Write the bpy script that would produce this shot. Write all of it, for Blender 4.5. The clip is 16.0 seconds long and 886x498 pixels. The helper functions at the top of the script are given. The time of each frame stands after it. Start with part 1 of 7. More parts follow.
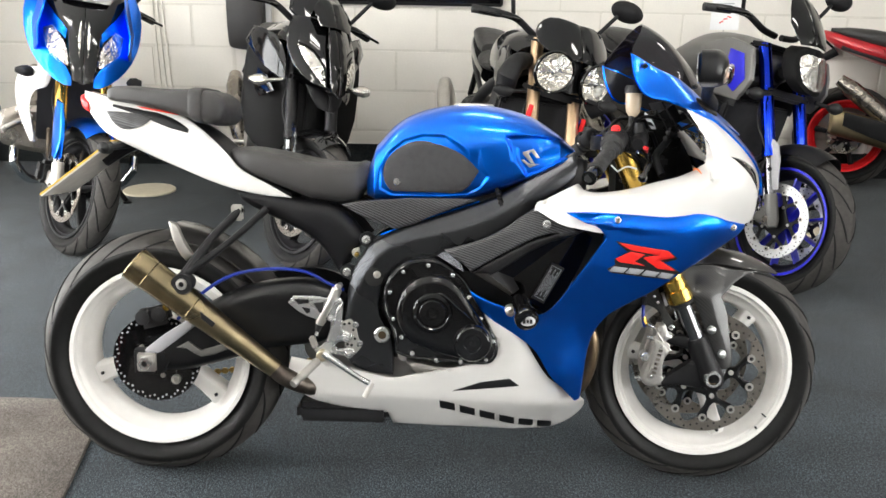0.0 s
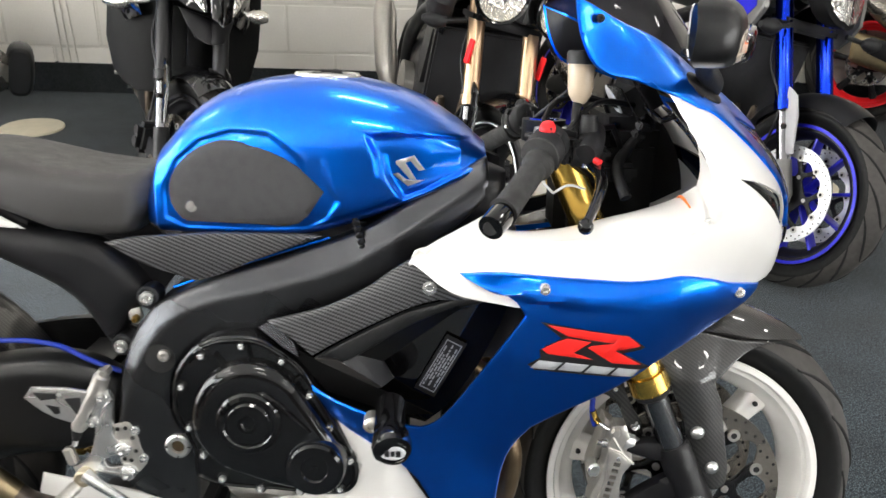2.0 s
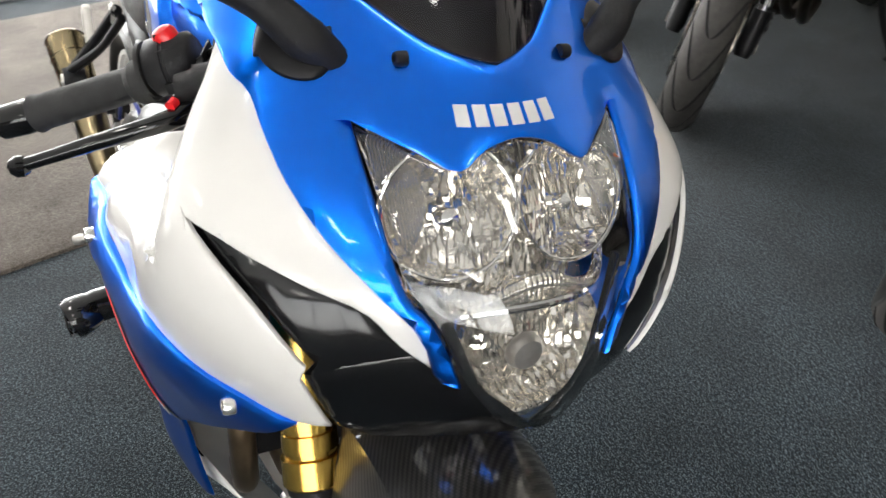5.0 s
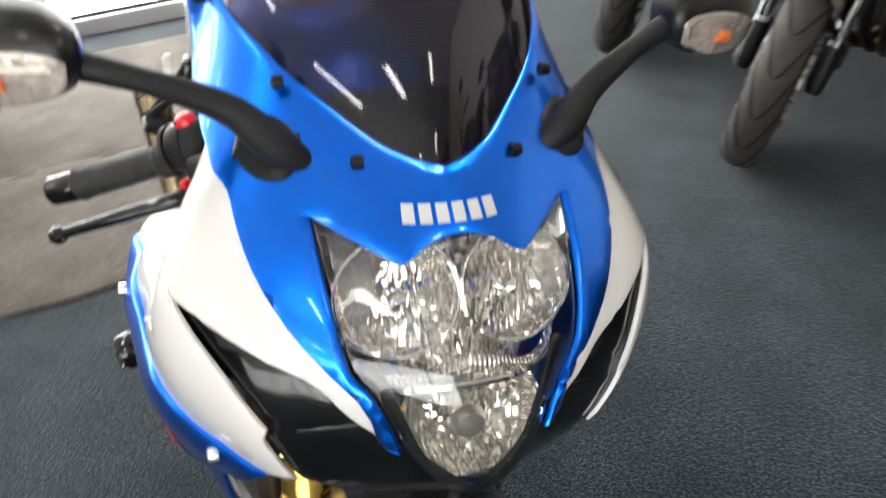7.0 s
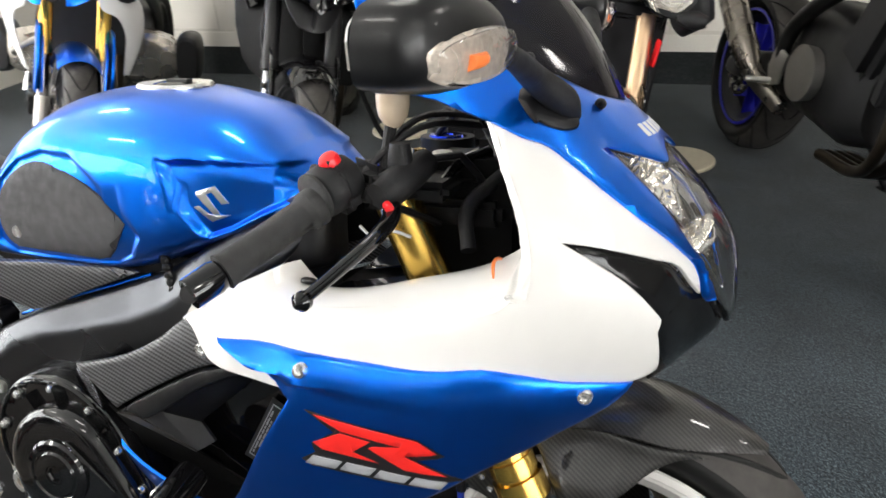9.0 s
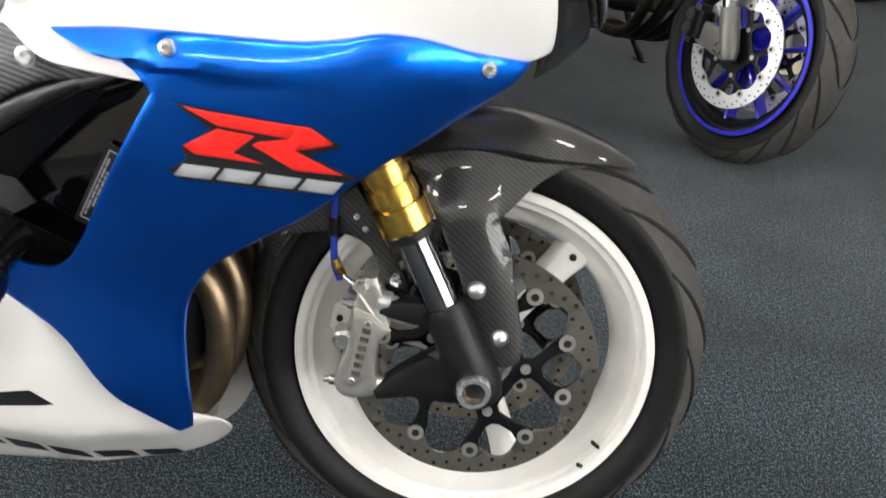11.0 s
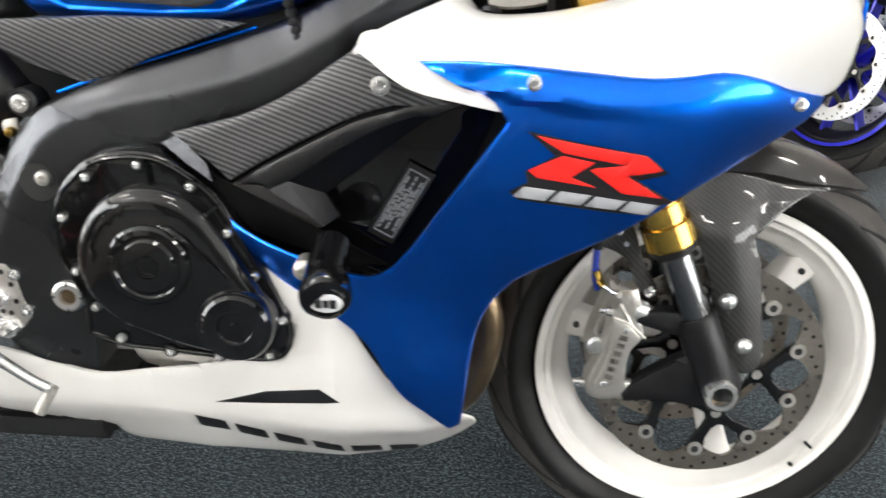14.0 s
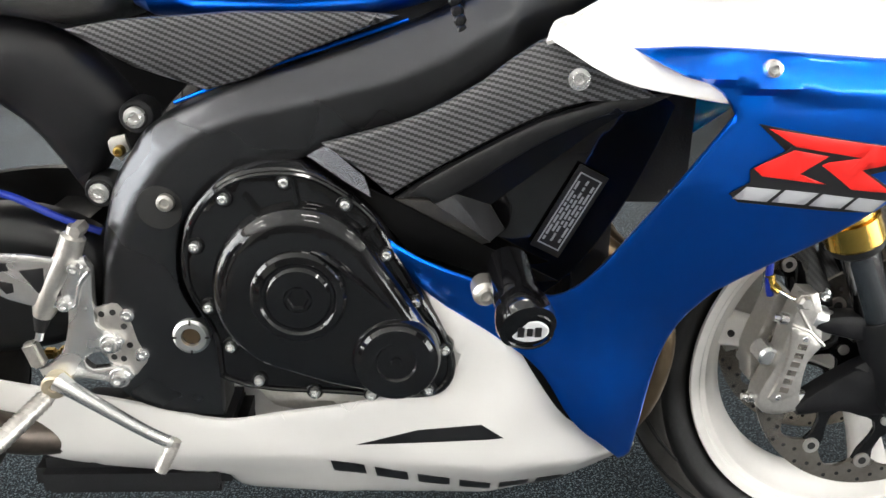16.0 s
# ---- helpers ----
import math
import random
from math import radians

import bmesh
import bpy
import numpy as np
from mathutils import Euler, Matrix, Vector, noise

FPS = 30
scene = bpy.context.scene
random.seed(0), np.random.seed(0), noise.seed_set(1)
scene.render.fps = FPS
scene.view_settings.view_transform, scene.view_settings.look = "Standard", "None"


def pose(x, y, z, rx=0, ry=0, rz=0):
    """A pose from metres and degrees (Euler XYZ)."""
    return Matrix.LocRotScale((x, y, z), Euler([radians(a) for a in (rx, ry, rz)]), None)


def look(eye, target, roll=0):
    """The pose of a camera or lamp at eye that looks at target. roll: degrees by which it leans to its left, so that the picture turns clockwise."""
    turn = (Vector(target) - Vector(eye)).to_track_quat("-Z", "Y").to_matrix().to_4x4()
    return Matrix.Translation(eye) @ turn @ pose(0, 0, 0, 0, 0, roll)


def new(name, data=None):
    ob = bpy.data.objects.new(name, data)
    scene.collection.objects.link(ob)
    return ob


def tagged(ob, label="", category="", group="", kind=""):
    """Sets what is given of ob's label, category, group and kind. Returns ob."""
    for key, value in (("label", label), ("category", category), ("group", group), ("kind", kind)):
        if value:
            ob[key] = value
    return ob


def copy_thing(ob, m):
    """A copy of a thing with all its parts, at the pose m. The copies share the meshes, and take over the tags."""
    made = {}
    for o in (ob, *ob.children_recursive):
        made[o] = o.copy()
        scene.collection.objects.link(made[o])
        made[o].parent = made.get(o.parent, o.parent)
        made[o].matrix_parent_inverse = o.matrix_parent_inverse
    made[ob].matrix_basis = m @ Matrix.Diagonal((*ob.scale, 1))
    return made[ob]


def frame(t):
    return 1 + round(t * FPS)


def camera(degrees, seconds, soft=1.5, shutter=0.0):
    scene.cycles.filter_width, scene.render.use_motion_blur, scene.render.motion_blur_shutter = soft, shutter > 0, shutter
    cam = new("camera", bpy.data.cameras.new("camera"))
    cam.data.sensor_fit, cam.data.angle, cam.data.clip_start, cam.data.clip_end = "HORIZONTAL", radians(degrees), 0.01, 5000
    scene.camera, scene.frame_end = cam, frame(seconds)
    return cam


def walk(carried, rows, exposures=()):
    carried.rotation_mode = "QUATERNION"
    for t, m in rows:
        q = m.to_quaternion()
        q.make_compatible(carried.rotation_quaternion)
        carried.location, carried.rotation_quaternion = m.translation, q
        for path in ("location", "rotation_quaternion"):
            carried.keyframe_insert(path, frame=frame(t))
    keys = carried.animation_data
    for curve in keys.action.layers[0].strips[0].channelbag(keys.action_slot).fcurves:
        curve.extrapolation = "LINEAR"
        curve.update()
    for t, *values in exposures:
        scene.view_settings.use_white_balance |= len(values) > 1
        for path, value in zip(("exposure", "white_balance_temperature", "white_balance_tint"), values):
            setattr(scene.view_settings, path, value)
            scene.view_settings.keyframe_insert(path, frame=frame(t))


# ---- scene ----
cam = camera(55.3, 16.0, shutter=0.3)
ROWS = [
    (0.0, 0.7214, -1.9633, 1.2622, 71.86, -1.07, 0.58),
    (0.5, 0.6775, -1.7553, 1.2822, 71.00, -0.39, -1.02),
    (1.0, 0.7122, -1.5598, 1.2830, 69.65, 0.43, -2.77),
    (1.5, 0.8492, -1.3240, 1.2814, 67.67, -0.32, -1.87),
    (2.0, 0.9591, -1.1328, 1.2512, 65.31, -1.54, 0.21),
    (2.5, 1.0908, -0.9055, 1.2332, 62.70, -2.41, 1.99),
    (3.0, 1.2892, -0.7570, 1.2275, 60.21, -1.69, 7.62),
    (3.5, 1.5219, -0.6467, 1.2375, 58.56, -0.59, 20.44),
    (4.0, 1.6705, -0.4683, 1.2044, 56.06, 0.08, 34.89),
    (4.5, 1.8059, -0.2973, 1.1994, 53.58, 1.78, 49.79),
    (4.7, 1.8694, -0.2177, 1.1850, 54.73, 2.63, 56.38),
    (6.8, 1.9936, 0.0306, 1.2002, 57.30, 5.20, 75.46),
    (7.0, 1.9958, -0.0170, 1.2690, 57.27, 5.88, 70.05),
    (7.5, 1.9233, -0.1876, 1.4013, 56.88, 6.22, 54.22),
    (8.0, 1.7992, -0.3924, 1.4301, 58.36, 5.04, 42.94),
    (8.2, 1.7362, -0.5147, 1.3358, 64.20, 4.04, 36.92),
    (10.3, 1.3221, -0.8535, 1.1359, 61.29, -2.39, 5.32),
    (10.5, 1.3375, -0.8562, 1.0859, 61.07, -2.14, 4.24),
    (11.0, 1.3641, -0.8576, 0.9623, 60.12, -1.31, 2.17),
    (11.5, 1.3752, -0.8502, 0.9005, 59.35, -1.19, 0.83),
    (12.0, 1.3789, -0.8424, 0.9016, 58.98, -1.39, 0.07),
    (12.5, 1.3779, -0.8401, 0.9023, 58.61, -1.46, -0.05),
    (13.0, 1.3768, -0.8430, 0.9102, 58.42, -1.99, 0.32),
    (13.5, 1.2450, -0.8779, 0.9613, 58.94, -2.83, 1.37),
    (14.0, 1.0314, -0.9241, 1.0093, 59.72, -2.36, 1.95),
    (14.5, 0.8845, -0.9248, 1.0073, 60.30, -1.30, 0.10),
    (15.0, 0.8556, -0.8896, 0.9836, 60.70, -0.84, -1.87),
    (15.5, 0.8325, -0.8377, 0.9681, 60.48, -0.70, -2.19),
    (16.0, 0.7959, -0.8196, 0.9599, 59.88, -1.43, -2.21),
]
# the clip's camera opens up a little over the dark carpet
EXPOSURES = [(0.0, -0.20), (1.2, -0.24), (2.0, -0.08), (2.5, -0.14), (3.2, -0.42), (4.5, -0.43), (7.0, -0.31), (8.2, -0.20), (10.5, -0.26), (11.0, -0.08), (11.5, 0.20), (12.2, 0.24), (13.3, 0.22), (14.5, 0.0), (16.0, 0.0)]
walk(cam, [(t, pose(x, y, z, a, b, c)) for t, x, y, z, a, b, c in ROWS], EXPOSURES)
cam.data.dof.use_dof = False

# ---- world, sun, large lights ----
world = bpy.data.worlds.new("daylight")
scene.world = world
world.use_nodes = True
wn = world.node_tree
sky = wn.nodes.new("ShaderNodeTexSky")
sky.sky_type = "NISHITA"
sky.sun_disc = False
sky.sun_elevation, sky.sun_rotation = radians(40), radians(34)
wn.links.new(sky.outputs[0], wn.nodes["Background"].inputs[0])
wn.nodes["Background"].inputs[1].default_value = 0.12


def area_lamp(name, m, w, h, watts, colour):
    d = bpy.data.lights.new(name, "AREA")
    d.shape, d.size, d.size_y, d.energy, d.color = "RECTANGLE", w, h, watts, colour
    ob = new(name, d)
    ob.matrix_world = m
    return ob


sun = bpy.data.lights.new("sun", "SUN")
sun.energy, sun.angle, sun.color = 2.0, radians(0.6), (1.0, 0.95, 0.86)
new("sun", sun).matrix_world = look((6, 9, 9), (0, 0, 0))
# daylight in the glazed entrance front
area_lamp("window_light_west", look((-2.98, -1.82, 1.32), (0, -1.82, 1.32)), 7.2, 2.5, 560, (1.0, 0.98, 0.96))
# unseen east window's lamp, added to brighten the bike's front and the wall
area_lamp("window_light_east", look((6.42, -4.1, 1.36), (0, -4.1, 1.36)), 6.9, 2.0, 350, (1.0, 0.98, 0.96))


# ---- materials ----
def mat(name, colour, rough=0.5, metal=0.0, coat=0.0, grain=None, bump=0.0, scale=60.0, vary=0.12, spec=0.5, trans=0.0, flakes=0.0):
    """A principled material with colour variation at two scales and a fine relief."""
    m = bpy.data.materials.new(name)
    m.use_nodes = True
    nt = m.node_tree
    b = nt.nodes["Principled BSDF"]
    b.inputs["Base Color"].default_value = (*colour, 1)
    b.inputs["Roughness"].default_value = rough
    b.inputs["Metallic"].default_value = metal
    b.inputs["Coat Weight"].default_value = coat
    b.inputs["Coat Roughness"].default_value = 0.03
    b.inputs["Specular IOR Level"].default_value = spec
    b.inputs["Transmission Weight"].default_value = trans
    tc = nt.nodes.new("ShaderNodeTexCoord")
    n1 = nt.nodes.new("ShaderNodeTexNoise")
    n1.inputs["Scale"].default_value = scale
    n1.inputs["Detail"].default_value = 4
    n2 = nt.nodes.new("ShaderNodeTexNoise")
    n2.inputs["Scale"].default_value = scale / 14
    n2.inputs["Detail"].default_value = 3
    for n in (n1, n2):
        nt.links.new(tc.outputs["Object"], n.inputs["Vector"])
    if vary:
        add = nt.nodes.new("ShaderNodeMath")
        add.operation = "ADD"
        nt.links.new(n1.outputs[0], add.inputs[0])
        nt.links.new(n2.outputs[0], add.inputs[1])
        ramp = nt.nodes.new("ShaderNodeMapRange")
        ramp.inputs[1].default_value, ramp.inputs[2].default_value = 0.6, 1.4
        ramp.inputs[3].default_value, ramp.inputs[4].default_value = 1 - vary, 1 + vary
        nt.links.new(add.outputs[0], ramp.inputs[0])
        hsv = nt.nodes.new("ShaderNodeHueSaturation")
        hsv.inputs["Color"].default_value = (*colour, 1)
        nt.links.new(ramp.outputs[0], hsv.inputs["Value"])
        nt.links.new(hsv.outputs[0], b.inputs["Base Color"])
        rr = nt.nodes.new("ShaderNodeMapRange")
        rr.inputs[1].default_value, rr.inputs[2].default_value = 0.3, 0.7
        rr.inputs[3].default_value, rr.inputs[4].default_value = max(0.0, rough * (1 - vary)), min(1.0, rough * (1 + vary))
        nt.links.new(n2.outputs[0], rr.inputs[0])
        nt.links.new(rr.outputs[0], b.inputs["Roughness"])
    if bump:
        bp = nt.nodes.new("ShaderNodeBump")
        bp.inputs["Strength"].default_value = bump
        bp.inputs["Distance"].default_value = 0.002
        nt.links.new(n1.outputs[0], bp.inputs["Height"])
        nt.links.new(bp.outputs[0], b.inputs["Normal"])
    return m


def carbon_mat(name, wide, high, tilt, dark, light, coat, rough):
    """Twill-woven carbon: each row of tows is shifted by one tow, so that stepped diagonals show."""
    m = mat(name, dark, rough, 0.0, coat, vary=0, spec=0.5)
    nt = m.node_tree
    b = nt.nodes["Principled BSDF"]

    def step(op, a, second=None, third=None):
        n = nt.nodes.new("ShaderNodeMath")
        n.operation = op
        for k, q in enumerate((a, second, third)):
            if isinstance(q, (int, float)):
                n.inputs[k].default_value = q
            elif q is not None:
                nt.links.new(q, n.inputs[k])
        return n.outputs[0]

    tc = nt.nodes.new("ShaderNodeTexCoord")
    mp = nt.nodes.new("ShaderNodeMapping")
    mp.inputs["Rotation"].default_value = (0, radians(tilt), 0)
    nt.links.new(tc.outputs["Object"], mp.inputs[0])
    sp = nt.nodes.new("ShaderNodeSeparateXYZ")
    nt.links.new(mp.outputs[0], sp.inputs[0])
    across = step("MULTIPLY_ADD", sp.outputs[1], 0.35 / wide, step("MULTIPLY", sp.outputs[0], 1 / wide))
    up = step("MULTIPLY_ADD", sp.outputs[1], 0.6 / high, step("MULTIPLY", sp.outputs[2], 1 / high))
    k = step("FLOORED_MODULO", step("ADD", step("FLOOR", across), step("FLOOR", up)), 4.0)
    over = step("LESS_THAN", k, 1.5)
    bow = step("PINGPONG", up, 0.5)
    tow = step("MULTIPLY", over, step("MULTIPLY_ADD", bow, 0.7, 0.65))
    mix = nt.nodes.new("ShaderNodeMix")
    mix.data_type = "RGBA"
    mix.inputs["A"].default_value, mix.inputs["B"].default_value = (*dark, 1), (*light, 1)
    nt.links.new(tow, mix.inputs["Factor"])
    nt.links.new(mix.outputs["Result"], b.inputs["Base Color"])
    nt.links.new(step("MULTIPLY_ADD", over, -0.12, rough + 0.06), b.inputs["Roughness"])
    bp = nt.nodes.new("ShaderNodeBump")
    bp.inputs["Strength"].default_value, bp.inputs["Distance"].default_value = 0.35, 0.0006
    nt.links.new(tow, bp.inputs["Height"])
    nt.links.new(bp.outputs[0], b.inputs["Normal"])
    return m


BLUE = mat("blue_metallic_paint", (0.0003, 0.180, 0.94), 0.30, 1.0, 0.6, scale=900, vary=0.02)
WHITE = mat("pearl_white_paint", (0.71, 0.695, 0.665), 0.32, 0.0, 0.8, scale=40, vary=0.02)
RIMWHITE = mat("white_rim_enamel", (0.79, 0.77, 0.735), 0.36, 0.0, 0.3, scale=30, vary=0.06)
BLACK = mat("black_satin_plastic", (0.006, 0.006, 0.007), 0.40, 0.0, 0.0, scale=300, vary=0.15, bump=0.08, spec=0.3)
SATIN = mat("satin_black_paint", (0.006, 0.006, 0.0065), 0.33, 0.0, 0.15, scale=500, vary=0.12, bump=0.05, spec=0.35)
FRAME = mat("satin_black_frame_paint", (0.074, 0.076, 0.081), 0.28, 0.95, 0.0, scale=60, vary=0.05, bump=0.0)
DULLBLACK = mat("dull_black_plastic", (0.006, 0.006, 0.006), 0.5, scale=300, vary=0.15, bump=0.05, spec=0.08)
GLOSSBLACK = mat("gloss_black_enamel", (0.0035, 0.0035, 0.004), 0.10, 0.0, 0.7, scale=90, vary=0.1, spec=0.3)
MATTE = mat("matte_black_plastic", (0.009, 0.009, 0.010), 0.58, scale=400, vary=0.2, bump=0.2, spec=0.3)
SEATM = mat("black_seat_vinyl", (0.034, 0.033, 0.032), 0.48, scale=700, vary=0.15, bump=0.35)
PADM = mat("grained_rubber_pad", (0.03, 0.03, 0.032), 0.65, scale=900, vary=0.3, bump=0.6)
RUBBER = mat("tyre_rubber", (0.0075, 0.0075, 0.0075), 0.50, scale=70, vary=0.3, bump=0.1, spec=0.22)
# paler than the sidewall: dust, plus light from above put into the colour
TREAD = mat("dusty_lit_tread_rubber", (0.042, 0.039, 0.036), 0.62, scale=55, vary=0.35, bump=0.15, spec=0.35)
BRIGHTDISC = mat("bright_ground_steel", (0.80, 0.80, 0.80), 0.42, 0.8, scale=160, vary=0.06)
GRIPM = mat("grip_rubber", (0.018, 0.018, 0.018), 0.7, scale=900, vary=0.2, bump=0.6)
ALU = mat("machined_aluminium", (0.80, 0.80, 0.79), 0.27, 0.95, scale=120, vary=0.08, bump=0.05)
CASTALU = mat("cast_aluminium", (0.56, 0.54, 0.505), 0.36, 0.88, scale=240, vary=0.12, bump=0.25)
STEEL = mat("brushed_disc_steel", (0.31, 0.28, 0.245), 0.27, 0.92, scale=160, vary=0.18)
FORKSTEEL = mat("polished_fork_steel", (0.24, 0.24, 0.25), 0.10, 1.0, scale=200, vary=0.05)
CHROME = mat("chrome", (0.88, 0.88, 0.88), 0.07, 1.0, vary=0.03)
GOLD = mat("gold_anodised", (0.74, 0.48, 0.11), 0.22, 1.0, vary=0)
HEADER = mat("browned_header_steel", (0.20, 0.145, 0.09), 0.34, 0.95, scale=30, vary=0.3)
# header steel in a darker tone, for the other bikes
DARKHEADER = mat("dark_header_steel", (0.075, 0.06, 0.045), 0.42, 0.9, scale=30, vary=0.3)
TITAN = mat("heat_tinted_titanium", (0.34, 0.275, 0.165), 0.30, 1.0, scale=26, vary=0.25)
RED = mat("red_plastic", (0.72, 0.015, 0.02), 0.32, scale=80, vary=0.06)
REDM = mat("red_decal", (0.80, 0.02, 0.015), 0.35, coat=0.4, scale=80, vary=0.03)
GREYD = mat("silver_grey_decal", (0.42, 0.43, 0.45), 0.35, 0.2, scale=80, vary=0.04)
SILVERD = mat("silver_white_decal", (0.58, 0.59, 0.60), 0.4, 0.1, scale=80, vary=0.04)
WHITED = mat("white_decal", (0.82, 0.82, 0.82), 0.4, scale=80, vary=0.03)
BLACKD = mat("black_decal", (0.012, 0.012, 0.013), 0.35, scale=80, vary=0.05)
ORANGE = mat("amber_plastic", (0.85, 0.20, 0.04), 0.3, scale=80, vary=0.05)
HOSE = mat("blue_brake_hose", (0.01, 0.03, 0.28), 0.3, scale=200, vary=0.1)
YELLOW = mat("yellow_plate", (0.70, 0.45, 0.05), 0.4, scale=50, vary=0.05)
CREAMP = mat("translucent_fluid_cup", (0.42, 0.34, 0.25), 0.25, scale=60, vary=0.12)
BLUEAN = mat("blue_anodised", (0.004, 0.035, 0.60), 0.15, 1.0, 0.3, scale=200, vary=0.06)
BLUERIM = mat("blue_rim_enamel", (0.02, 0.02, 0.50), 0.3, 0.2, 0.5, scale=80, vary=0.08)
REDPAINT = mat("red_bodywork_paint", (0.52, 0.01, 0.02), 0.3, 0.1, 0.9, scale=60, vary=0.05)
GREYPAINT = mat("grey_bodywork_paint", (0.13, 0.128, 0.12), 0.40, 0.3, scale=200, vary=0.1)
DARKGREY = mat("dark_grey_engine_paint", (0.014, 0.014, 0.015), 0.45, 0.2, scale=200, vary=0.2, bump=0.1)
BRONZE = mat("bronze_fork_tube", (0.58, 0.41, 0.26), 0.30, 1.0, vary=0)
CARBON = carbon_mat("woven_carbon_fibre", 0.0020, 0.0020, 0, (0.0020, 0.0020, 0.0020), (0.030, 0.028, 0.026), 1.0, 0.38)
CARBONFILM = carbon_mat("ribbed_carbon_film", 0.0036, 0.0015, 0, (0.006, 0.006, 0.006), (0.105, 0.105, 0.110), 0.1, 0.34)
CHAINM = mat("gold_chain", (0.42, 0.28, 0.08), 0.4, 1.0, scale=300, vary=0.3)
PLY = mat("pale_plywood", (0.62, 0.56, 0.42), 0.6, scale=30, vary=0.1)
FRAMEGREY = mat("grey_powder_coat", (0.34, 0.34, 0.35), 0.45, scale=80, vary=0.06)
POSTWOOD = mat("dark_stained_wood", (0.10, 0.065, 0.045), 0.5, scale=40, vary=0.25, bump=0.2)
CEILM = mat("white_ceiling_board", (0.72, 0.72, 0.70), 0.8, scale=60, vary=0.04)
SMOKE = mat("smoked_screen", (0.045, 0.038, 0.055), 0.06, trans=0.92, vary=0, coat=0.0, spec=0.22)
LENS = mat("clear_lens", (0.97, 0.97, 0.97), 0.0, trans=1.0, vary=0)
GLASS = mat("window_glass", (0.96, 0.98, 0.98), 0.0, trans=1.0, vary=0)
# most holes are not cut; black discs carry their shade
HOLE = mat("hole_shade_black", (0.006, 0.006, 0.006), 0.8, vary=0.05)
MIRROR = mat("mirror_glass", (0.9, 0.9, 0.9), 0.01, 1.0, vary=0)


def reflector_mat(name, flutes, colour, rough):
    """Bright metal pressed into upright flutes."""
    m = mat(name, colour, rough, 0.92, vary=0)
    nt = m.node_tree
    tc = nt.nodes.new("ShaderNodeTexCoord")
    wv = nt.nodes.new("ShaderNodeTexWave")
    wv.bands_direction = "Y"
    wv.inputs["Scale"].default_value = flutes
    wv.inputs["Distortion"].default_value = 1.2
    nt.links.new(tc.outputs["Object"], wv.inputs[0])
    bp = nt.nodes.new("ShaderNodeBump")
    bp.inputs["Strength"].default_value, bp.inputs["Distance"].default_value = 0.6, 0.003
    nt.links.new(wv.outputs[0], bp.inputs["Height"])
    nt.links.new(bp.outputs[0], nt.nodes["Principled BSDF"].inputs["Normal"])
    return m


REFLECT = reflector_mat("fluted_reflector", 70, (0.90, 0.86, 0.78), .10)
FLUTES = reflector_mat("fine_ribbed_reflector", 150, (0.62, 0.60, 0.56), .16)


def facet_mat(name, stretch):
    """A chromed reflector pressed into small flat facets, upright ones where stretched."""
    m = mat(name, (0.92, 0.885, 0.82), 0.13, 0.92, vary=0)
    nt = m.node_tree
    tc = nt.nodes.new("ShaderNodeTexCoord")
    vo = nt.nodes.new("ShaderNodeTexVoronoi")
    vo.distance = "CHEBYCHEV"
    vo.inputs["Scale"].default_value = 60
    mp = nt.nodes.new("ShaderNodeMapping")
    mp.inputs["Scale"].default_value = (1, stretch, 1)
    nt.links.new(tc.outputs["Object"], mp.inputs[0])
    nt.links.new(mp.outputs[0], vo.inputs["Vector"])
    bp = nt.nodes.new("ShaderNodeBump")
    bp.inputs["Strength"].default_value, bp.inputs["Distance"].default_value = 1.0, 0.0065
    nt.links.new(vo.outputs["Distance"], bp.inputs["Height"])
    nt.links.new(bp.outputs[0], nt.nodes["Principled BSDF"].inputs["Normal"])
    return m


FACET = facet_mat("faceted_reflector", 1.0)
STREAK = facet_mat("upright_faceted_reflector", 3.2)


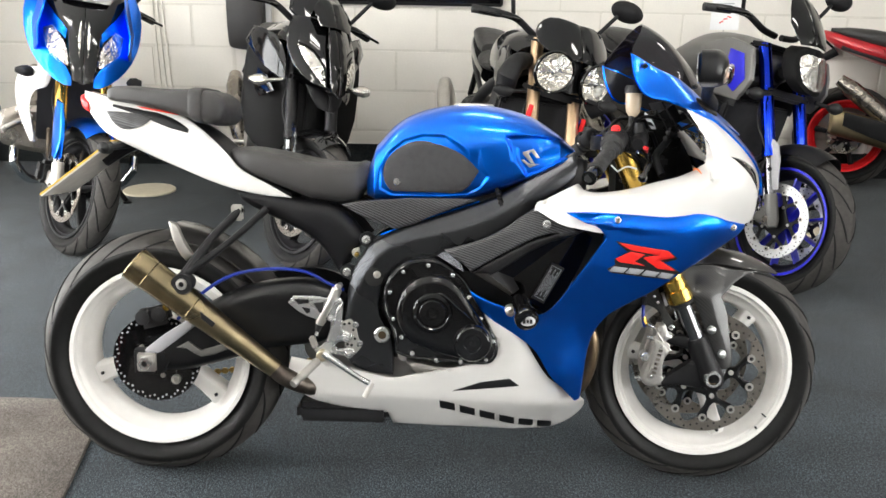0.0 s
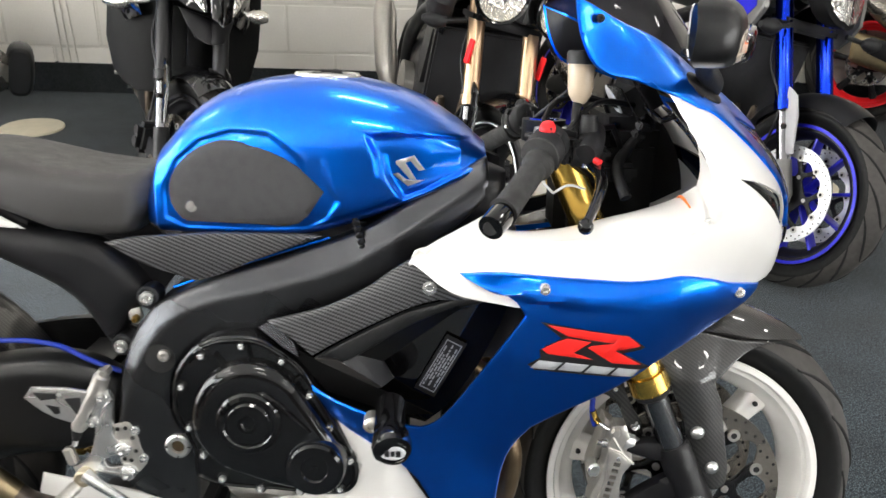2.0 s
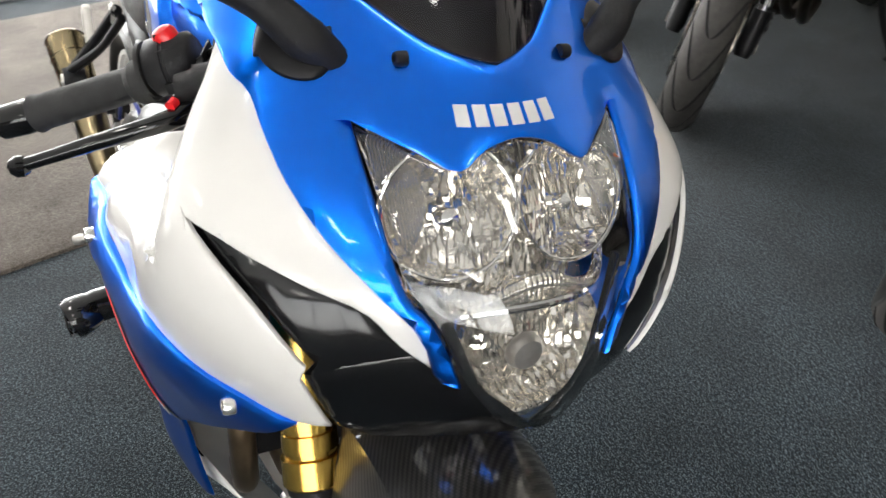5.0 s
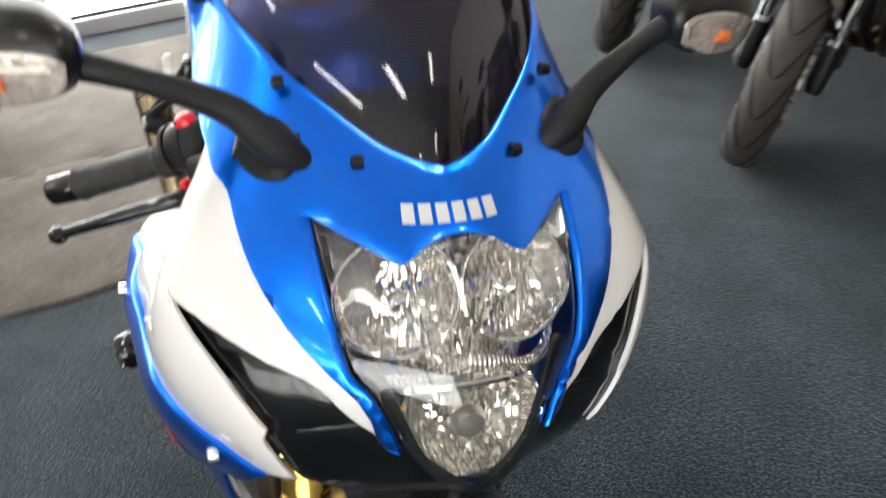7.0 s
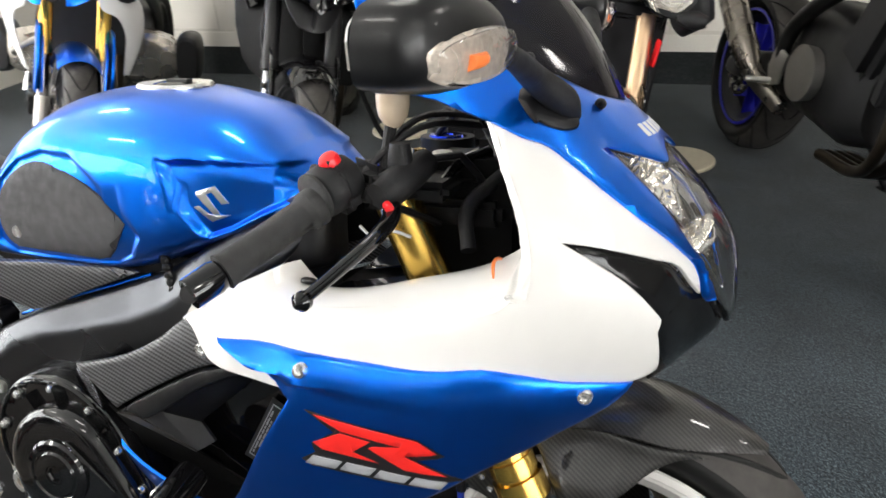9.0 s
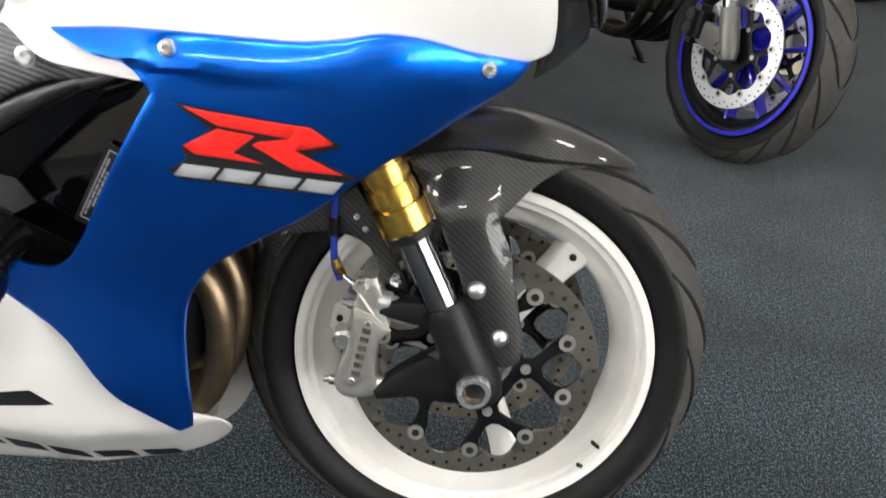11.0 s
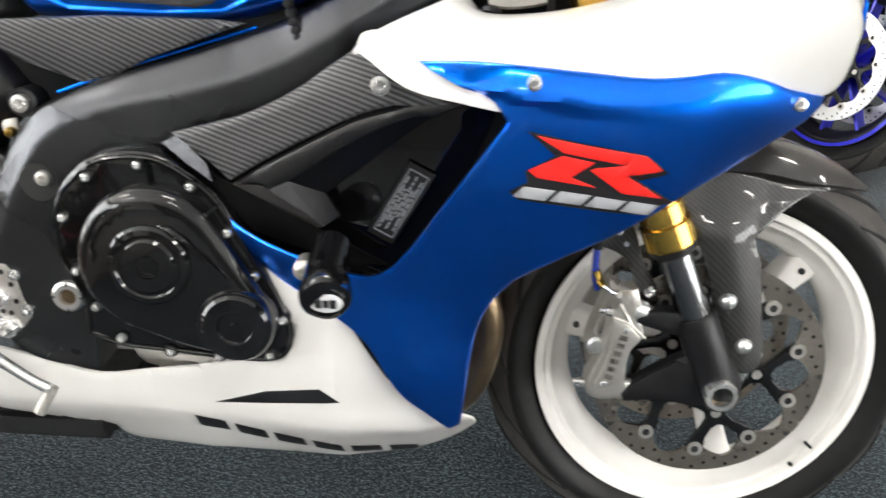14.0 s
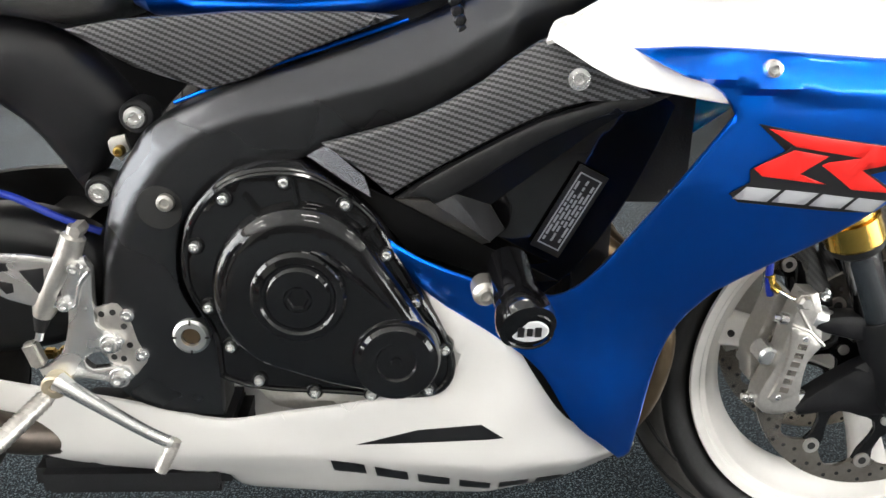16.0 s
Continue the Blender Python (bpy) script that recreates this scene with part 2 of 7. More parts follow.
def carpet_mat(name, dark, light, fleck):
    m = mat(name, dark, 0.95, vary=0, spec=0.1)
    nt = m.node_tree
    b = nt.nodes["Principled BSDF"]
    tc = nt.nodes.new("ShaderNodeTexCoord")
    fine = nt.nodes.new("ShaderNodeTexNoise")
    fine.inputs["Scale"].default_value, fine.inputs["Detail"].default_value, fine.inputs["Roughness"].default_value = 360, 1, 0.5
    loop = nt.nodes.new("ShaderNodeTexNoise")
    loop.inputs["Scale"].default_value = 480
    big = nt.nodes.new("ShaderNodeTexNoise")
    big.inputs["Scale"].default_value, big.inputs["Detail"].default_value = 5, 5
    for n in (fine, loop, big):
        nt.links.new(tc.outputs["Object"], n.inputs["Vector"])
    cr = nt.nodes.new("ShaderNodeValToRGB")
    e = cr.color_ramp.elements
    e[0].position, e[0].color = 0.43, (*dark, 1)
    e[1].position, e[1].color = 0.53, (*light, 1)
    f = e.new(0.62)
    f.color = (*fleck, 1)
    tuft = nt.nodes.new("ShaderNodeTexNoise")
    tuft.inputs["Scale"].default_value, tuft.inputs["Detail"].default_value = 150, 2
    nt.links.new(tc.outputs["Object"], tuft.inputs["Vector"])
    both_n = nt.nodes.new("ShaderNodeMix")
    both_n.inputs["Factor"].default_value = 0.30
    nt.links.new(fine.outputs[0], both_n.inputs["A"])
    nt.links.new(tuft.outputs[0], both_n.inputs["B"])
    nt.links.new(both_n.outputs["Result"], cr.inputs[0])
    hsv = nt.nodes.new("ShaderNodeHueSaturation")
    mr = nt.nodes.new("ShaderNodeMapRange")
    mr.inputs[1].default_value, mr.inputs[2].default_value, mr.inputs[3].default_value, mr.inputs[4].default_value = 0.3, 0.7, 0.72, 1.3
    nt.links.new(big.outputs[0], mr.inputs[0])
    nt.links.new(mr.outputs[0], hsv.inputs["Value"])
    nt.links.new(cr.outputs[0], hsv.inputs["Color"])
    nt.links.new(hsv.outputs[0], b.inputs["Base Color"])
    bp = nt.nodes.new("ShaderNodeBump")
    bp.inputs["Strength"].default_value, bp.inputs["Distance"].default_value = 0.5, 0.003
    nt.links.new(loop.outputs[0], bp.inputs["Height"])
    nt.links.new(bp.outputs[0], b.inputs["Normal"])
    b.inputs["Sheen Weight"].default_value = 0.15
    return m


CARPET = carpet_mat("blue_grey_loop_carpet", (0.0008, 0.0018, 0.0026), (0.0125, 0.0225, 0.032), (0.122, 0.152, 0.165))
MATM = carpet_mat("brown_grey_mat_pile", (0.050, 0.041, 0.034), (0.105, 0.090, 0.077), (0.155, 0.14, 0.12))
SKIRT = carpet_mat("dark_carpet_upstand", (0.010, 0.012, 0.013), (0.022, 0.026, 0.028), (0.05, 0.055, 0.055))
# joint shadows put into a slightly darker tone of the wall paint
MORTARM = mat("shaded_joint_paint", (0.70, 0.672, 0.60), 0.8, scale=90, vary=0.12, bump=0.3)
WALLM = mat("cream_masonry_paint", (0.80, 0.77, 0.70), 0.6, scale=90, vary=0.04, bump=0.3)


# ---- mesh helpers: a geometry is (vertices, faces) ----
def join(*gs):
    V, F = [], []
    for v, f in gs:
        k = len(V)
        V += [tuple(p) for p in v]
        F += [tuple(i + k for i in q) for q in f]
    return V, F


def moved(g, m):
    return [tuple(m @ Vector(p)) for p in g[0]], g[1]


def flipped(g):
    """Mirror across the y = 0 plane."""
    return [(x, -y, z) for x, y, z in g[0]], [tuple(reversed(f)) for f in g[1]]


def part(name, g, material, parent=None, label="", sharp=32, matrix=None):
    me = bpy.data.meshes.new(name)
    me.from_pydata([tuple(p) for p in g[0]], [], [tuple(f) for f in g[1]])
    bm = bmesh.new()
    bm.from_mesh(me)
    bmesh.ops.recalc_face_normals(bm, faces=bm.faces)
    bm.to_mesh(me)
    bm.free()
    me.shade_smooth()
    me.set_sharp_from_angle(angle=radians(sharp))
    me.materials.append(material)
    ob = new(name, me)
    if parent:
        ob.parent = parent
    if matrix:
        ob.matrix_basis = matrix
    if label:
        ob["label"] = label
    return ob


def again(ob, m, parent=None):
    """Another object on the same mesh."""
    o = new(ob.name.split(".")[0], ob.data)
    o.parent = parent or ob.parent
    o.matrix_basis = m
    if "label" in ob:
        o["label"] = ob["label"]
    return o


def curve(pts, n=6, closed=False):
    """Catmull-Rom through points, straight into sharp corners."""
    P = np.array(pts, float)
    N, out = len(P), []
    sharp = np.zeros(N, bool)
    for i in range(N):
        a, b = P[i] - P[i - 1], P[(i + 1) % N] - P[i]
        c = a @ b / (np.linalg.norm(a) * np.linalg.norm(b) + 1e-12)
        sharp[i] = c < 0.62 or (not closed and i in (0, N - 1))
    for i in range(N if closed else N - 1):
        j = (i + 1) % N
        d = P[j] - P[i]
        L = np.linalg.norm(d)
        def tang(k):
            a, b = P[k] - P[k - 1], P[(k + 1) % N] - P[k]
            t = a / (np.linalg.norm(a) + 1e-9) + b / (np.linalg.norm(b) + 1e-9)
            return t / (np.linalg.norm(t) + 1e-9) * L
        t0 = d if sharp[i] else tang(i)
        t1 = d if sharp[j] else tang(j)
        for s in np.linspace(0, 1, n, endpoint=False):
            h = 2 * s**3 - 3 * s**2 + 1, s**3 - 2 * s**2 + s, -2 * s**3 + 3 * s**2, s**3 - s**2
            out.append(h[0] * P[i] + h[1] * t0 + h[2] * P[j] + h[3] * t1)
    if not closed:
        out.append(P[-1])
    return np.array(out)


def tube(pts, r, n=12, bend=5, caps=True):
    """A round bar along points; r may vary from point to point."""
    P = np.array(pts, float)
    rr = np.full(len(P), r, float) if np.isscalar(r) else np.array(r, float)
    if bend > 1 and len(P) > 2:
        Q = curve(np.column_stack([P, rr * 0]), bend)[:, :3]
        rr = np.interp(np.linspace(0, len(P) - 1, len(Q)), range(len(P)), rr)
        P = Q
    T = np.gradient(P, axis=0)
    T /= np.linalg.norm(T, axis=1)[:, None] + 1e-12
    up = np.array((0, 0, 1.0)) if abs(T[0][2]) < 0.9 else np.array((1.0, 0, 0))
    V, F = [], []
    a = np.linspace(0, 2 * np.pi, n, endpoint=False)
    u = np.cross(T[0], up)
    for i in range(len(P)):
        u = u - T[i] * (u @ T[i])
        u /= np.linalg.norm(u)
        w = np.cross(T[i], u)
        V += [tuple(P[i] + rr[i] * (np.cos(k) * u + np.sin(k) * w)) for k in a]
    for i in range(len(P) - 1):
        F += [(i * n + k, i * n + (k + 1) % n, (i + 1) * n + (k + 1) % n, (i + 1) * n + k) for k in range(n)]
    if caps:
        F += [tuple(reversed(range(n))), tuple(range((len(P) - 1) * n, len(P) * n))]
    return V, F


def lathe(prof, n=40, c=(0, 0, 0), axis="y", closed=False, caps=True):
    """Turns (radius, along) pairs round an axis."""
    V, F = [], []
    for r, h in prof:
        for k in range(n):
            a = 2 * math.pi * k / n
            p = (r * math.cos(a), h, r * math.sin(a))
            if axis == "z":
                p = (p[0], p[2], p[1])
            elif axis == "x":
                p = (p[1], p[0], p[2])
            V.append((p[0] + c[0], p[1] + c[1], p[2] + c[2]))
    m = len(prof)
    for i in range(m if closed else m - 1):
        j = (i + 1) % m
        F += [(i * n + k, i * n + (k + 1) % n, j * n + (k + 1) % n, j * n + k) for k in range(n)]
    if not closed and caps:
        if prof[0][0] > 1e-6:
            F.append(tuple(range(n)))
        if prof[-1][0] > 1e-6:
            F.append(tuple(reversed(range((m - 1) * n, m * n))))
    return V, F


def box(c, s, bev=0.004, m=None):
    bm = bmesh.new()
    bmesh.ops.create_cube(bm, size=1)
    bmesh.ops.scale(bm, vec=s, verts=bm.verts)
    if bev:
        bmesh.ops.bevel(bm, geom=bm.edges[:], offset=min(bev, min(s) * 0.45), segments=2, affect="EDGES")
    t = Matrix.Translation(c) @ m if m else Matrix.Translation(c)
    g = [tuple(t @ v.co) for v in bm.verts], [tuple(v.index for v in f.verts) for f in bm.faces]
    bm.free()
    return g


def sheet(poly, f, thick, edge=0.005, step=0.016, su=1.0, smooth=4, soft=False):
    """A solid panel: an outline in (u, v), laid on the surface f(u, v, depth), with rounded rims. su: metres for one u."""
    P = curve(poly, smooth, True) if smooth else np.array(poly, float)
    P = P * (su, 1.0)
    pts = []
    for i in range(len(P)):
        a, b = P[i], P[(i + 1) % len(P)]
        k = max(1, int(np.linalg.norm(b - a) / (step * 0.8)))
        pts += [a + (b - a) * s / k for s in range(k)]
    Bd = np.array(pts)
    keep = np.linalg.norm(Bd - np.roll(Bd, 1, 0), axis=1) > step * 0.12
    Bd = Bd[keep]
    A2, B2 = Bd, np.roll(Bd, -1, 0)

    def away(Q):
        d = B2 - A2
        L = (d * d).sum(1) + 1e-12
        out = np.empty(len(Q))
        for i0 in range(0, len(Q), 400):
            q = Q[i0:i0 + 400, None]
            t = np.clip(((q - A2) * d).sum(2) / L, 0, 1)
            out[i0:i0 + 400] = np.linalg.norm(q - (A2 + t[..., None] * d), axis=2).min(1)
        return out

    def inside(Q):
        x, y = Q[:, :1], Q[:, 1:]
        c = ((A2[:, 1] > y) != (B2[:, 1] > y)) & (x < (B2[:, 0] - A2[:, 0]) * (y - A2[:, 1]) / (B2[:, 1] - A2[:, 1] + 1e-15) + A2[:, 0])
        return c.sum(1) % 2 == 1

    lo, hi = Bd.min(0), Bd.max(0)
    gx, gy = np.meshgrid(np.arange(lo[0], hi[0] + step, step), np.arange(lo[1], hi[1] + step, step))
    gx[::2] += step / 2
    G = np.column_stack([gx.ravel(), gy.ravel()])
    nrm = np.roll(Bd, -1, 0) - np.roll(Bd, 1, 0)
    nrm = np.column_stack([-nrm[:, 1], nrm[:, 0]]) / (np.linalg.norm(nrm, axis=1)[:, None] + 1e-12)
    rings = []
    if edge > 0:
        area = 0.5 * np.sum(A2[:, 0] * B2[:, 1] - B2[:, 0] * A2[:, 1])
        sg = 1 if area > 0 else -1
        for q in ((0.3, 1.0) if edge < 0.012 else (0.12, 0.3, 0.6, 1.0)):
            R = Bd + sg * nrm * edge * q
            ok = inside(R) & (away(R) > edge * q * 0.9)
            rings.append(R[ok])
    G = G[inside(G)]
    if len(G):
        G = G[away(G) > max(step * 0.45, edge * 1.3)]
    allp = np.vstack([Bd] + rings + [G]) if len(G) or rings else Bd
    nb = len(Bd)
    from mathutils.geometry import delaunay_2d_cdt
    v2, _, f2, *_ = delaunay_2d_cdt([Vector(p) for p in allp], [(i, (i + 1) % nb) for i in range(nb)], [], 1, 1e-7)
    Q = np.array([(p.x, p.y) for p in v2])
    tri = [tuple(t) for t in f2]
    cent = np.array([Q[list(t)].mean(0) for t in tri])
    ins = inside(cent)
    tri = [t for t, k in zip(tri, ins) if k]
    d = away(Q)
    drop = edge * (1 - np.sqrt(np.clip(1 - (1 - np.minimum(d / max(edge, 1e-9), 1)) ** 2, 0, 1))) if edge > 0 else d * 0
    if soft:
        drop = 0.6 * edge * (1 - np.minimum(d / edge, 1)) ** 2
    top = f(Q[:, 0] / su, Q[:, 1], drop)
    bot = f(Q[:, 0] / su, Q[:, 1], np.maximum(drop, thick))
    n = len(Q)
    F = tri + [tuple(reversed([i + n for i in t])) for t in tri]
    seen = {}
    for t in tri:
        for a, b in ((t[0], t[1]), (t[1], t[2]), (t[2], t[0])):
            seen[(a, b)] = 1
    for a, b in list(seen):
        if (b, a) not in seen:
            F.append((b, a, a + n, b + n))
    return [tuple(p) for p in top] + [tuple(p) for p in bot], F


def flat(y):
    """The surface of a side plate at this y (right side: negative, depth runs to the middle)."""
    s = -1 if y < 0 else 1
    return lambda u, v, d: np.column_stack([u, y - s * d, v])


def plate(poly, y, thick, edge=0.004, step=0.03, smooth=4):
    return sheet(poly, flat(y), thick, edge, step, 1.0, smooth)


def rings_loft(rings, cap=True):
    n = len(rings[0])
    V = [tuple(p) for r in rings for p in r]
    F = []
    for i in range(len(rings) - 1):
        F += [(i * n + k, i * n + (k + 1) % n, (i + 1) * n + (k + 1) % n, (i + 1) * n + k) for k in range(n)]
    if cap:
        F += [tuple(reversed(range(n))), tuple(range((len(rings) - 1) * n, len(rings) * n))]
    return V, F


def hull(stations, n=28, fine=5, low=None):
    """A closed body along x from (x, z low, z high, half width, squareness) stations."""
    S = curve([tuple(s) for s in stations], fine)
    rings = []
    for x, z0, z1, w, e in S:
        zc, h = (z0 + z1) / 2, max((z1 - z0) / 2, 0.001)
        r = []
        for k in range(n):
            a = 2 * math.pi * k / n
            c, s = math.cos(a), math.sin(a)
            if low:
                e = low if s < 0 else 2.4
            r.append((x, w * math.copysign(abs(c) ** (2 / e), c), zc + h * math.copysign(abs(s) ** (2 / e), s)))
        rings.append(r)
    return rings_loft(rings)


def bolt(c, r=0.007, h=0.006, n=12):
    """A round-headed socket screw facing the right side."""
    return lathe([(0, -h * 0.35), (r * 0.45, -h * 0.35), (r * 0.5, -h), (r * 0.85, -h * 0.9), (r, -h * 0.4), (r, 0.004)], n, c)


def thing(name, label, category, m, group=""):
    ob = new(name)
    ob.empty_display_size = 0.1
    ob.matrix_world = m
    return tagged(ob, label, category, group)


def shell(rows, th):
    n = len(rows[0])
    v = [p for r in rows for p in r]
    f = [(i * n + k, i * n + k + 1, (i + 1) * n + k + 1, (i + 1) * n + k) for i in range(len(rows) - 1) for k in range(n - 1)]
    A = np.array(v).reshape(len(rows), n, 3)
    N = np.cross(np.gradient(A, axis=0), np.gradient(A, axis=1))
    N /= np.linalg.norm(N, axis=2)[..., None] + 1e-12
    v2 = [tuple(p) for p in (A - N * th).reshape(-1, 3)]
    m = len(v)
    e = list(range(n)) + [i * n + n - 1 for i in range(1, len(rows))] + [(len(rows) - 1) * n + k for k in range(n - 2, -1, -1)] + [i * n for i in range(len(rows) - 2, 0, -1)]
    return v + v2, f + [tuple(i + m for i in reversed(q)) for q in f] + [(e[i], e[(i + 1) % len(e)], e[(i + 1) % len(e)] + m, e[i] + m) for i in range(len(e))]


# ---- the room ----
X0, X1, Y0, Y1, H = -2.75, 6.2, -11.0, 3.6, 2.75


def structure(name, g, material, label):
    return tagged(part(name, g, material, None, "", 30), label, name.split("_")[0], kind="structure")


# unseen south and east walls, darkened so glossy parts reflect less light
SOUTHM = mat("dim_grey_wall_paint", (0.16, 0.155, 0.147), 0.8, scale=60, vary=0.06)
structure("floor", box(((X0 + X1) / 2, (Y0 + Y1) / 2, -0.05), (X1 - X0, Y1 - Y0, 0.1), 0), CARPET, "dark blue grey loop pile carpet floor")
structure("ceiling", box(((X0 + X1) / 2, (Y0 + Y1) / 2, H + 0.05), (X1 - X0 + 0.4, Y1 - Y0 + 0.4, 0.1), 0), CEILM, "plain white showroom ceiling")
wall_n = structure("wall_north", box(((X0 + X1) / 2, Y1 + 0.1, H / 2), (X1 - X0 + 0.4, 0.194, H), 0), MORTARM, "cream painted blockwork wall with wide courses")
structure("wall_east", join(box((X1 + 0.1, (Y1 - 0.6) / 2, H / 2), (0.2, Y1 + 0.6, H), 0), box((X1 + 0.1, -4.1, H - 0.16), (0.2, 7.0, 0.32), 0), box((X1 + 0.1, -4.1, 0.14), (0.2, 7.0, 0.28), 0), box((X1 + 0.1, (Y0 - 7.6) / 2, H / 2), (0.2, -7.6 - Y0, H), 0)), SOUTHM, "unseen side wall round the added window, dark grey to dim reflections")
structure("wall_west", join(box((X0 - 0.1, 2.75, H / 2), (0.2, 1.7, H), 0), box((X0 - 0.1, -1.8, H - 0.06), (0.2, 7.4, 0.12), 0), box((X0 - 0.1, (Y0 - 5.5) / 2, H / 2), (0.2, -5.5 - Y0, H), 0)), WALLM, "white painted wall beside the glazed entrance")
structure("wall_south", box(((X0 + X1) / 2, Y0 - 0.1, H / 2), (X1 - X0 + 0.4, 0.2, H), 0), SOUTHM, "plain unseen wall, dark grey to dim reflections")
structure("skirting", box(((X0 + X1) / 2, Y1 + 0.003, 0.085), (X1 - X0, 0.016, 0.17), 0.004), SKIRT, "dark carpet upstand along the wall foot")
structure("ground", box((0, 0, -0.13), (120, 120, 0.05), 0), mat("asphalt", (0.055, 0.055, 0.055), 0.9, scale=40, vary=0.2), "grey asphalt outside the shop")

# glazed shop fronts: mullions and panes
def glazed(name, along_x, at, a0, a1, z0, z1, count, label):
    fr = []
    for k in range(count + 1):
        p = a0 + (a1 - a0) * k / count
        fr.append(box((p, at, (z0 + z1) / 2) if along_x else (at, p, (z0 + z1) / 2), (0.07, 0.09, z1 - z0) if along_x else (0.09, 0.07, z1 - z0), 0.006))
    for z in (z0 + 0.04, z1 - 0.04):
        fr.append(box(((a0 + a1) / 2, at, z) if along_x else (at, (a0 + a1) / 2, z), (a1 - a0, 0.07, 0.08) if along_x else (0.07, a1 - a0, 0.08), 0.006))
    ob = structure(name, join(*fr), FRAMEGREY, label)
    for k in range(count):
        p, w = a0 + (a1 - a0) * (k + 0.5) / count, (a1 - a0) / count - 0.07
        pane = part("pane", box((p, at, (z0 + z1) / 2) if along_x else (at, p, (z0 + z1) / 2), (w, 0.008, z1 - z0 - 0.16) if along_x else (0.008, w, z1 - z0 - 0.16), 0), GLASS, ob)
        pane.visible_shadow = False
    return ob


glazed("window_1", False, X0 - 0.08, -5.5, 1.86, 0.0, H - 0.12, 6, "grey framed glazed entrance front, bright daylight outside")
# unseen window, added to go with the east lamp
glazed("window_2", False, X1 + 0.08, -7.6, -0.6, 0.28, H - 0.32, 5, "unseen grey framed east window, added as a source of side light")
structure("trim", box((X0 + 0.06, 1.92, 1.2), (0.14, 0.12, 2.4), 0.006), POSTWOOD, "dark stained wooden door post")
tagged(part("doorstop_block", box((X0 + 0.22, 1.82, 0.03), (0.10, 0.34, 0.06), 0.006), PLY), "pale timber block lying at the door post", "timber block")


# painted blocks of the back wall, laid in running bond
def blocks():
    bw, bh, j = 0.52, 0.26, 0.009
    shared = {}
    row, z = 0, 0.0
    while z + bh <= H + 0.01:
        x = X0 - (bw / 2 if row % 2 else 0)
        while x < X1:
            a, b = max(x, X0), min(x + bw, X1)
            if b - a > 0.05:
                w = round(b - a, 3)
                if w not in shared:
                    me = part("block", box((0, 0, 0), (w - j, 0.022, bh - j), 0.006), WALLM, wall_n)
                    shared[w] = me
                    me.matrix_basis = pose((a + b) / 2, Y1 + 0.007, z + bh / 2)
                else:
                    again(shared[w], pose((a + b) / 2, Y1 + 0.007 + 0.001 * ((row * 7 + int(x * 9)) % 3), z + bh / 2))
            x += bw
        row += 1
        z += bh


# ceiling strip lamps
TUBE = bpy.data.materials.new("lamp_diffuser")
TUBE.use_nodes = True
TUBE.node_tree.nodes["Principled BSDF"].inputs["Emission Color"].default_value = (1.0, 0.96, 0.90, 1)
TUBE.node_tree.nodes["Principled BSDF"].inputs["Emission Strength"].default_value = 32.0


def ceiling_lamp(x, y):
    t = thing("ceiling_light", "small white ceiling light panel with a glowing diffuser", "ceiling light", pose(x, y, H), "ceiling lights")
    part("housing", box((0, 0, -0.02), (0.64, 0.22, 0.04), 0.01), WHITED, t)
    part("diffuser", box((0, 0, -0.046), (0.58, 0.16, 0.012), 0.004), TUBE, t)
    return t


first_lamp = ceiling_lamp(-1.3, -2.7)
for lx, ly in [(-1.3 + 2.2 * i, -2.7 + 1.9 * j) for j in range(3) for i in range(4) if i or j]:
    copy_thing(first_lamp, pose(lx, ly, H))

# mats, tv board and cables on the wall
def floor_mat(name, x0, x1, y0, y1, label):
    poly = [(x0, y0), (x1, y0), (x1 + 0.02, (y0 + y1) / 2), (x1 - 0.01, y1 - 0.22), (x1 - 0.17, y1), (x0, y1)]
    g = sheet(poly, lambda u, v, d: np.column_stack([u, v, 0.012 - d + 0.003 * np.sin(u * 3.1) * np.cos(v * 2.3)]), 0.013, 0.006, 0.12, 1.0, 3)
    tagged(part(name, g, MATM), label, "floor mat")


floor_mat("floor_mat", -1.12, -0.25, -3.6, 0.33, "brown grey pile floor mat with a curled edge")
floor_mat("floor_mat", -2.45, -1.14, -3.6, 0.30, "brown grey pile floor mat by the entrance")
tv = thing("wall_screen", "large dark flat screen hung on the wall", "screen", pose(0.42, Y1 - 0.03, 1.42))
part("casing", box((0, 0, 0), (1.25, 0.05, 0.72), 0.008), BLACK, tv)
part("panel", box((0, -0.027, 0), (1.21, 0.004, 0.68), 0), GLOSSBLACK, tv)
cab = thing("cable_run", "three cream painted cables running up the wall", "cables", pose(-1.15, Y1 - 0.012, 0))
for k in range(3):
    part("cable", tube([(0.04 * k, 0, 0.17), (0.03 * k - 0.02, 0, 1.0), (0.03 * k - 0.05, 0, 2.6)], 0.006, 8), WALLM, cab)


# ---- the blue and white sports motorcycle ----
bike = thing("sport_motorcycle", "blue and white sports motorcycle leaning on its side stand", "motorcycle", pose(0, 0, 0, -10.2, 0, 0.1))
FX, FZ, RZ = 1.385, 0.302, 0.315


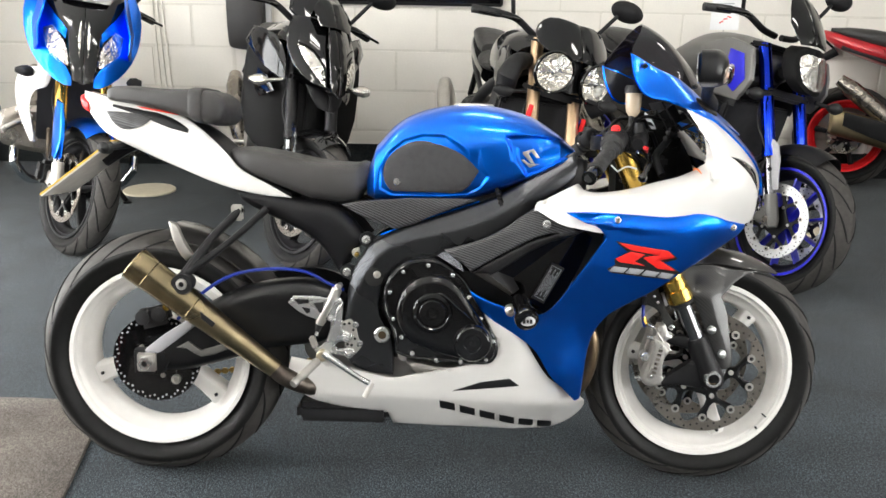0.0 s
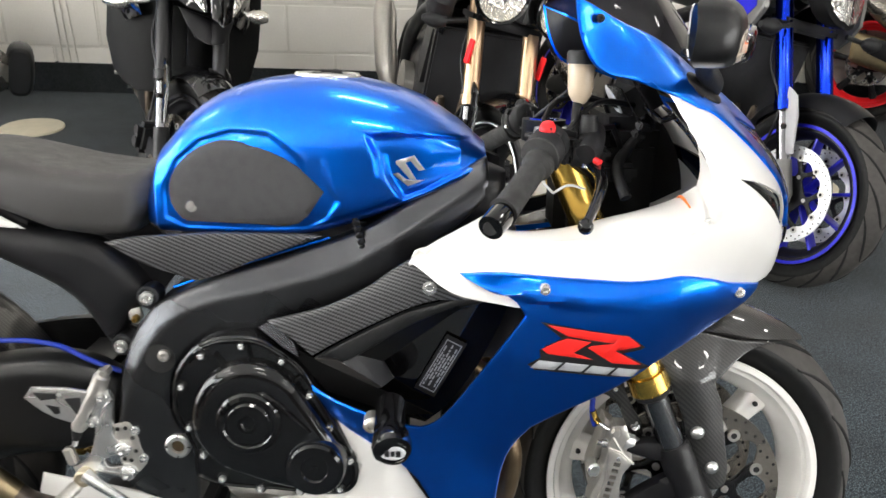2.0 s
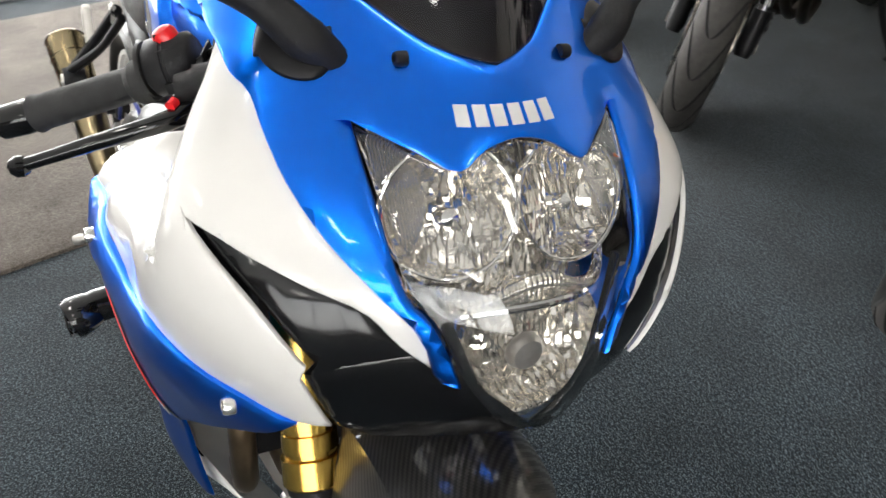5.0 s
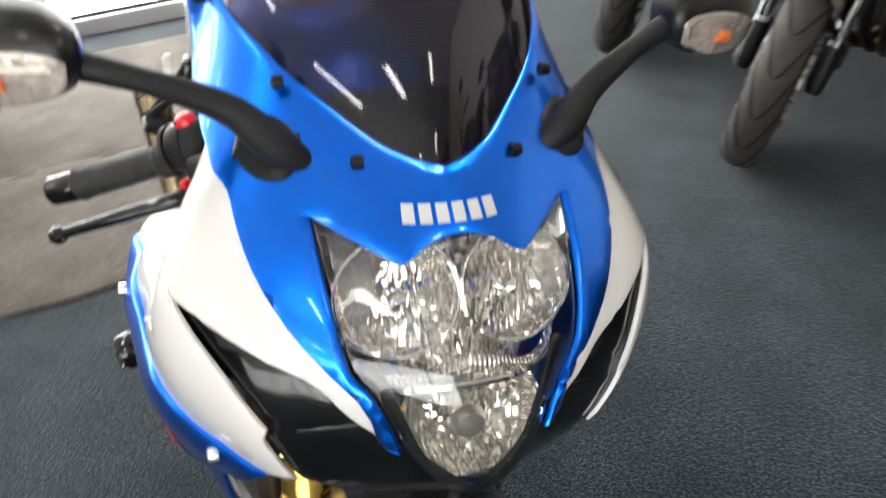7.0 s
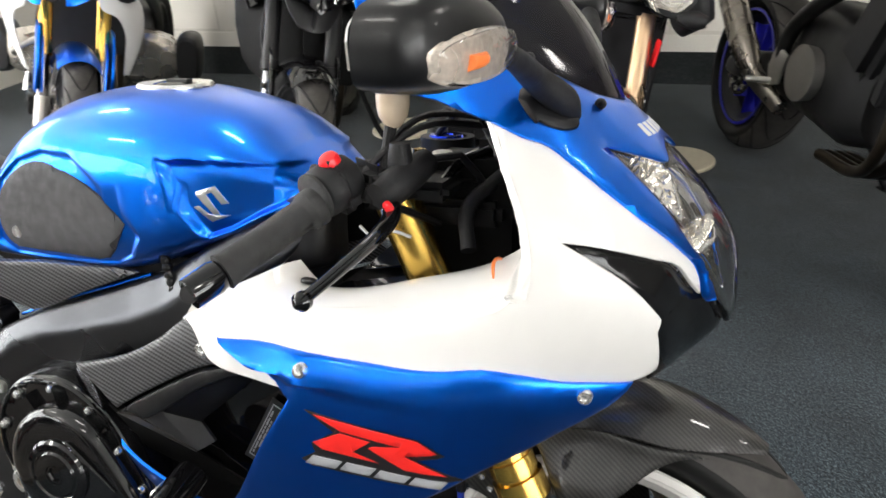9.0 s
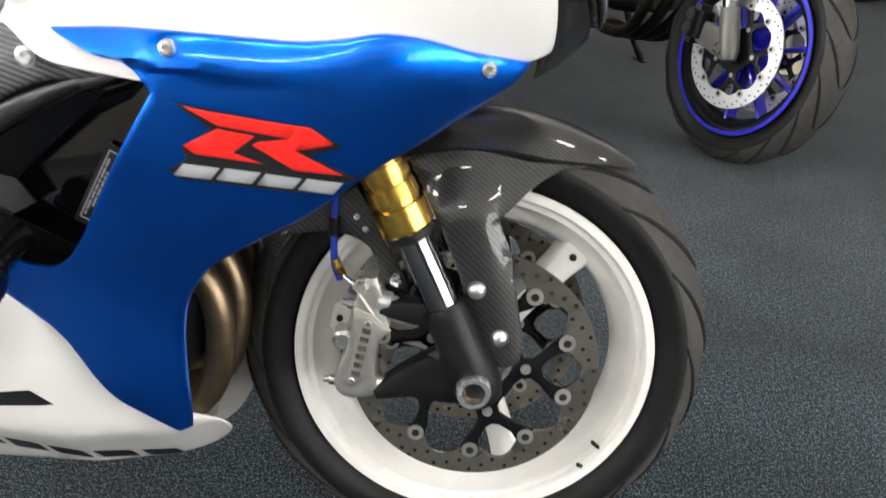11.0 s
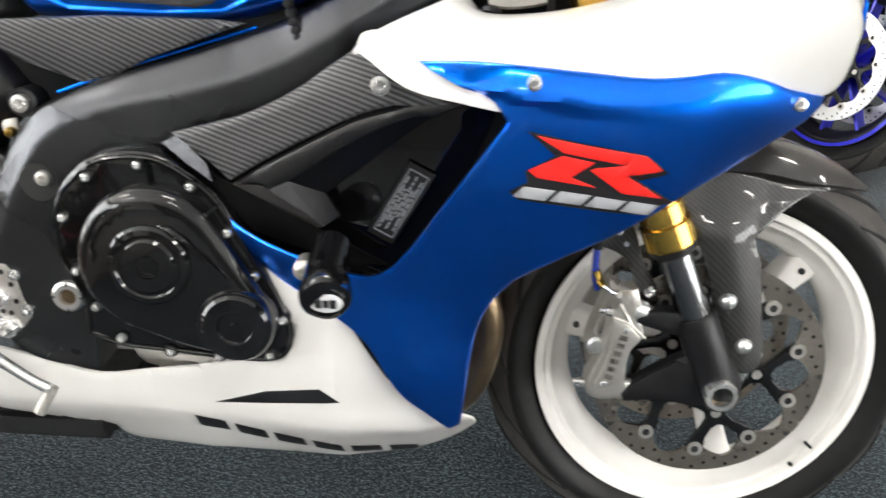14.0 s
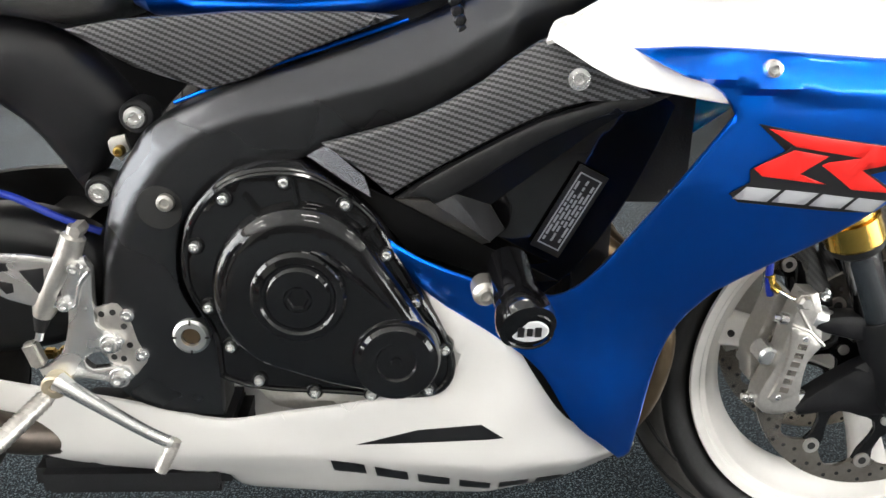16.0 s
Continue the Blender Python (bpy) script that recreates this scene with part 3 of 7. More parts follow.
# the fairing's outer skin: radius round an upright axis by angle and height
AX = 1.10
SKIN = [(1.103, .262, .707), (1.108, .259, .653), (1.244, .230, .586), (1.382, .196, .688), (1.449, .145, .696), (1.484, .085, .764), (1.363, .232, .85), (1.28, .18, .956),
        (1.384, .114, .917), (1.412, 0, .928), (1.512, 0, .70), (1.521, 0, .757), (1.513, 0, .81), (1.474, 0, .868), (1.37, 0, .965), (1.362, .067, .957), (1.163, .163, 1.051),
        (1.30, .10, 1.0), (.938, .221, .725), (.998, .254, .718), (1.02, .236, .745), (1.091, .262, .68), (1.451, .171, .763), (1.2, .25, .765), (.92, .205, .47), (1.0, .195, .33), (1.045, .16, .26), (1.05, .19, .40), (1.17, .21, .5),
        (.78, .185, .53), (1.27, 0, 1.02), (.85, .17, .42), (1.44, 0, .64), (1.40, .12, .62), (1.16, .17, 1.09)]
SK = np.array(SKIN)
SK = np.concatenate([SK, SK[SK[:, 1] > 0.01] * (1, -1, 1)])
KN = np.column_stack([np.arctan2(SK[:, 1], SK[:, 0] - AX), SK[:, 2] * 2.5])
NK = len(KN)


def spline(d):
    d = np.maximum(d, 1e-9)
    return d * d * np.log(d)


SYS = np.zeros((NK + 3, NK + 3))
SYS[:NK, :NK] = spline(np.linalg.norm(KN[:, None] - KN[None], axis=-1)) + np.eye(NK) * 2e-4
SYS[:NK, NK] = SYS[NK, :NK] = 1
SYS[:NK, NK + 1:], SYS[NK + 1:, :NK] = KN, KN.T
WT = np.linalg.solve(SYS, np.concatenate([np.hypot(SK[:, 0] - AX, SK[:, 1]), np.zeros(3)]))


def skin(proud=0.0):
    """The right-hand fairing surface in (degrees from the nose, height)."""
    def f(u, v, d):
        a = np.radians(u)
        q = np.column_stack([a, v * 2.5])
        r = spline(np.linalg.norm(q[:, None] - KN, axis=-1)) @ WT[:NK] + WT[NK] + q @ WT[NK + 1:]
        r = r + proud - d
        return np.column_stack([AX + r * np.cos(a), -r * np.sin(a), v])
    return f


def fairing(name, poly, material, proud=0.0, thick=0.005, edge=0.004, label="", mirror=True, step=0.013, smooth=3, parent=None, f=None):
    g = sheet(poly, f or skin(proud), thick, edge, step, 0.0045, smooth)
    obs = [part(name, g, material, parent or bike, label, 40)]
    if mirror:
        obs.append(part(name, flipped(g), material, parent or bike, label, 40))
    return obs


RIDGE = curve([(113.5, .718), (101, .720), (89.5, .719), (76, .715), (65, .7125), (58.5, .716), (53, .721), (46, .715), (40, .705), (34, .698), (27, .690)], 8)
CREASE = curve([(98, .690), (92.2, .683), (88, .681), (81, .678), (70, .673), (60, .670)], 6)
SHOULDER = curve([(130, .722), (125, .735), (116, .748), (106, .752), (93, .757), (70, .768), (57, .780), (49.8, .800), (47, .83), (46.6, .87), (46.6, .91), (46, .956)], 14)


def roll(z):
    """Radius of the rolled shoulder, fading out up the cockpit edge."""
    return np.interp(z, (.72, .745, .775, .805), (.006, .022, .020, .005))


def rounded_skin(u, v, d):
    q = np.column_stack([u * .0045, v])[:, None]
    c = SHOULDER * (.0045, 1)
    away = np.linalg.norm(q - c, axis=2)
    near = away.argmin(1)
    e = roll(SHOULDER[near, 1])
    k = 1 - np.minimum(away.min(1) / e, 1)
    return skin(0)(u, v, d + e * k * k)


def halves(poly):
    """A half outline that starts and ends on the centre line, completed by its mirror image."""
    return poly + [(-a, z) for a, z in reversed(poly[1:-1])]


upper = fairing("upper_fairing", [(46, .956), (41.1, .943), (36.8, .933), (34, .916), (29.7, .888), (23.9, .854), (18.1, .822), (13.4, .786), (12.4, .764), (15.9, .782), (19.4, .805),
    (25.7, .821), (32.1, .835), (37.4, .845), (41.7, .85), (36.2, .826), (31.5, .802), (25.8, .762), (26.3, .749), (22.8, .698), (27.4, .690), (40.9, .700), (62, .690), (93.4, .672), (103.4, .678),
    (115.8, .691), (130, .722), (125, .735), (116, .748), (106, .752), (93, .757), (70, .768), (57, .780), (49.8, .800), (47, .83), (46.6, .87), (46.6, .91)], WHITE, 0, edge=.002, label="pearl white upper fairing", step=0.008, f=rounded_skin)[0]


def ledge():
    """The rolled top of the upper fairing, from its shoulder in to the cockpit opening."""
    b = np.array([(.945, -.208, .728), (.985, -.175, .750), (1.034, -.137, .776), (1.062, -.138, .751), (1.13, -.142, .750), (1.214, -.166, .783), (1.285, -.184, .812), (1.317, -.184, .832), (1.318, -.188, .855), (1.313, -.190, .88), (1.300, -.189, .915), (1.281, -.178, .956)])
    A = SHOULDER
    T = np.gradient(A * (.0045, 1), axis=0)
    N = np.column_stack([T[:, 1], -T[:, 0]]) / (np.linalg.norm(T, axis=1)[:, None] + 1e-12)
    N *= np.where(N[:, :1] * .5 + N[:, 1:] > 0, -1, 1)
    Bc = curve(b, 14)
    e = roll(A[:, 1])
    A3 = skin(0)(A[:, 0], A[:, 1], e - .0007)
    rows = []
    for q in (.55, .4, .25, .12):
        Q = A * (.0045, 1) + N * (e * q)[:, None]
        rows.append([tuple(p) for p in skin(0)(Q[:, 0] / .0045, Q[:, 1], e * (1 - q) ** 2 - .0007)])
    for s in np.linspace(0, 1, 9):
        P = A3 * (1 - s) + Bc * s
        P[:, 2] += .010 * np.sin(s * np.pi) * np.clip(1 - (P[:, 2] - .78) / .06, 0, 1)
        rows.append([tuple(p) for p in P])
    return rows

def ridged(proud):
    """The side panel's surface: it swells out below its top edge, and a crease cuts in under that wing."""
    def f(u, v, d):
        q = np.column_stack([u * .0045, v])[:, None]
        away = np.linalg.norm(q - RIDGE * (.0045, 1), axis=2).min(1)
        c = v - np.interp(u, CREASE[::-1, 0], CREASE[::-1, 1])
        fade = np.interp(u, (58, 74, 88, 96), (0, .5, 1, 1))
        cut = fade * np.interp(c, (-.09, -.014, -.003, .001, .005), (0, .0070, .0085, .0085, 0))
        return skin(proud)(u, v, d + cut - np.interp(away, (0, .008, .016, .026, .036, .05, .08, .11, .16), (0, .0042, .0075, .0100, .0108, .0100, .0062, .0030, 0)))
    return f


side = fairing("side_fairing", [(113.5, .718), (101, .720), (89.5, .719), (76, .715), (65, .7125), (58.5, .716), (53, .721), (46, .715), (40, .705), (34, .698), (27, .690), (31, .666), (36.7, .641), (42.6, .616), (50.8, .589), (58.3, .559), (66.6, .531), (78, .502),
    (94, .450), (100.9, .385), (105.1, .275), (106.5, .252), (117, .287), (123, .321), (129.3, .377), (139.1, .419), (149, .472), (151.5, .512), (153, .537), (149.5, .516), (138.8, .484),
    (127, .472), (120.1, .493), (108, .568), (94.2, .664), (97, .682), (104.5, .697)], BLUE, 0.005, 0.006, label="metallic blue side fairing", f=ridged(.005), step=0.007)[0]
SIGNALM = mat("pale_signal_reflector", (0.62, 0.55, 0.47), 0.22, 0.6, scale=200, vary=0.4, bump=0.6)
CHINBLACK = mat("semi_gloss_black_plastic", (0.003, 0.003, 0.0035), 0.14, 0.0, 0.2, scale=120, vary=0.1)
fairing("air_intake", [(42.4, .851), (37.4, .846), (32.1, .836), (25.7, .822), (19.4, .806), (15.9, .783), (11, .765), (6.5, .745), (0, .705), (0, .690), (5.5, .676), (22.2, .690), (26.0, .749), (24.9, .76), (31.2, .801), (36, .825)],
        CHINBLACK, -0.008, 0.006, label="black ram air intake")
fairing("chin_panel", halves([(0, .664), (8, .668), (22.5, .695), (26.2, .748), (24.5, .757), (17, .770), (12.6, .772), (8, .752), (5, .722), (0, .703)]), CHINBLACK, -0.0075, 0.005, label="black chin panel under the headlamp", mirror=False)
nose = fairing("nose_fairing", halves([(0, .958), (9.2, .967), (19.2, .988), (30.7, 1.011), (42, 1.032), (54, 1.046), (66, 1.064), (79.5, 1.079), (78, 1.05), (74, 1.012), (69, .986), (57, .972), (48.6, .957), (45.6, .951),
    (41.1, .938), (36.8, .929), (34, .912), (29.7, .884), (23.9, .85), (18.1, .818), (13.2, .782), (12.2, .761), (9.4, .752), (9.6, .757), (12.8, .802), (15.6, .822), (18.6, .871), (22.4, .921), (13.5, .906), (8.9, .898), (5.2, .910), (0, .916)]),
    BLUE, 0.006, 0.007, label="metallic blue nose fairing", step=0.010, mirror=False)[0]
# added liner: shade on the blue inside put into its black colour
part("nose_shade_liner", sheet(halves([(0, .955), (9.2, .964), (19.2, .985), (30.7, 1.008), (42, 1.029), (54, 1.043), (66, 1.060), (78, 1.074), (76.5, 1.05), (72.5, 1.014), (67.5, .990), (56, .976), (47, .962), (40, .945), (30, .93), (24, .925), (13.5, .911), (8.9, .903), (5.2, .915), (0, .921)]), skin(-.0035), .003, .001, .012, .0045, 3), BLACK, bike, "black liner that darkens the inside of the nose fairing", 40)
g = shell(ledge(), -.004)
part("fairing_ledge", g, WHITE, bike, "", 50)
part("fairing_ledge", flipped(g), WHITE, bike, "", 50)
for y in (-1, 1):
    part("ledge_mark", tube([(1.291, y * .187, .8155), (1.290, y * .203, .8200), (1.291, y * .219, .8190), (1.2955, y * .2345, .8110)], [.0012, .0020, .0020, .0012], 8), ORANGE, bike, "thin orange mark on the white ledge")
for y in (-1, 1):
    # dark hole in the ledge, its shade drawn as a black disc
    part("ledge_hole_disc", moved(lathe([(0, .002), (.007, .002), (.010, 0), (.010, -.004)], 20, axis="z"), pose(1.062, y * .169, .764, 14 * y, 8, 0)), BLACK, bike)
# headlamp
LP = [(22, .918), (13.5, .903), (8.9, .895), (5.2, .907), (0, .913), (0, .708), (4.2, .717), (6.9, .737), (9, .757), (12.4, .802), (15.2, .821), (18.1, .871)]
fullLP = LP[:4] + [(0, .913)] + [(-a, z) for a, z in reversed(LP[:4])] + [(-a, z) for a, z in reversed(LP[6:])] + [(0, .708)] + LP[6:]
lamp = part("headlamp", sheet([(a * 0.97, z) for a, z in fullLP], skin(-0.055), 0.006, 0.002, 0.014, 0.0055, 2), STREAK, bike, "twin chamber headlamp with clear lens")
lens = part("lens", sheet(fullLP, skin(0.0), 0.003, 0.003, 0.014, 0.0055, 2), LENS, lamp, "clear polycarbonate lens")
lens.visible_shadow = False


def bowl(x, y, z, r, tilt, turn, wide, high, deep):
    """A fluted bowl that opens forwards, wider than high where asked."""
    g = lathe([(0.010, 0.0), (r * 0.30, deep * .10), (r * 0.55, deep * .26), (r * 0.78, deep * .48), (r * 0.94, deep * .74), (r, deep), (r * 1.04, deep * 1.02), (r * 1.04, deep * .9)], 44, axis="x", caps=False)
    return moved(g, pose(x, y, z, 0, tilt, turn) @ Matrix.Diagonal((1, wide, high, 1)))


for s in (-1, 1):
    k = (lambda q: q) if s < 0 else flipped
    upper = part("reflector", k(bowl(1.394, -.047, .846, .0505, -24, -10, 1.05, 1.0, .042)), STREAK, lamp, "fluted upper reflector")
    part("bulb", k(moved(lathe([(0, 0.034), (0.007, 0.030), (0.0085, 0.004), (0.006, -0.01)], 16, axis="x"), pose(1.404, -.048, .846, 0, -24, -10))), CHROME, upper)
    part("bulb_collar", k(moved(lathe([(.009, .004), (.016, .004), (.017, 0), (.017, -.004)], 20, axis="x", caps=False), pose(1.402, -.048, .846, 0, -24, -10))), GLOSSBLACK, upper)
    part("reflector_rim", k(moved(tube([(0, .0530 * math.cos(a), .0505 * math.sin(a)) for a in np.linspace(0, 2 * math.pi, 33)], .0016, 8, 1), pose(1.394, -.047, .846, 0, -24, -10) @ pose(.0415, 0, 0))), CHROME, lamp)
    part("reflector_wing", k(sheet([(20.5, .910), (14.2, .898), (12.2, .872), (14.6, .836), (17.4, .868)], skin(-.020), .003, .002, .008, .0055, 2)), FLUTES, lamp, "ribbed corner of the reflector")
    part("inner_trim", k(sheet([(15.0, .817), (12.2, .80), (8.8, .757), (5.6, .726), (3.8, .722), (7.0, .752), (9.6, .79), (12.6, .824)], skin(-.010), .004, .002, .008, .0055, 2)), GLOSSBLACK, lamp)
low = part("reflector", bowl(1.430, 0, 0.758, 0.060, -12, 0, 1.02, .92, .056), STREAK, lamp, "round lower reflector")
part("bulb", lathe([(0, 0.044), (0.009, 0.038), (0.010, 0.004), (0.006, -0.01)], 16, (1.436, 0, 0.758), "x"), CHROME, low)
part("bulb_shield", lathe([(0, .052), (.013, .050), (.016, .044), (.016, .040)], 20, (1.436, 0, .758), "x"), CASTALU, low)
part("divider", tube([(1.418, -0.100, 0.826), (1.450, -0.080, 0.800), (1.472, -0.045, 0.806), (1.482, 0, 0.824), (1.472, 0.045, 0.806), (1.450, 0.080, 0.800), (1.418, .100, .826)], [.003, .005, .006, .007, .006, .005, .003], 12), REFLECT, lamp)
part("divider", tube([(1.470, -0.056, 0.796), (1.486, -0.03, 0.806), (1.490, 0, 0.808), (1.486, 0.03, 0.806), (1.470, .056, .796)], 0.0035, 10), CHROME, lamp)

# windscreen: a smoked double bubble
def screen_rows():
    """From the lower edge on the nose to the free upper edge, swept back over the dash."""
    a = np.linspace(-1, 1, 33)
    phi = 79.0 * np.abs(a)
    zb = np.interp(phi, (0, 9.2, 19.2, 30.7, 42, 54, 66, 79.5), (.956, .965, .986, 1.009, 1.030, 1.044, 1.062, 1.077))
    base = skin(-0.001)(phi, zb, np.zeros(33))
    base[:, 1] *= -np.sign(a) * -1
    base[:, 1] = np.where(a < 0, -np.abs(base[:, 1]), np.abs(base[:, 1]))
    top = np.column_stack([1.190 - .048 * a * a, .158 * a, 1.163 - .070 * np.abs(a) ** 2.1])
    rows = []
    for s in np.linspace(0, 1, 14):
        b = 4 * s * (1 - s) * (1 - np.abs(a) ** 2.5)
        rows.append([tuple(p) for p in base * (1 - s) + top * s + np.column_stack([.018 * b, 0 * b, .020 * b])])
    return rows


screen = part("windscreen", shell(screen_rows(), .003), SMOKE, bike, "dark smoked double bubble windscreen", 60)

# decals as plain shapes
fairing("side_emblem", [(89.8, 0.657), (78.2, 0.647), (64.7, 0.637), (61.0, 0.624), (59.0, 0.617), (60.4, 0.613), (64.7, 0.608), (54.2, 0.580), (57.8, 0.577), (60.3, 0.566), (68.9, 0.570), (90.4, 0.582), (92.7, 0.591), (88.8, 0.602), (89.4, 0.614), (83.2, 0.632)], BLACKD, 0.0068, 0.001, 0.0006, label="black outline of the side emblem", step=0.012, smooth=0, f=ridged(.0068))
fairing("emblem_stroke", [(87.8, 0.653), (64.7, 0.636), (60.5, 0.620), (61.9, 0.618), (67.2, 0.613), (58.0, 0.587), (67.3, 0.593), (75.3, 0.618), (74.2, 0.621), (68.1, 0.625), (81.6, 0.636)], REDM, 0.0080, 0.001, 0.0006, step=0.012, smooth=0, f=ridged(.0080), label="red angular emblem stroke")
fairing("emblem_stroke", [(81.7, 0.633), (74.6, 0.627), (79.1, 0.610), (73.0, 0.599), (86.8, 0.608), (88.9, 0.616)], REDM, 0.0080, 0.001, 0.0006, step=0.012, smooth=0, f=ridged(.0080), label="red angular emblem stroke")
for bar in ([(89.4, 0.598), (82.0, 0.594), (84.2, 0.582), (91.9, 0.586)], [(80.9, 0.594), (73.7, 0.590), (75.7, 0.578), (83.1, 0.582)], [(72.7, 0.589), (65.7, 0.584), (67.4, 0.573), (74.6, 0.577)], [(64.7, 0.584), (57.7, 0.578), (59.2, 0.566), (66.3, 0.572)]):
    fairing("emblem_bar", bar, GREYD, 0.0080, 0.001, 0.0006, step=0.012, smooth=0, f=ridged(.0080), label="silver grey emblem bar")
for k in range(6):
    a, b = 8.5 + -2.633 * k, 8.5 + -2.633 * (k + .72)
    za, zb = 0.936 + 0.00017 * k, 0.936 + 0.00017 * (k + .72)
    part("nose_mark", sheet([(a, za), (b, zb), (b, zb - .012), (a, za - .012)], skin(0.0070), 0.001, 0.0004, 0.02, 0.0055, 0), SILVERD, nose, "white lettering drawn as plain bars")

# fairing screws
SC = [((1.103, -.276, .705), .008), ((1.384, -.209, .687), .008), ((1.3, -.125, 1.01), .006), ((1.17, -.172, 1.052), .006), ((1.366, -.072, .960), .006)]
for i, (c, r) in enumerate(SC):
    for s in (1, -1):
        g = bolt((c[0], c[1], c[2]), r, 0.006)
        part("screw", g if s == 1 else flipped(g), ALU if i < 2 else BLACK, bike)

# belly pan
def belly_w(u, v):
    """Half width of the pan: a flank that draws in towards its crease and turns under below it, most at the front."""
    high = np.interp(u, (.34, .4, .6, .74, .9, 1.0, 1.07), (.128, .133, .150, .168, .188, .168, .130))
    low = np.interp(u, (.34, .4, .6, .74, .9, 1.0, 1.07), (.126, .131, .142, .147, .174, .158, .122))
    under = np.clip(.250 - v, 0, 1)
    return high + (low - high) * np.clip((.33 - v) / .075, 0, 1) - np.interp(u, (.6, .72, 1.0), (.8, .68, 1.12)) * np.where(under < .012, under * under / .024, under - .006)



BELLY = lambda proud: (lambda u, v, d: np.column_stack([u, -(belly_w(u, v) + proud - d), v]))
BP = [(.344, .335), (.404, .326), (.467, .318), (.519, .308), (.596, .293), (.66, .306), (.726, .321), (.787, .338), (.832, .344), (.849, .374), (.827, .437), (.807, .48), (.845, .455), (.885, .427), (.94, .38), (.975, .325), (1.0, .287),
      (1.035, .262), (1.072, .238), (1.078, .212), (1.066, .178), (1.040, .152), (1.0, .138), (.92, .142), (.80, .147), (.70, .149), (.594, .147), (.582, .185), (.512, .194), (.405, .218), (.360, .252), (.336, .29)]
g = sheet(BP, BELLY(0), 0.005, 0.005, 0.016, 1, 3)
belly = part("belly_pan", g, WHITE, bike, "pearl white belly pan", 40)
part("belly_pan", flipped(g), WHITE, bike, "pearl white belly pan", 40)
part("belly_floor", sheet([(.36, -.06), (.62, -.065), (.98, -.045), (1.03, -.03), (1.03, .03), (.98, .045), (.62, .065), (.36, .06)], lambda u, v, d: np.column_stack([u, v, 0.166 + d + 0 * u]), 0.004, 0.002, 0.05, 1, 2), WHITE, bike)
part("belly_slot", sheet([(.742, .263), (.905, .289), (.880, .307), (.811, .293)], BELLY(0.0015), 0.001, 0.0006, 0.02, 1, 0), BLACKD, belly, "black slot in the belly pan")
for k in range(6):
    x = .712 + k * .0500
    z = .237 - k * .0128
    part("belly_mark", sheet([(x, z), (x + .038, z - .0095), (x + .040, z - .034), (x + .002, z - .025)], BELLY(0.0016), 0.001, 0.0006, 0.008, 1, 0), BLACKD, belly, "black lettering drawn as plain bars")
# shadow under the proud blue panel drawn as a thin black sheet
part("gap_shade_strip", sheet([(.915, .402), (.946, .379), (.966, .346), (.987, .312), (1.013, .287), (1.007, .284), (.975, .308), (.951, .341), (.932, .372)], BELLY(0.0012), 0.001, 0.0005, 0.008, 1, 2), DULLBLACK, belly, "black strip for the shadow gap below the blue panel")
part("silencer_box", box((.468, 0.0, .182), (.235, .20, .050), 0.014), MATTE, bike, "matte black box under the belly pan")
part("screw", bolt((.553, -.131, .283), .008), DARKGREY, bike)

# tank, seats and tail
def recessed(g, poly, depth, soft):
    """Sinks the flanks of a body inside an outline in (x, z)."""
    P = np.array(poly)
    A, Bq = P, np.roll(P, -1, 0)
    out = []
    for x, y, z in g[0]:
        q = np.array((x, z))
        d = Bq - A
        t = np.clip(((q - A) * d).sum(1) / (d * d).sum(1), 0, 1)
        dist = np.linalg.norm(q - (A + t[:, None] * d), axis=1).min()
        c = ((A[:, 1] > z) != (Bq[:, 1] > z)) & (x < (Bq[:, 0] - A[:, 0]) * (z - A[:, 1]) / (Bq[:, 1] - A[:, 1] + 1e-12) + A[:, 0])
        if c.sum() % 2:
            k = min(1.0, dist / soft)
            y -= math.copysign(depth * k * k * (3 - 2 * k), y)
        out.append((x, y, z))
    return out, g[1]


RECESS = [(.85, .889), (.928, .889), (1.06, .877), (1.03, .844), (.981, .822), (.941, .800), (.908, .788), (.876, .837)]
KNEE = [(.555, .752), (.556, .800), (.575, .842), (.612, .873), (.660, .888), (.716, .886), (.752, .862), (.800, .818), (.822, .790), (.800, .758), (.770, .742), (.69, .736), (.586, .736)]
tank = part("fuel_tank", recessed(recessed(hull([(.525, .731, .80, .092, 2.6), (.545, .723, .858, .118, 2.6), (.60, .722, .915, .130, 2.5), (.68, .723, .95, .140, 2.4), (.77, .728, .962, .150, 2.4), (.85, .752, .955, .155, 2.4), (.93, .785, .932, .148, 2.4),
    (.99, .812, .895, .128, 2.4), (1.03, .826, .862, .095, 2.2)], 160, 22, 5.0), RECESS, .014, .008), KNEE, .006, .007), BLUE, bike, "metallic blue fuel tank", 60)


def tank_w(u, v):
    """Half width of the tank's flank."""
    w = np.interp(u, (.525, .545, .60, .68, .77, .85, .93, .99, 1.03), (.092, .118, .128, .138, .150, .155, .148, .128, .095))
    zt = np.interp(u, (.525, .545, .60, .68, .77, .85, .93, .99, 1.03), (.80, .858, .915, .95, .962, .955, .932, .895, .862))
    zb = np.interp(u, (.525, .545, .68, .77, .85, .93, .99, 1.03), (.731, .723, .723, .728, .752, .785, .812, .826))
    k = (v - (zt + zb) / 2) / ((zt - zb) / 2)
    e = np.where(k < 0, 5.0, 2.4)
    return w * (1 - np.clip(np.abs(k), 0, 0.985) ** e) ** (1 / e)


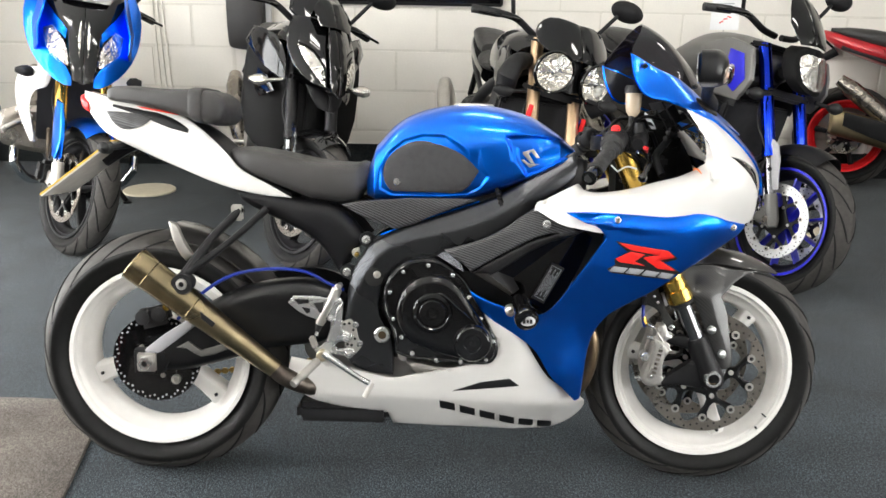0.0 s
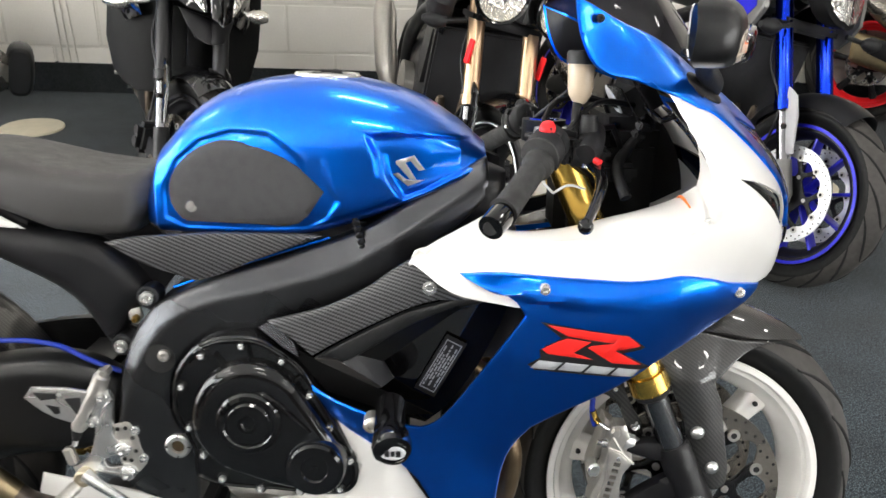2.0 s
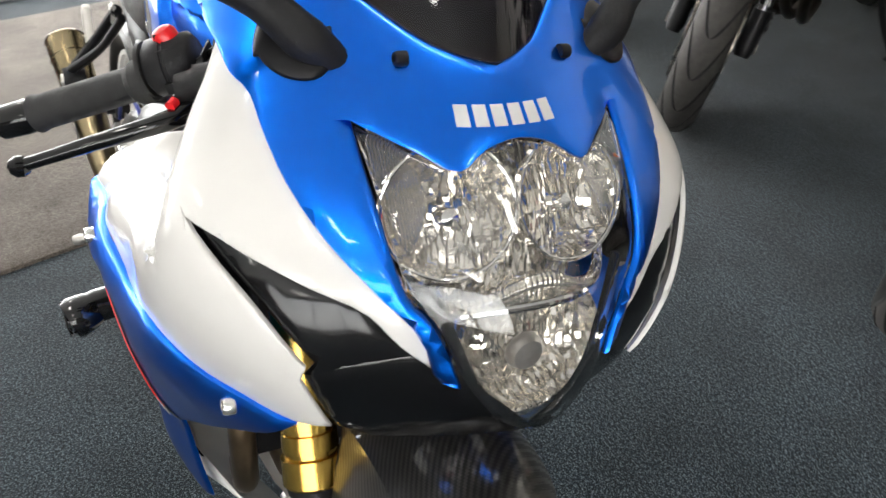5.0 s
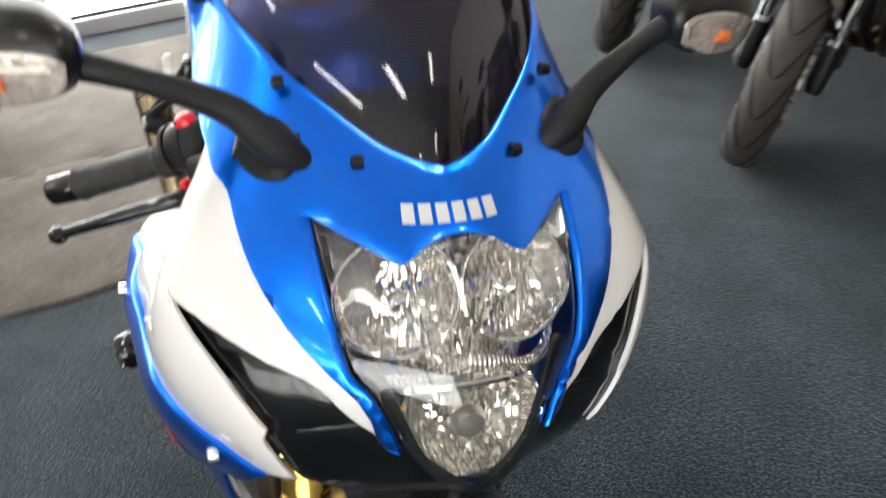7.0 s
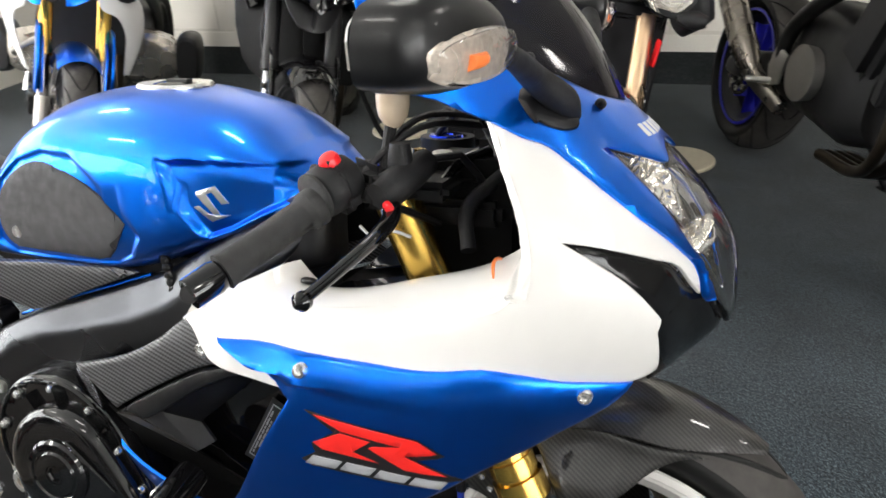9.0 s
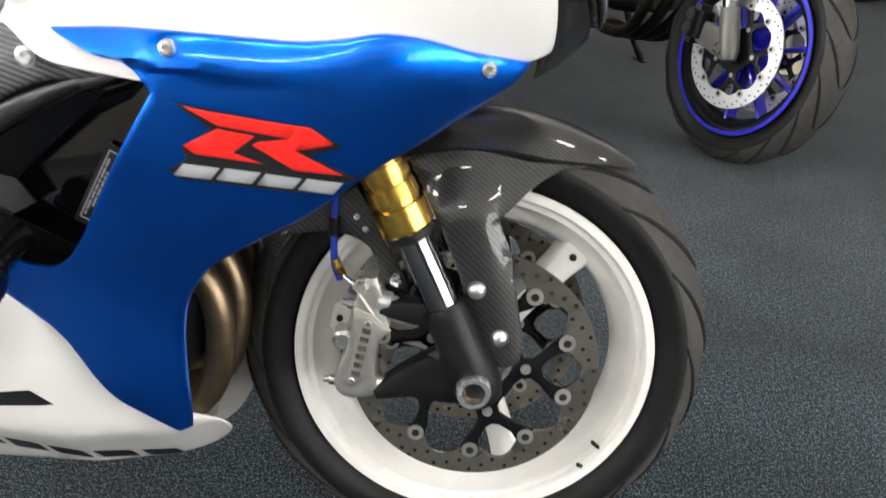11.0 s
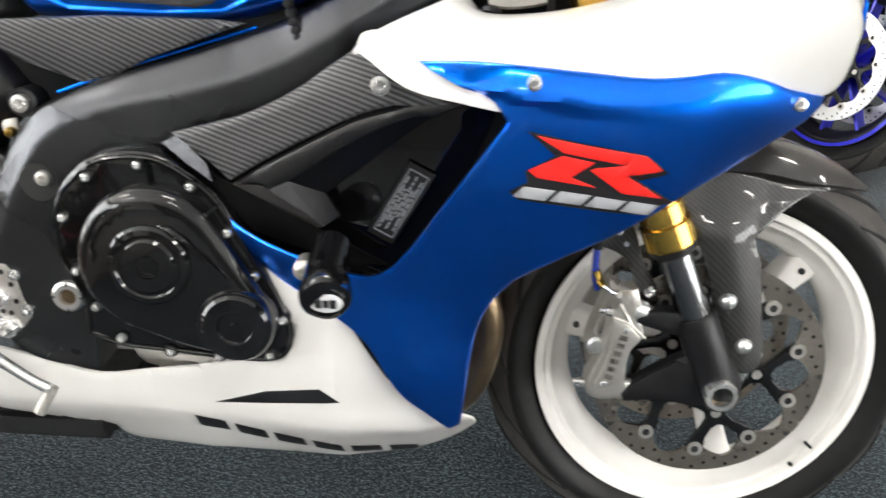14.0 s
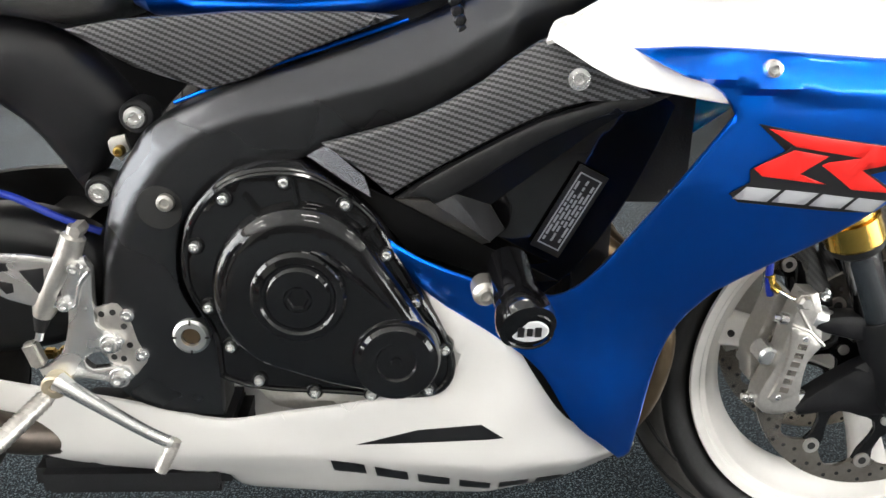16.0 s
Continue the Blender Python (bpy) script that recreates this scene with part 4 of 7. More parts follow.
TANK = lambda proud: (lambda u, v, d: np.column_stack([u, -(tank_w(u, v) + proud - d), v]))
for s in (0, 1):
    g = sheet([(.568, .775), (.570, .815), (.597, .849), (.645, .871), (.70, .863), (.758, .838), (.796, .802), (.757, .752), (.69, .748), (.586, .748)], TANK(-0.0015), 0.006, 0.003, 0.014, 1, 3)
    part("knee_pad", flipped(g) if s else g, PADM, tank, "dark grained rubber knee pad")
    for p in ([(.895, .848), (.924, .857), (.940, .836), (.931, .835), (.919, .849), (.912, .846), (.928, .822), (.919, .822)], [(.891, .832), (.899, .834), (.914, .822), (.919, .8215), (.940, .821), (.916, .812)]):
        g = sheet(p, TANK(-.0115), 0.006, 0.001, 0.012, 1, 0)
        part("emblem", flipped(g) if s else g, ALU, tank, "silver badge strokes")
    g = lathe([(0, -.004), (.008, -.004), (.0095, -.002), (.0095, .004)], 18, (.600, -.1225, .772))
    part("pad_stud", flipped(g) if s else g, ALU, tank)
cap = part("filler_cap", moved(lathe([(.030, .0), (.030, .003), (.049, .0045), (.052, .001), (.052, -.01)], 40, axis="z"), pose(.784, 0, .9585, 0, 0, 0)), ALU, tank, "brushed aluminium filler ring")
part("cap_centre", moved(lathe([(0, .007), (.022, .007), (.031, .004), (.031, 0)], 32, axis="z"), pose(.784, 0, .957)), GLOSSBLACK, cap)
part("cap_flap", box((.790, 0, .9655), (.034, .014, .004), .001), DARKGREY, cap)

part("rider_seat", hull([(.178, .818, .838, .05, 2.4), (.215, .790, .846, .105, 3.6), (.30, .757, .836, .126, 4.4), (.39, .723, .818, .128, 4.6), (.46, .713, .812, .119, 4.4), (.51, .735, .816, .100, 3.6), (.538, .765, .80, .085, 2.4)], 36, 6), SEATM, bike, "black vinyl rider seat", 45)
part("pillion_seat", hull([(-.118, .955, .975, .05, 3), (-.10, .950, .988, .078, 4), (-.05, .944, .990, .092, 4.5), (.03, .928, .984, .104, 4.5), (.115, .905, .984, .110, 4.5), (.150, .896, .980, .109, 4.5), (.168, .900, .970, .105, 4), (.178, .918, .952, .095, 3)], 44, 6), SEATM, bike, "black vinyl pillion seat", 45)


def tail_w(u, v):
    w = np.interp(u, (-.20, -.12, -.02, .10, .22, .34), (.035, .075, .098, .115, .118, .112))
    zc = np.interp(u, (-.2, .34), (.955, .745))
    return w - 0.62 * np.clip(v - zc - 0.004, 0, 1) - 0.16 * np.clip(zc - v, 0, 1)


TAIL = lambda proud: (lambda u, v, d: np.column_stack([u, -(tail_w(u, v) + proud - d), v]))
TP = [(-.186, .977), (-.170, .930), (-.123, .876), (-.02, .829), (.078, .790), (.175, .753), (.272, .731), (.345, .726), (.285, .760), (.225, .792), (.188, .828), (.137, .873), (.067, .921), (-.029, .942), (-.111, .960)]
for s in (0, 1):
    g = sheet(TP, TAIL(0), 0.006, 0.006, 0.010, 1, 3)
    tail = part("tail_panel", flipped(g) if s else g, WHITE, bike, "pearl white tail panel")
    g = sheet([(-.112, .927), (-.067, .925), (.004, .914), (-.018, .893), (-.068, .884), (-.09, .895)], TAIL(0.0045), 0.004, 0.002, 0.006, 1, 3)
    part("vent_insert", flipped(g) if s else g, CARBONFILM, tail, "dark ribbed insert")
    g = sheet([(-.04, .940), (.06, .926), (.062, .920), (-.03, .935)], TAIL(0.0015), 0.001, 0.0005, 0.02, 1, 0)
    part("stripe", flipped(g) if s else g, REDM, tail, "thin red stripe")
part("tail_spine", hull([(-.185, .945, .975, .025, 2.4), (-.10, .90, .958, .07, 2.6), (.03, .86, .93, .09, 2.6), (.12, .80, .892, .098, 2.6), (.19, .76, .838, .10, 2.6), (.34, .715, .745, .09, 2.6)], 28, 5), BLACK, bike, "black tail spine between the seats")
part("seat_strap", hull([(.096, .908, .987, .111, 4.5), (.100, .905, .9885, .1125, 4.5), (.124, .900, .9880, .1130, 4.5), (.128, .902, .986, .1115, 4.5)], 44, 2), SEATM, bike, "black strap round the pillion seat", 40)
part("tail_lamp", hull([(-.198, .945, .968, .02, 2.2), (-.185, .928, .970, .045, 2.4), (-.165, .918, .955, .06, 2.4)], 20, 4), RED, bike, "red tail lamp")
PLATEBACK = mat("scuffed_pale_plastic", (0.55, 0.52, 0.46), 0.45, scale=25, vary=0.25)
pl = part("number_plate", moved(box((0, 0, 0), (.225, .19, .004), .001), pose(-.183, 0, .785, 0, -37, 0)), PLATEBACK, bike, "yellow number plate with a pale scuffed back")
part("plate_face", moved(box((0, 0, .0045), (.225, .19, .004), .001), pose(-.183, 0, .785, 0, -37, 0)), YELLOW, pl)
part("plate_bracket", tube([(-.02, 0, .87), (-.08, 0, .85), (-.15, 0, .80)], [.03, .022, .014], 10), BLACK, bike)
for s in (-1, 1):
    part("rear_indicator", join(tube([(-.07, s * .04, .845), (-.09, s * .12, .84)], .008, 8), lathe([(0, -.03), (.014, -.02), (.016, .01), (0, .025)], 12, (-.09, s * .14, .84))), MATTE, bike)

# subframe covers, frame beam, swing arm
BEAM = [(1.04, .80), (.988, .752), (.929, .710), (.897, .686), (.809, .634), (.714, .604), (.691, .592), (.641, .585), (.606, .567), (.575, .532), (.566, .511), (.562, .455), (.575, .426), (.593, .396), (.597, .355), (.597, .300), (.526, .309), (.490, .330), (.476, .370), (.474, .412), (.480, .471), (.486, .515),
        (.500, .564), (.521, .598), (.538, .620), (.560, .634), (.616, .658), (.708, .690), (.798, .724), (.842, .743), (.90, .778), (.946, .812), (1.03, .852)]
BEAM_CREASE = np.array([(.480, .34), (.486, .423), (.499, .487), (.515, .523), (.535, .559), (.558, .594), (.582, .614), (.610, .626), (.644, .637), (.710, .652), (.787, .674), (.842, .698), (.93, .752), (1.03, .82)])


def beam_face(u, v, d):
    """A flat outer face; outside its crease the beam falls away to its upper and rear edge."""
    A, Bq = BEAM_CREASE[:-1], BEAM_CREASE[1:]
    q, w = np.column_stack([u, v])[:, None], BEAM_CREASE[1:] - BEAM_CREASE[:-1]
    t = np.clip(((q - A) * w).sum(2) / (w * w).sum(1), 0, 1)
    r = q - (A + t[..., None] * w)
    n, i = np.linalg.norm(r, axis=2).argmin(1), np.arange(len(u))
    out = np.where(w[n, 0] * r[i, n, 1] - w[n, 1] * r[i, n, 0] > 0, np.linalg.norm(r[i, n], axis=1), 0)
    fall = np.where(out < .005, out * out / .010, out - .0025) * .62
    return np.column_stack([u, -(.150 - .035 * np.clip((u - .9) / .15, 0, 1) - fall - d), v])


def infill_face(u, v, d):
    """The infill leans in towards its top edge and out towards the fairing."""
    return np.column_stack([u, -(.196 + .12 * (u - .85) - .18 * np.clip(v - .655 - .35 * (u - .85), 0, 1) - d), v])


def facet(pts, depth=.006):
    """A small flat panel from its corners, backed towards the middle of the machine."""
    n = len(pts)
    return [tuple(p) for p in pts] + [(x, y + depth, z) for x, y, z in pts], [tuple(range(n)), tuple(range(2 * n - 1, n - 1, -1))] + [(i, (i + 1) % n, (i + 1) % n + n, i + n) for i in range(n)]


for s in (0, 1):
    k = flipped if s else (lambda q: q)
    part("subframe_cover", k(plate([(.195, .748), (.345, .728), (.46, .705), (.53, .630), (.497, .595), (.462, .535), (.404, .618), (.308, .672), (.226, .712)], -.116, .04, .03, .012)), BLACK, bike, "satin black subframe cover")
    part("tank_trim", k(sheet([(.468, .714), (.515, .724), (.747, .735), (.79, .732), (.679, .688), (.598, .656)], lambda u, v, d: np.column_stack([u, -(.128 - .25 * np.clip(.69 - v, 0, 1) - d), v]), .01, .004, .016, 1, 2)), CARBONFILM, bike, "ribbed carbon look trim under the tank")
    part("frame_beam", k(sheet(BEAM, beam_face, .06, .006, .008, 1, 3)), FRAME, bike, "satin black aluminium frame beam", 40)
    part("engine_lug", k(facet([(.700, -.160, .600), (.720, -.166, .612), (.757, -.188, .586), (.764, -.190, .566), (.738, -.182, .580)], .02)), FRAME, bike)
    part("steering_head_cover", k(plate([(.86, .745), (.93, .79), (1.02, .845), (1.06, .83), (1.06, .76), (.99, .735), (.92, .70), (.885, .70)], -.120, .06, .03, .014)), BLACK, bike)
    part("side_infill", k(sheet([(.716, .616), (.762, .630), (.808, .646), (.869, .680), (.919, .717), (.940, .721), (.966, .713), (.985, .697), (1.03, .668), (.985, .664), (.964, .664), (.923, .650), (.892, .634), (.840, .604), (.809, .585), (.782, .567), (.756, .589)], infill_face, .006, .004, .010, 1, 2)), CARBONFILM, bike, "ribbed carbon look side infill panel")
    part("infill_frame", k(sheet([(.786, .563), (.811, .581), (.842, .600), (.894, .630), (.925, .646), (.966, .660), (.990, .668), (1.040, .672), (1.008, .657), (.985, .653), (.955, .640), (.915, .618), (.878, .592), (.845, .570), (.826, .560), (.818, .566)], infill_face, .010, .004, .010, 1, 2)), SATIN, bike, "plain black border of the infill panel")
    part("lower_infill", k(plate([(.757, .545), (.863, .595), (.967, .645), (1.04, .675), (1.075, .645), (1.060, .602), (1.025, .527), (.980, .462), (.949, .435), (.886, .452), (.799, .490)], -.122, .006, .003, .03)), GLOSSBLACK, bike)
for q in range(9):
    z = .765 - .009 * q
    part("weld_bead", moved(lathe([(0, -.004), (.004, -.0035), (.0062, -.001), (.0062, .004)], 12), pose(.838 + .0028 * q, -.1335 - .0012 * q, z, 0, 18, 0)), SATIN, bike)
part("tank_seam", tube([(.560, -.100, .640), (.640, -.108, .672), (.72, -.112, .700), (.80, -.112, .727)], .0022, 8), BLUE, bike, "metallic blue lower seam of the tank")
for s in (0, 1):
    k = flipped if s else (lambda q: q)
    part("infill_scoop", k(facet([(.842, -.176, .568), (.900, -.180, .606), (.960, -.186, .640), (1.010, -.196, .656), (.985, -.176, .634), (.932, -.160, .590), (.884, -.152, .548)])), SATIN, bike, "satin black scooped duct")
    part("scoop_lip", k(facet([(.787, -.192, .565), (.820, -.192, .564), (.884, -.166, .512), (.876, -.160, .508)], .012)), mat("paler_black_plastic", (.035, .033, .030), .38, scale=200, vary=.2), bike, "pale edge of the duct")
    part("scoop_wall", k(facet([(.820, -.190, .564), (.842, -.176, .568), (.884, -.152, .548), (.900, -.148, .520), (.884, -.164, .512)], .005)), BLACK, bike)
    part("duct_floor", k(facet([(.74, -.172, .578), (.786, -.186, .563), (.876, -.156, .506), (.960, -.150, .462), (.90, -.150, .462), (.80, -.158, .50)], .004)), DULLBLACK, bike)
V0, VU, VV = Vector((.938, -.130, .501)), Vector((.023, 0, -.0115)), Vector((.0415, 0, .0765))


def on_label(u0, u1, v0, v1, y):
    return facet([tuple(V0 + VU * u + VV * v + Vector((0, y, 0))) for u, v in ((u0, v0), (u1, v0), (u1, v1), (u0, v1))], .0012)


vin = part("vin_plate", on_label(-.18, 1.18, -.08, 1.08, 0), BLACKD, bike, "black plate with rows of small print")
for u0, u1, v0, v1 in ((0, .05, 0, 1), (.95, 1, 0, 1), (0, 1, 0, .015), (0, 1, .985, 1)):
    part("border", on_label(u0, u1, v0, v1, -.001), GREYD, vin)
for q, (v0, v1) in enumerate(((.06, .90), (.20, .72), (.08, .94), (.30, .74), (.10, .90))):
    v, k = v0, 0
    while v < v1:
        d = .05 + .03 * ((k * 7 + q * 3) % 4)
        part("print_bar", on_label(.12 + q * .165, .12 + q * .165 + .085, v, min(v + d, v1), -.001), GREYD, vin)
        v += d + .025
        k += 1
part("engine_block", box((.72, 0, .47), (.40, .15, .30), .02), DARKGREY, bike, "dark engine block")
part("cylinder_block", box((.80, 0, .62), (.36, .20, .16), .02), DARKGREY, bike)
part("radiator", box((1.0, 0, .45), (.05, .21, .36), .008), MATTE, bike)
part("airbox", box((.78, 0, .72), (.42, .20, .10), .02), MATTE, bike)

# clutch cover: a bolted flange, a rounded body over two shafts, round caps
EC = [(.580, .535), (.574, .475), (.584, .447), (.599, .412), (.602, .365), (.632, .353), (.727, .345), (.811, .339), (.835, .344), (.849, .361), (.851, .382), (.840, .418), (.813, .466), (.787, .513), (.765, .549), (.738, .572), (.700, .592), (.663, .594), (.625, .585), (.600, .565)]
cover = part("clutch_cover", plate(EC, -.183, .07, .006, .012, 3), GLOSSBLACK, bike, "gloss black clutch cover", 50)
lip = curve(EC, 4, True)
part("cover_lip", tube([(x + .006 * (.70 - x) / .13, -.183, z + .006 * (.46 - z) / .12) for x, z in list(lip) + [lip[0]]], .003, 8, 1), GLOSSBLACK, cover)
body = [(.692 + .088 * math.cos(radians(a)), .469 + .090 * math.sin(radians(a))) for a in range(40, 251, 15)] + [(.788 + .048 * math.cos(radians(a)), .399 + .048 * math.sin(radians(a))) for a in range(-100, 51, 15)]
part("clutch_body", plate(body, -.206, .03, .018, .009, 2), GLOSSBLACK, cover, "", 60)
part("clutch_dome", lathe([(.013, -.005), (.014, -.009), (.030, -.009), (.033, -.006), (.0355, -.006), (.038, -.008), (.044, -.007), (.0475, -.003), (.048, .004)], 56, (.692, -.206, .469)), GLOSSBLACK, cover)
part("hex_recess", lathe([(0, -.0045), (.009, -.0045), (.011, -.0085), (.014, -.0085)], 6, (.692, -.206, .469), caps=False), GLOSSBLACK, cover)
part("starter_cap", lathe([(0, -.007), (.005, -.007), (.006, -.005), (.019, -.005), (.021, -.008), (.036, -.008), (.040, -.005), (.0425, -.005), (.045, -.001), (.046, .01)], 48, (.788, -.206, .399)), GLOSSBLACK, cover)
part("cover_rib", tube([(.706, -.205, .516), (.717, -.208, .513), (.75, -.208, .485), (.782, -.208, .457)], [.002, .0035, .0035, .0015], 8, 2), GLOSSBLACK, cover)
for x, z, a in ((.648, .556, 55), (.690, .572, 80), (.758, .530, -40)):
    part("cast_fin", box((x, -.188, z), (.028, .012, .004), .0015, pose(0, 0, 0, 0, a, 0)), GLOSSBLACK, cover)
for x, z in ((.680, .580), (.621, .563), (.590, .514), (.599, .449), (.618, .405), (.645, .366), (.702, .351), (.761, .348), (.822, .353), (.807, .454), (.778, .506), (.738, .558), (.838, .400)):
    part("bolt_boss", lathe([(0, -.003), (.0078, -.003), (.0092, -.001), (.0098, .006)], 16, (x, -.183, z)), GLOSSBLACK, cover)
    part("cover_bolt", bolt((x, -.186, z), .0056, .006), ALU, cover)
part("oil_pipe_boss", lathe([(0, -.01), (.012, -.01), (.012, .02)], 16, (.620, -.135, .348)), CASTALU, bike)
part("sump", sheet([(.625, .335), (.70, .322), (.80, .318), (.79, .300), (.72, .298), (.65, .302)], flat(-.135), .04, .01, .02, 1, 3), CASTALU, bike, "bare cast aluminium sump")
part("pivot_ring", lathe([(.0100, -.002), (.0105, -.007), (.0165, -.007), (.0195, -.005), (.0205, .01)], 40, (.570, -.150, .401), caps=False), ALU, bike, "silver swing arm pivot nut")
for a in (0, 90, 180, 270):
    part("nut_slot", box((.570 + .0175 * math.cos(radians(a)), -.1575, .401 + .0175 * math.sin(radians(a))), (.005, .0015, .0016), 0, pose(0, 0, 0, 0, -a, 0)), HOLE, bike)
part("pivot_bore", lathe([(0, -.002), (.0102, -.002), (.0102, .004)], 6, (.570, -.150, .401)), HEADER, bike)
for c, r in (((.527, -.128, .630), .0105), ((.480, -.118, .549), .0105), ((.951, -.224, .687), .010), ((.505, -.150, .425), .0075), ((.516, -.150, .379), .0075)):
    part("frame_bolt", lathe([(0, -.003), (r * .35, -.003), (r * .40, -.006), (r * .62, -.006), (r * .66, -.0035), (r, -.003), (r, .004)], 24, c), ALU, bike)
for c in ((.527, -.122, .630), (.480, -.112, .549)):
    part("mount_lug", lathe([(.0125, -.003), (.0155, -.003), (.017, -.001), (.017, .03)], 28, c, caps=False), FRAME, bike)
    part("lug_face", lathe([(0, -.0025), (.013, -.0025), (.013, .02)], 24, c), SATIN, bike)
# recess is not cut; a flat dark disc carries its shade
part("frame_recess_disc", lathe([(0, -.0008), (.0225, -.0008), (.0235, .004)], 32, (.549, -.150, .543)), HOLE, bike, "flat black disc for the shaded round recess in the frame")
part("socket_bolt", lathe([(0, -.004), (.004, -.004), (.005, -.007), (.0085, -.006), (.0095, .002)], 18, (.556, -.1505, .549)), CASTALU, bike)
part("tank_stay", plate([(.490, .604), (.508, .608), (.512, .592), (.502, .580), (.492, .588)], -.108, .006, .002, .02, 2), CASTALU, bike, "bare bracket behind the cover")
part("stay_screw", bolt((.503, -.113, .592), .006, .006, 16), CHAINM, bike)

for s in (0, 1):
    k = flipped if s else (lambda q: q)
    part("swing_arm", k(plate([(-.055, .330), (.02, .365), (.085, .425), (.19, .490), (.295, .520), (.40, .523), (.47, .490), (.50, .43), (.44, .375), (.293, .347), (.15, .305), (.06, .285), (-.045, .290)], -.120, .05, .034, .014)), SATIN, bike, "satin black swing arm")
part("swing_arm_bridge", box((.40, 0, .43), (.10, .2, .12), .02), SATIN, bike)
part("swing_arm_brace", plate([(-0.033, 0.333), (0.031, 0.385), (0.094, 0.425), (0.115, 0.413), (0.044, 0.357), (-0.010, 0.316)], -.128, .012, .004, .02, 2), FRAMEGREY, bike, "grey swing arm flank")
part("swing_arm_gusset", plate([(.060, .352), (.086, .350), (.120, .330), (.190, .352), (.186, .366), (.122, .346), (.090, .368)], -.128, .012, .003, .02, 2), GREYPAINT, bike, "grey chevron gusset on the swing arm")
part("brake_hose", tube([(.06, -.11, .42), (.12, -.112, .485), (.20, -.114, .535), (.30, -.114, .552), (.38, -.112, .545), (.43, -.11, .52), (.47, -.10, .50)], .0042, 8), HOSE, bike, "blue braided brake hose")


# ---- wheels ----
def tread_r(R, rim, a):
    """Radius of the crowned tread at a of its half width."""
    return R - (R - rim) * .46 * abs(a) ** 2.1


def tyre_geo(R, w, rim, n=72):
    """A round-shouldered motorcycle tyre, axis along y."""
    h = w / 2
    q = R - rim
    side = [(rim - .012, h * .52), (rim + .004, h * .60), (rim + q * .22, h * .84), (rim + q * .38, h * .95), (rim + q * .46, h * .972)]
    prof = [(r, -y) for r, y in side] + [(tread_r(R, rim, k / 7), h * .965 * k / 7) for k in range(-7, 8)] + side[::-1]
    return lathe(prof, n, closed=True)


def groove_geo(R, w, rim, count, side):
    """Curved tread grooves, thin dark ribs of rubber laid in the tread."""
    h, gs = w / 2, []
    for k in range(count):
        a0 = 2 * math.pi * k / count
        pts = []
        for s in np.linspace(0, 1, 7):
            a = .04 + .92 * s
            r = tread_r(R, rim, a) - .0004
            th = a0 + .50 * s ** 1.5
            pts.append((r * math.cos(th), side * h * .965 * a, r * math.sin(th)))
        gs.append(tube(pts, [.0020, .0036, .0042, .0042, .0040, .0036, .0022], 8, 2))
    return join(*gs)


GROOVE = mat("tread_groove", (0.004, 0.004, 0.004), 0.9, scale=80, vary=0.1)


def rim_geo(rim, w, n=96):
    """A deep rim: a flat lip, a bead step, a ridge and a dropped well."""
    h = w / 2
    half = [(rim + .005, h - .004), (rim + .004, h), (rim - .006, h), (rim - .0085, h - .003), (rim - .0100, h - .010), (rim - .0170, h * .80), (rim - .0205, h * .70), (rim - .0240, h * .56), (rim - .0320, h * .44), (rim - .0400, h * .32), (rim - .0440, h * .18), (rim - .0455, 0)]
    inner = [(rim - .0375, 0), (rim - .031, h * .42), (rim - .008, h * .78), (rim - .003, h - .010)]
    prof = [(r, -y) for r, y in half] + half[-2::-1] + inner[::-1] + [(r, -y) for r, y in inner[1:]]
    return lathe(prof, n, closed=True)


def spoke_geo(r0, r1, a, w0, w1, t0, t1, bow=0.0):
    """One cast spoke from hub to rim at angle a."""
    R = []
    for s in np.linspace(0, 1, 7):
        r = r0 + (r1 - r0) * s
        w = w0 + (w1 - w0) * (2 * abs(s - .5)) ** 2 if bow else w0 + (w1 - w0) * s
        if bow:
            w = min(w0, w1) * .78 + (max(w0, w1) * 1.25 - min(w0, w1) * .78) * s ** 3 + (w0 * .5) * (1 - s) ** 3
        t = t0 + (t1 - t0) * s
        ring = []
        for q in range(12):
            b = 2 * math.pi * q / 12
            c, d = math.cos(b), math.sin(b)
            ring.append((r, t / 2 * math.copysign(abs(d) ** .6, d), w / 2 * math.copysign(abs(c) ** .6, c)))
        R.append(ring)
    return moved(rings_loft(R), Matrix.Rotation(-a, 4, "Y"))


def disc_geo(r0, r1, t, y, n=60, wave=0.0):
    V, F = [], []
    for k in range(n):
        a = 2 * math.pi * k / n
        ro, ri = r1, r0 + wave * math.cos(10 * a)
        for r, yy in ((ri, y - t / 2), (ro, y - t / 2), (ro, y + t / 2), (ri, y + t / 2)):
            V.append((r * math.cos(a), yy, r * math.sin(a)))
    for k in range(n):
        j = (k + 1) % n
        for q in range(4):
            F.append((k * 4 + q, k * 4 + (q + 1) % 4, j * 4 + (q + 1) % 4, j * 4 + q))
    return V, F


def dots(r, count, y, rad, h, phase=0.0, n=8):
    return join(*[lathe([(0, y - h), (rad, y - h), (rad, y + h)], n, (r * math.cos(2 * math.pi * (k + phase) / count), 0, r * math.sin(2 * math.pi * (k + phase) / count))) for k in range(count)])


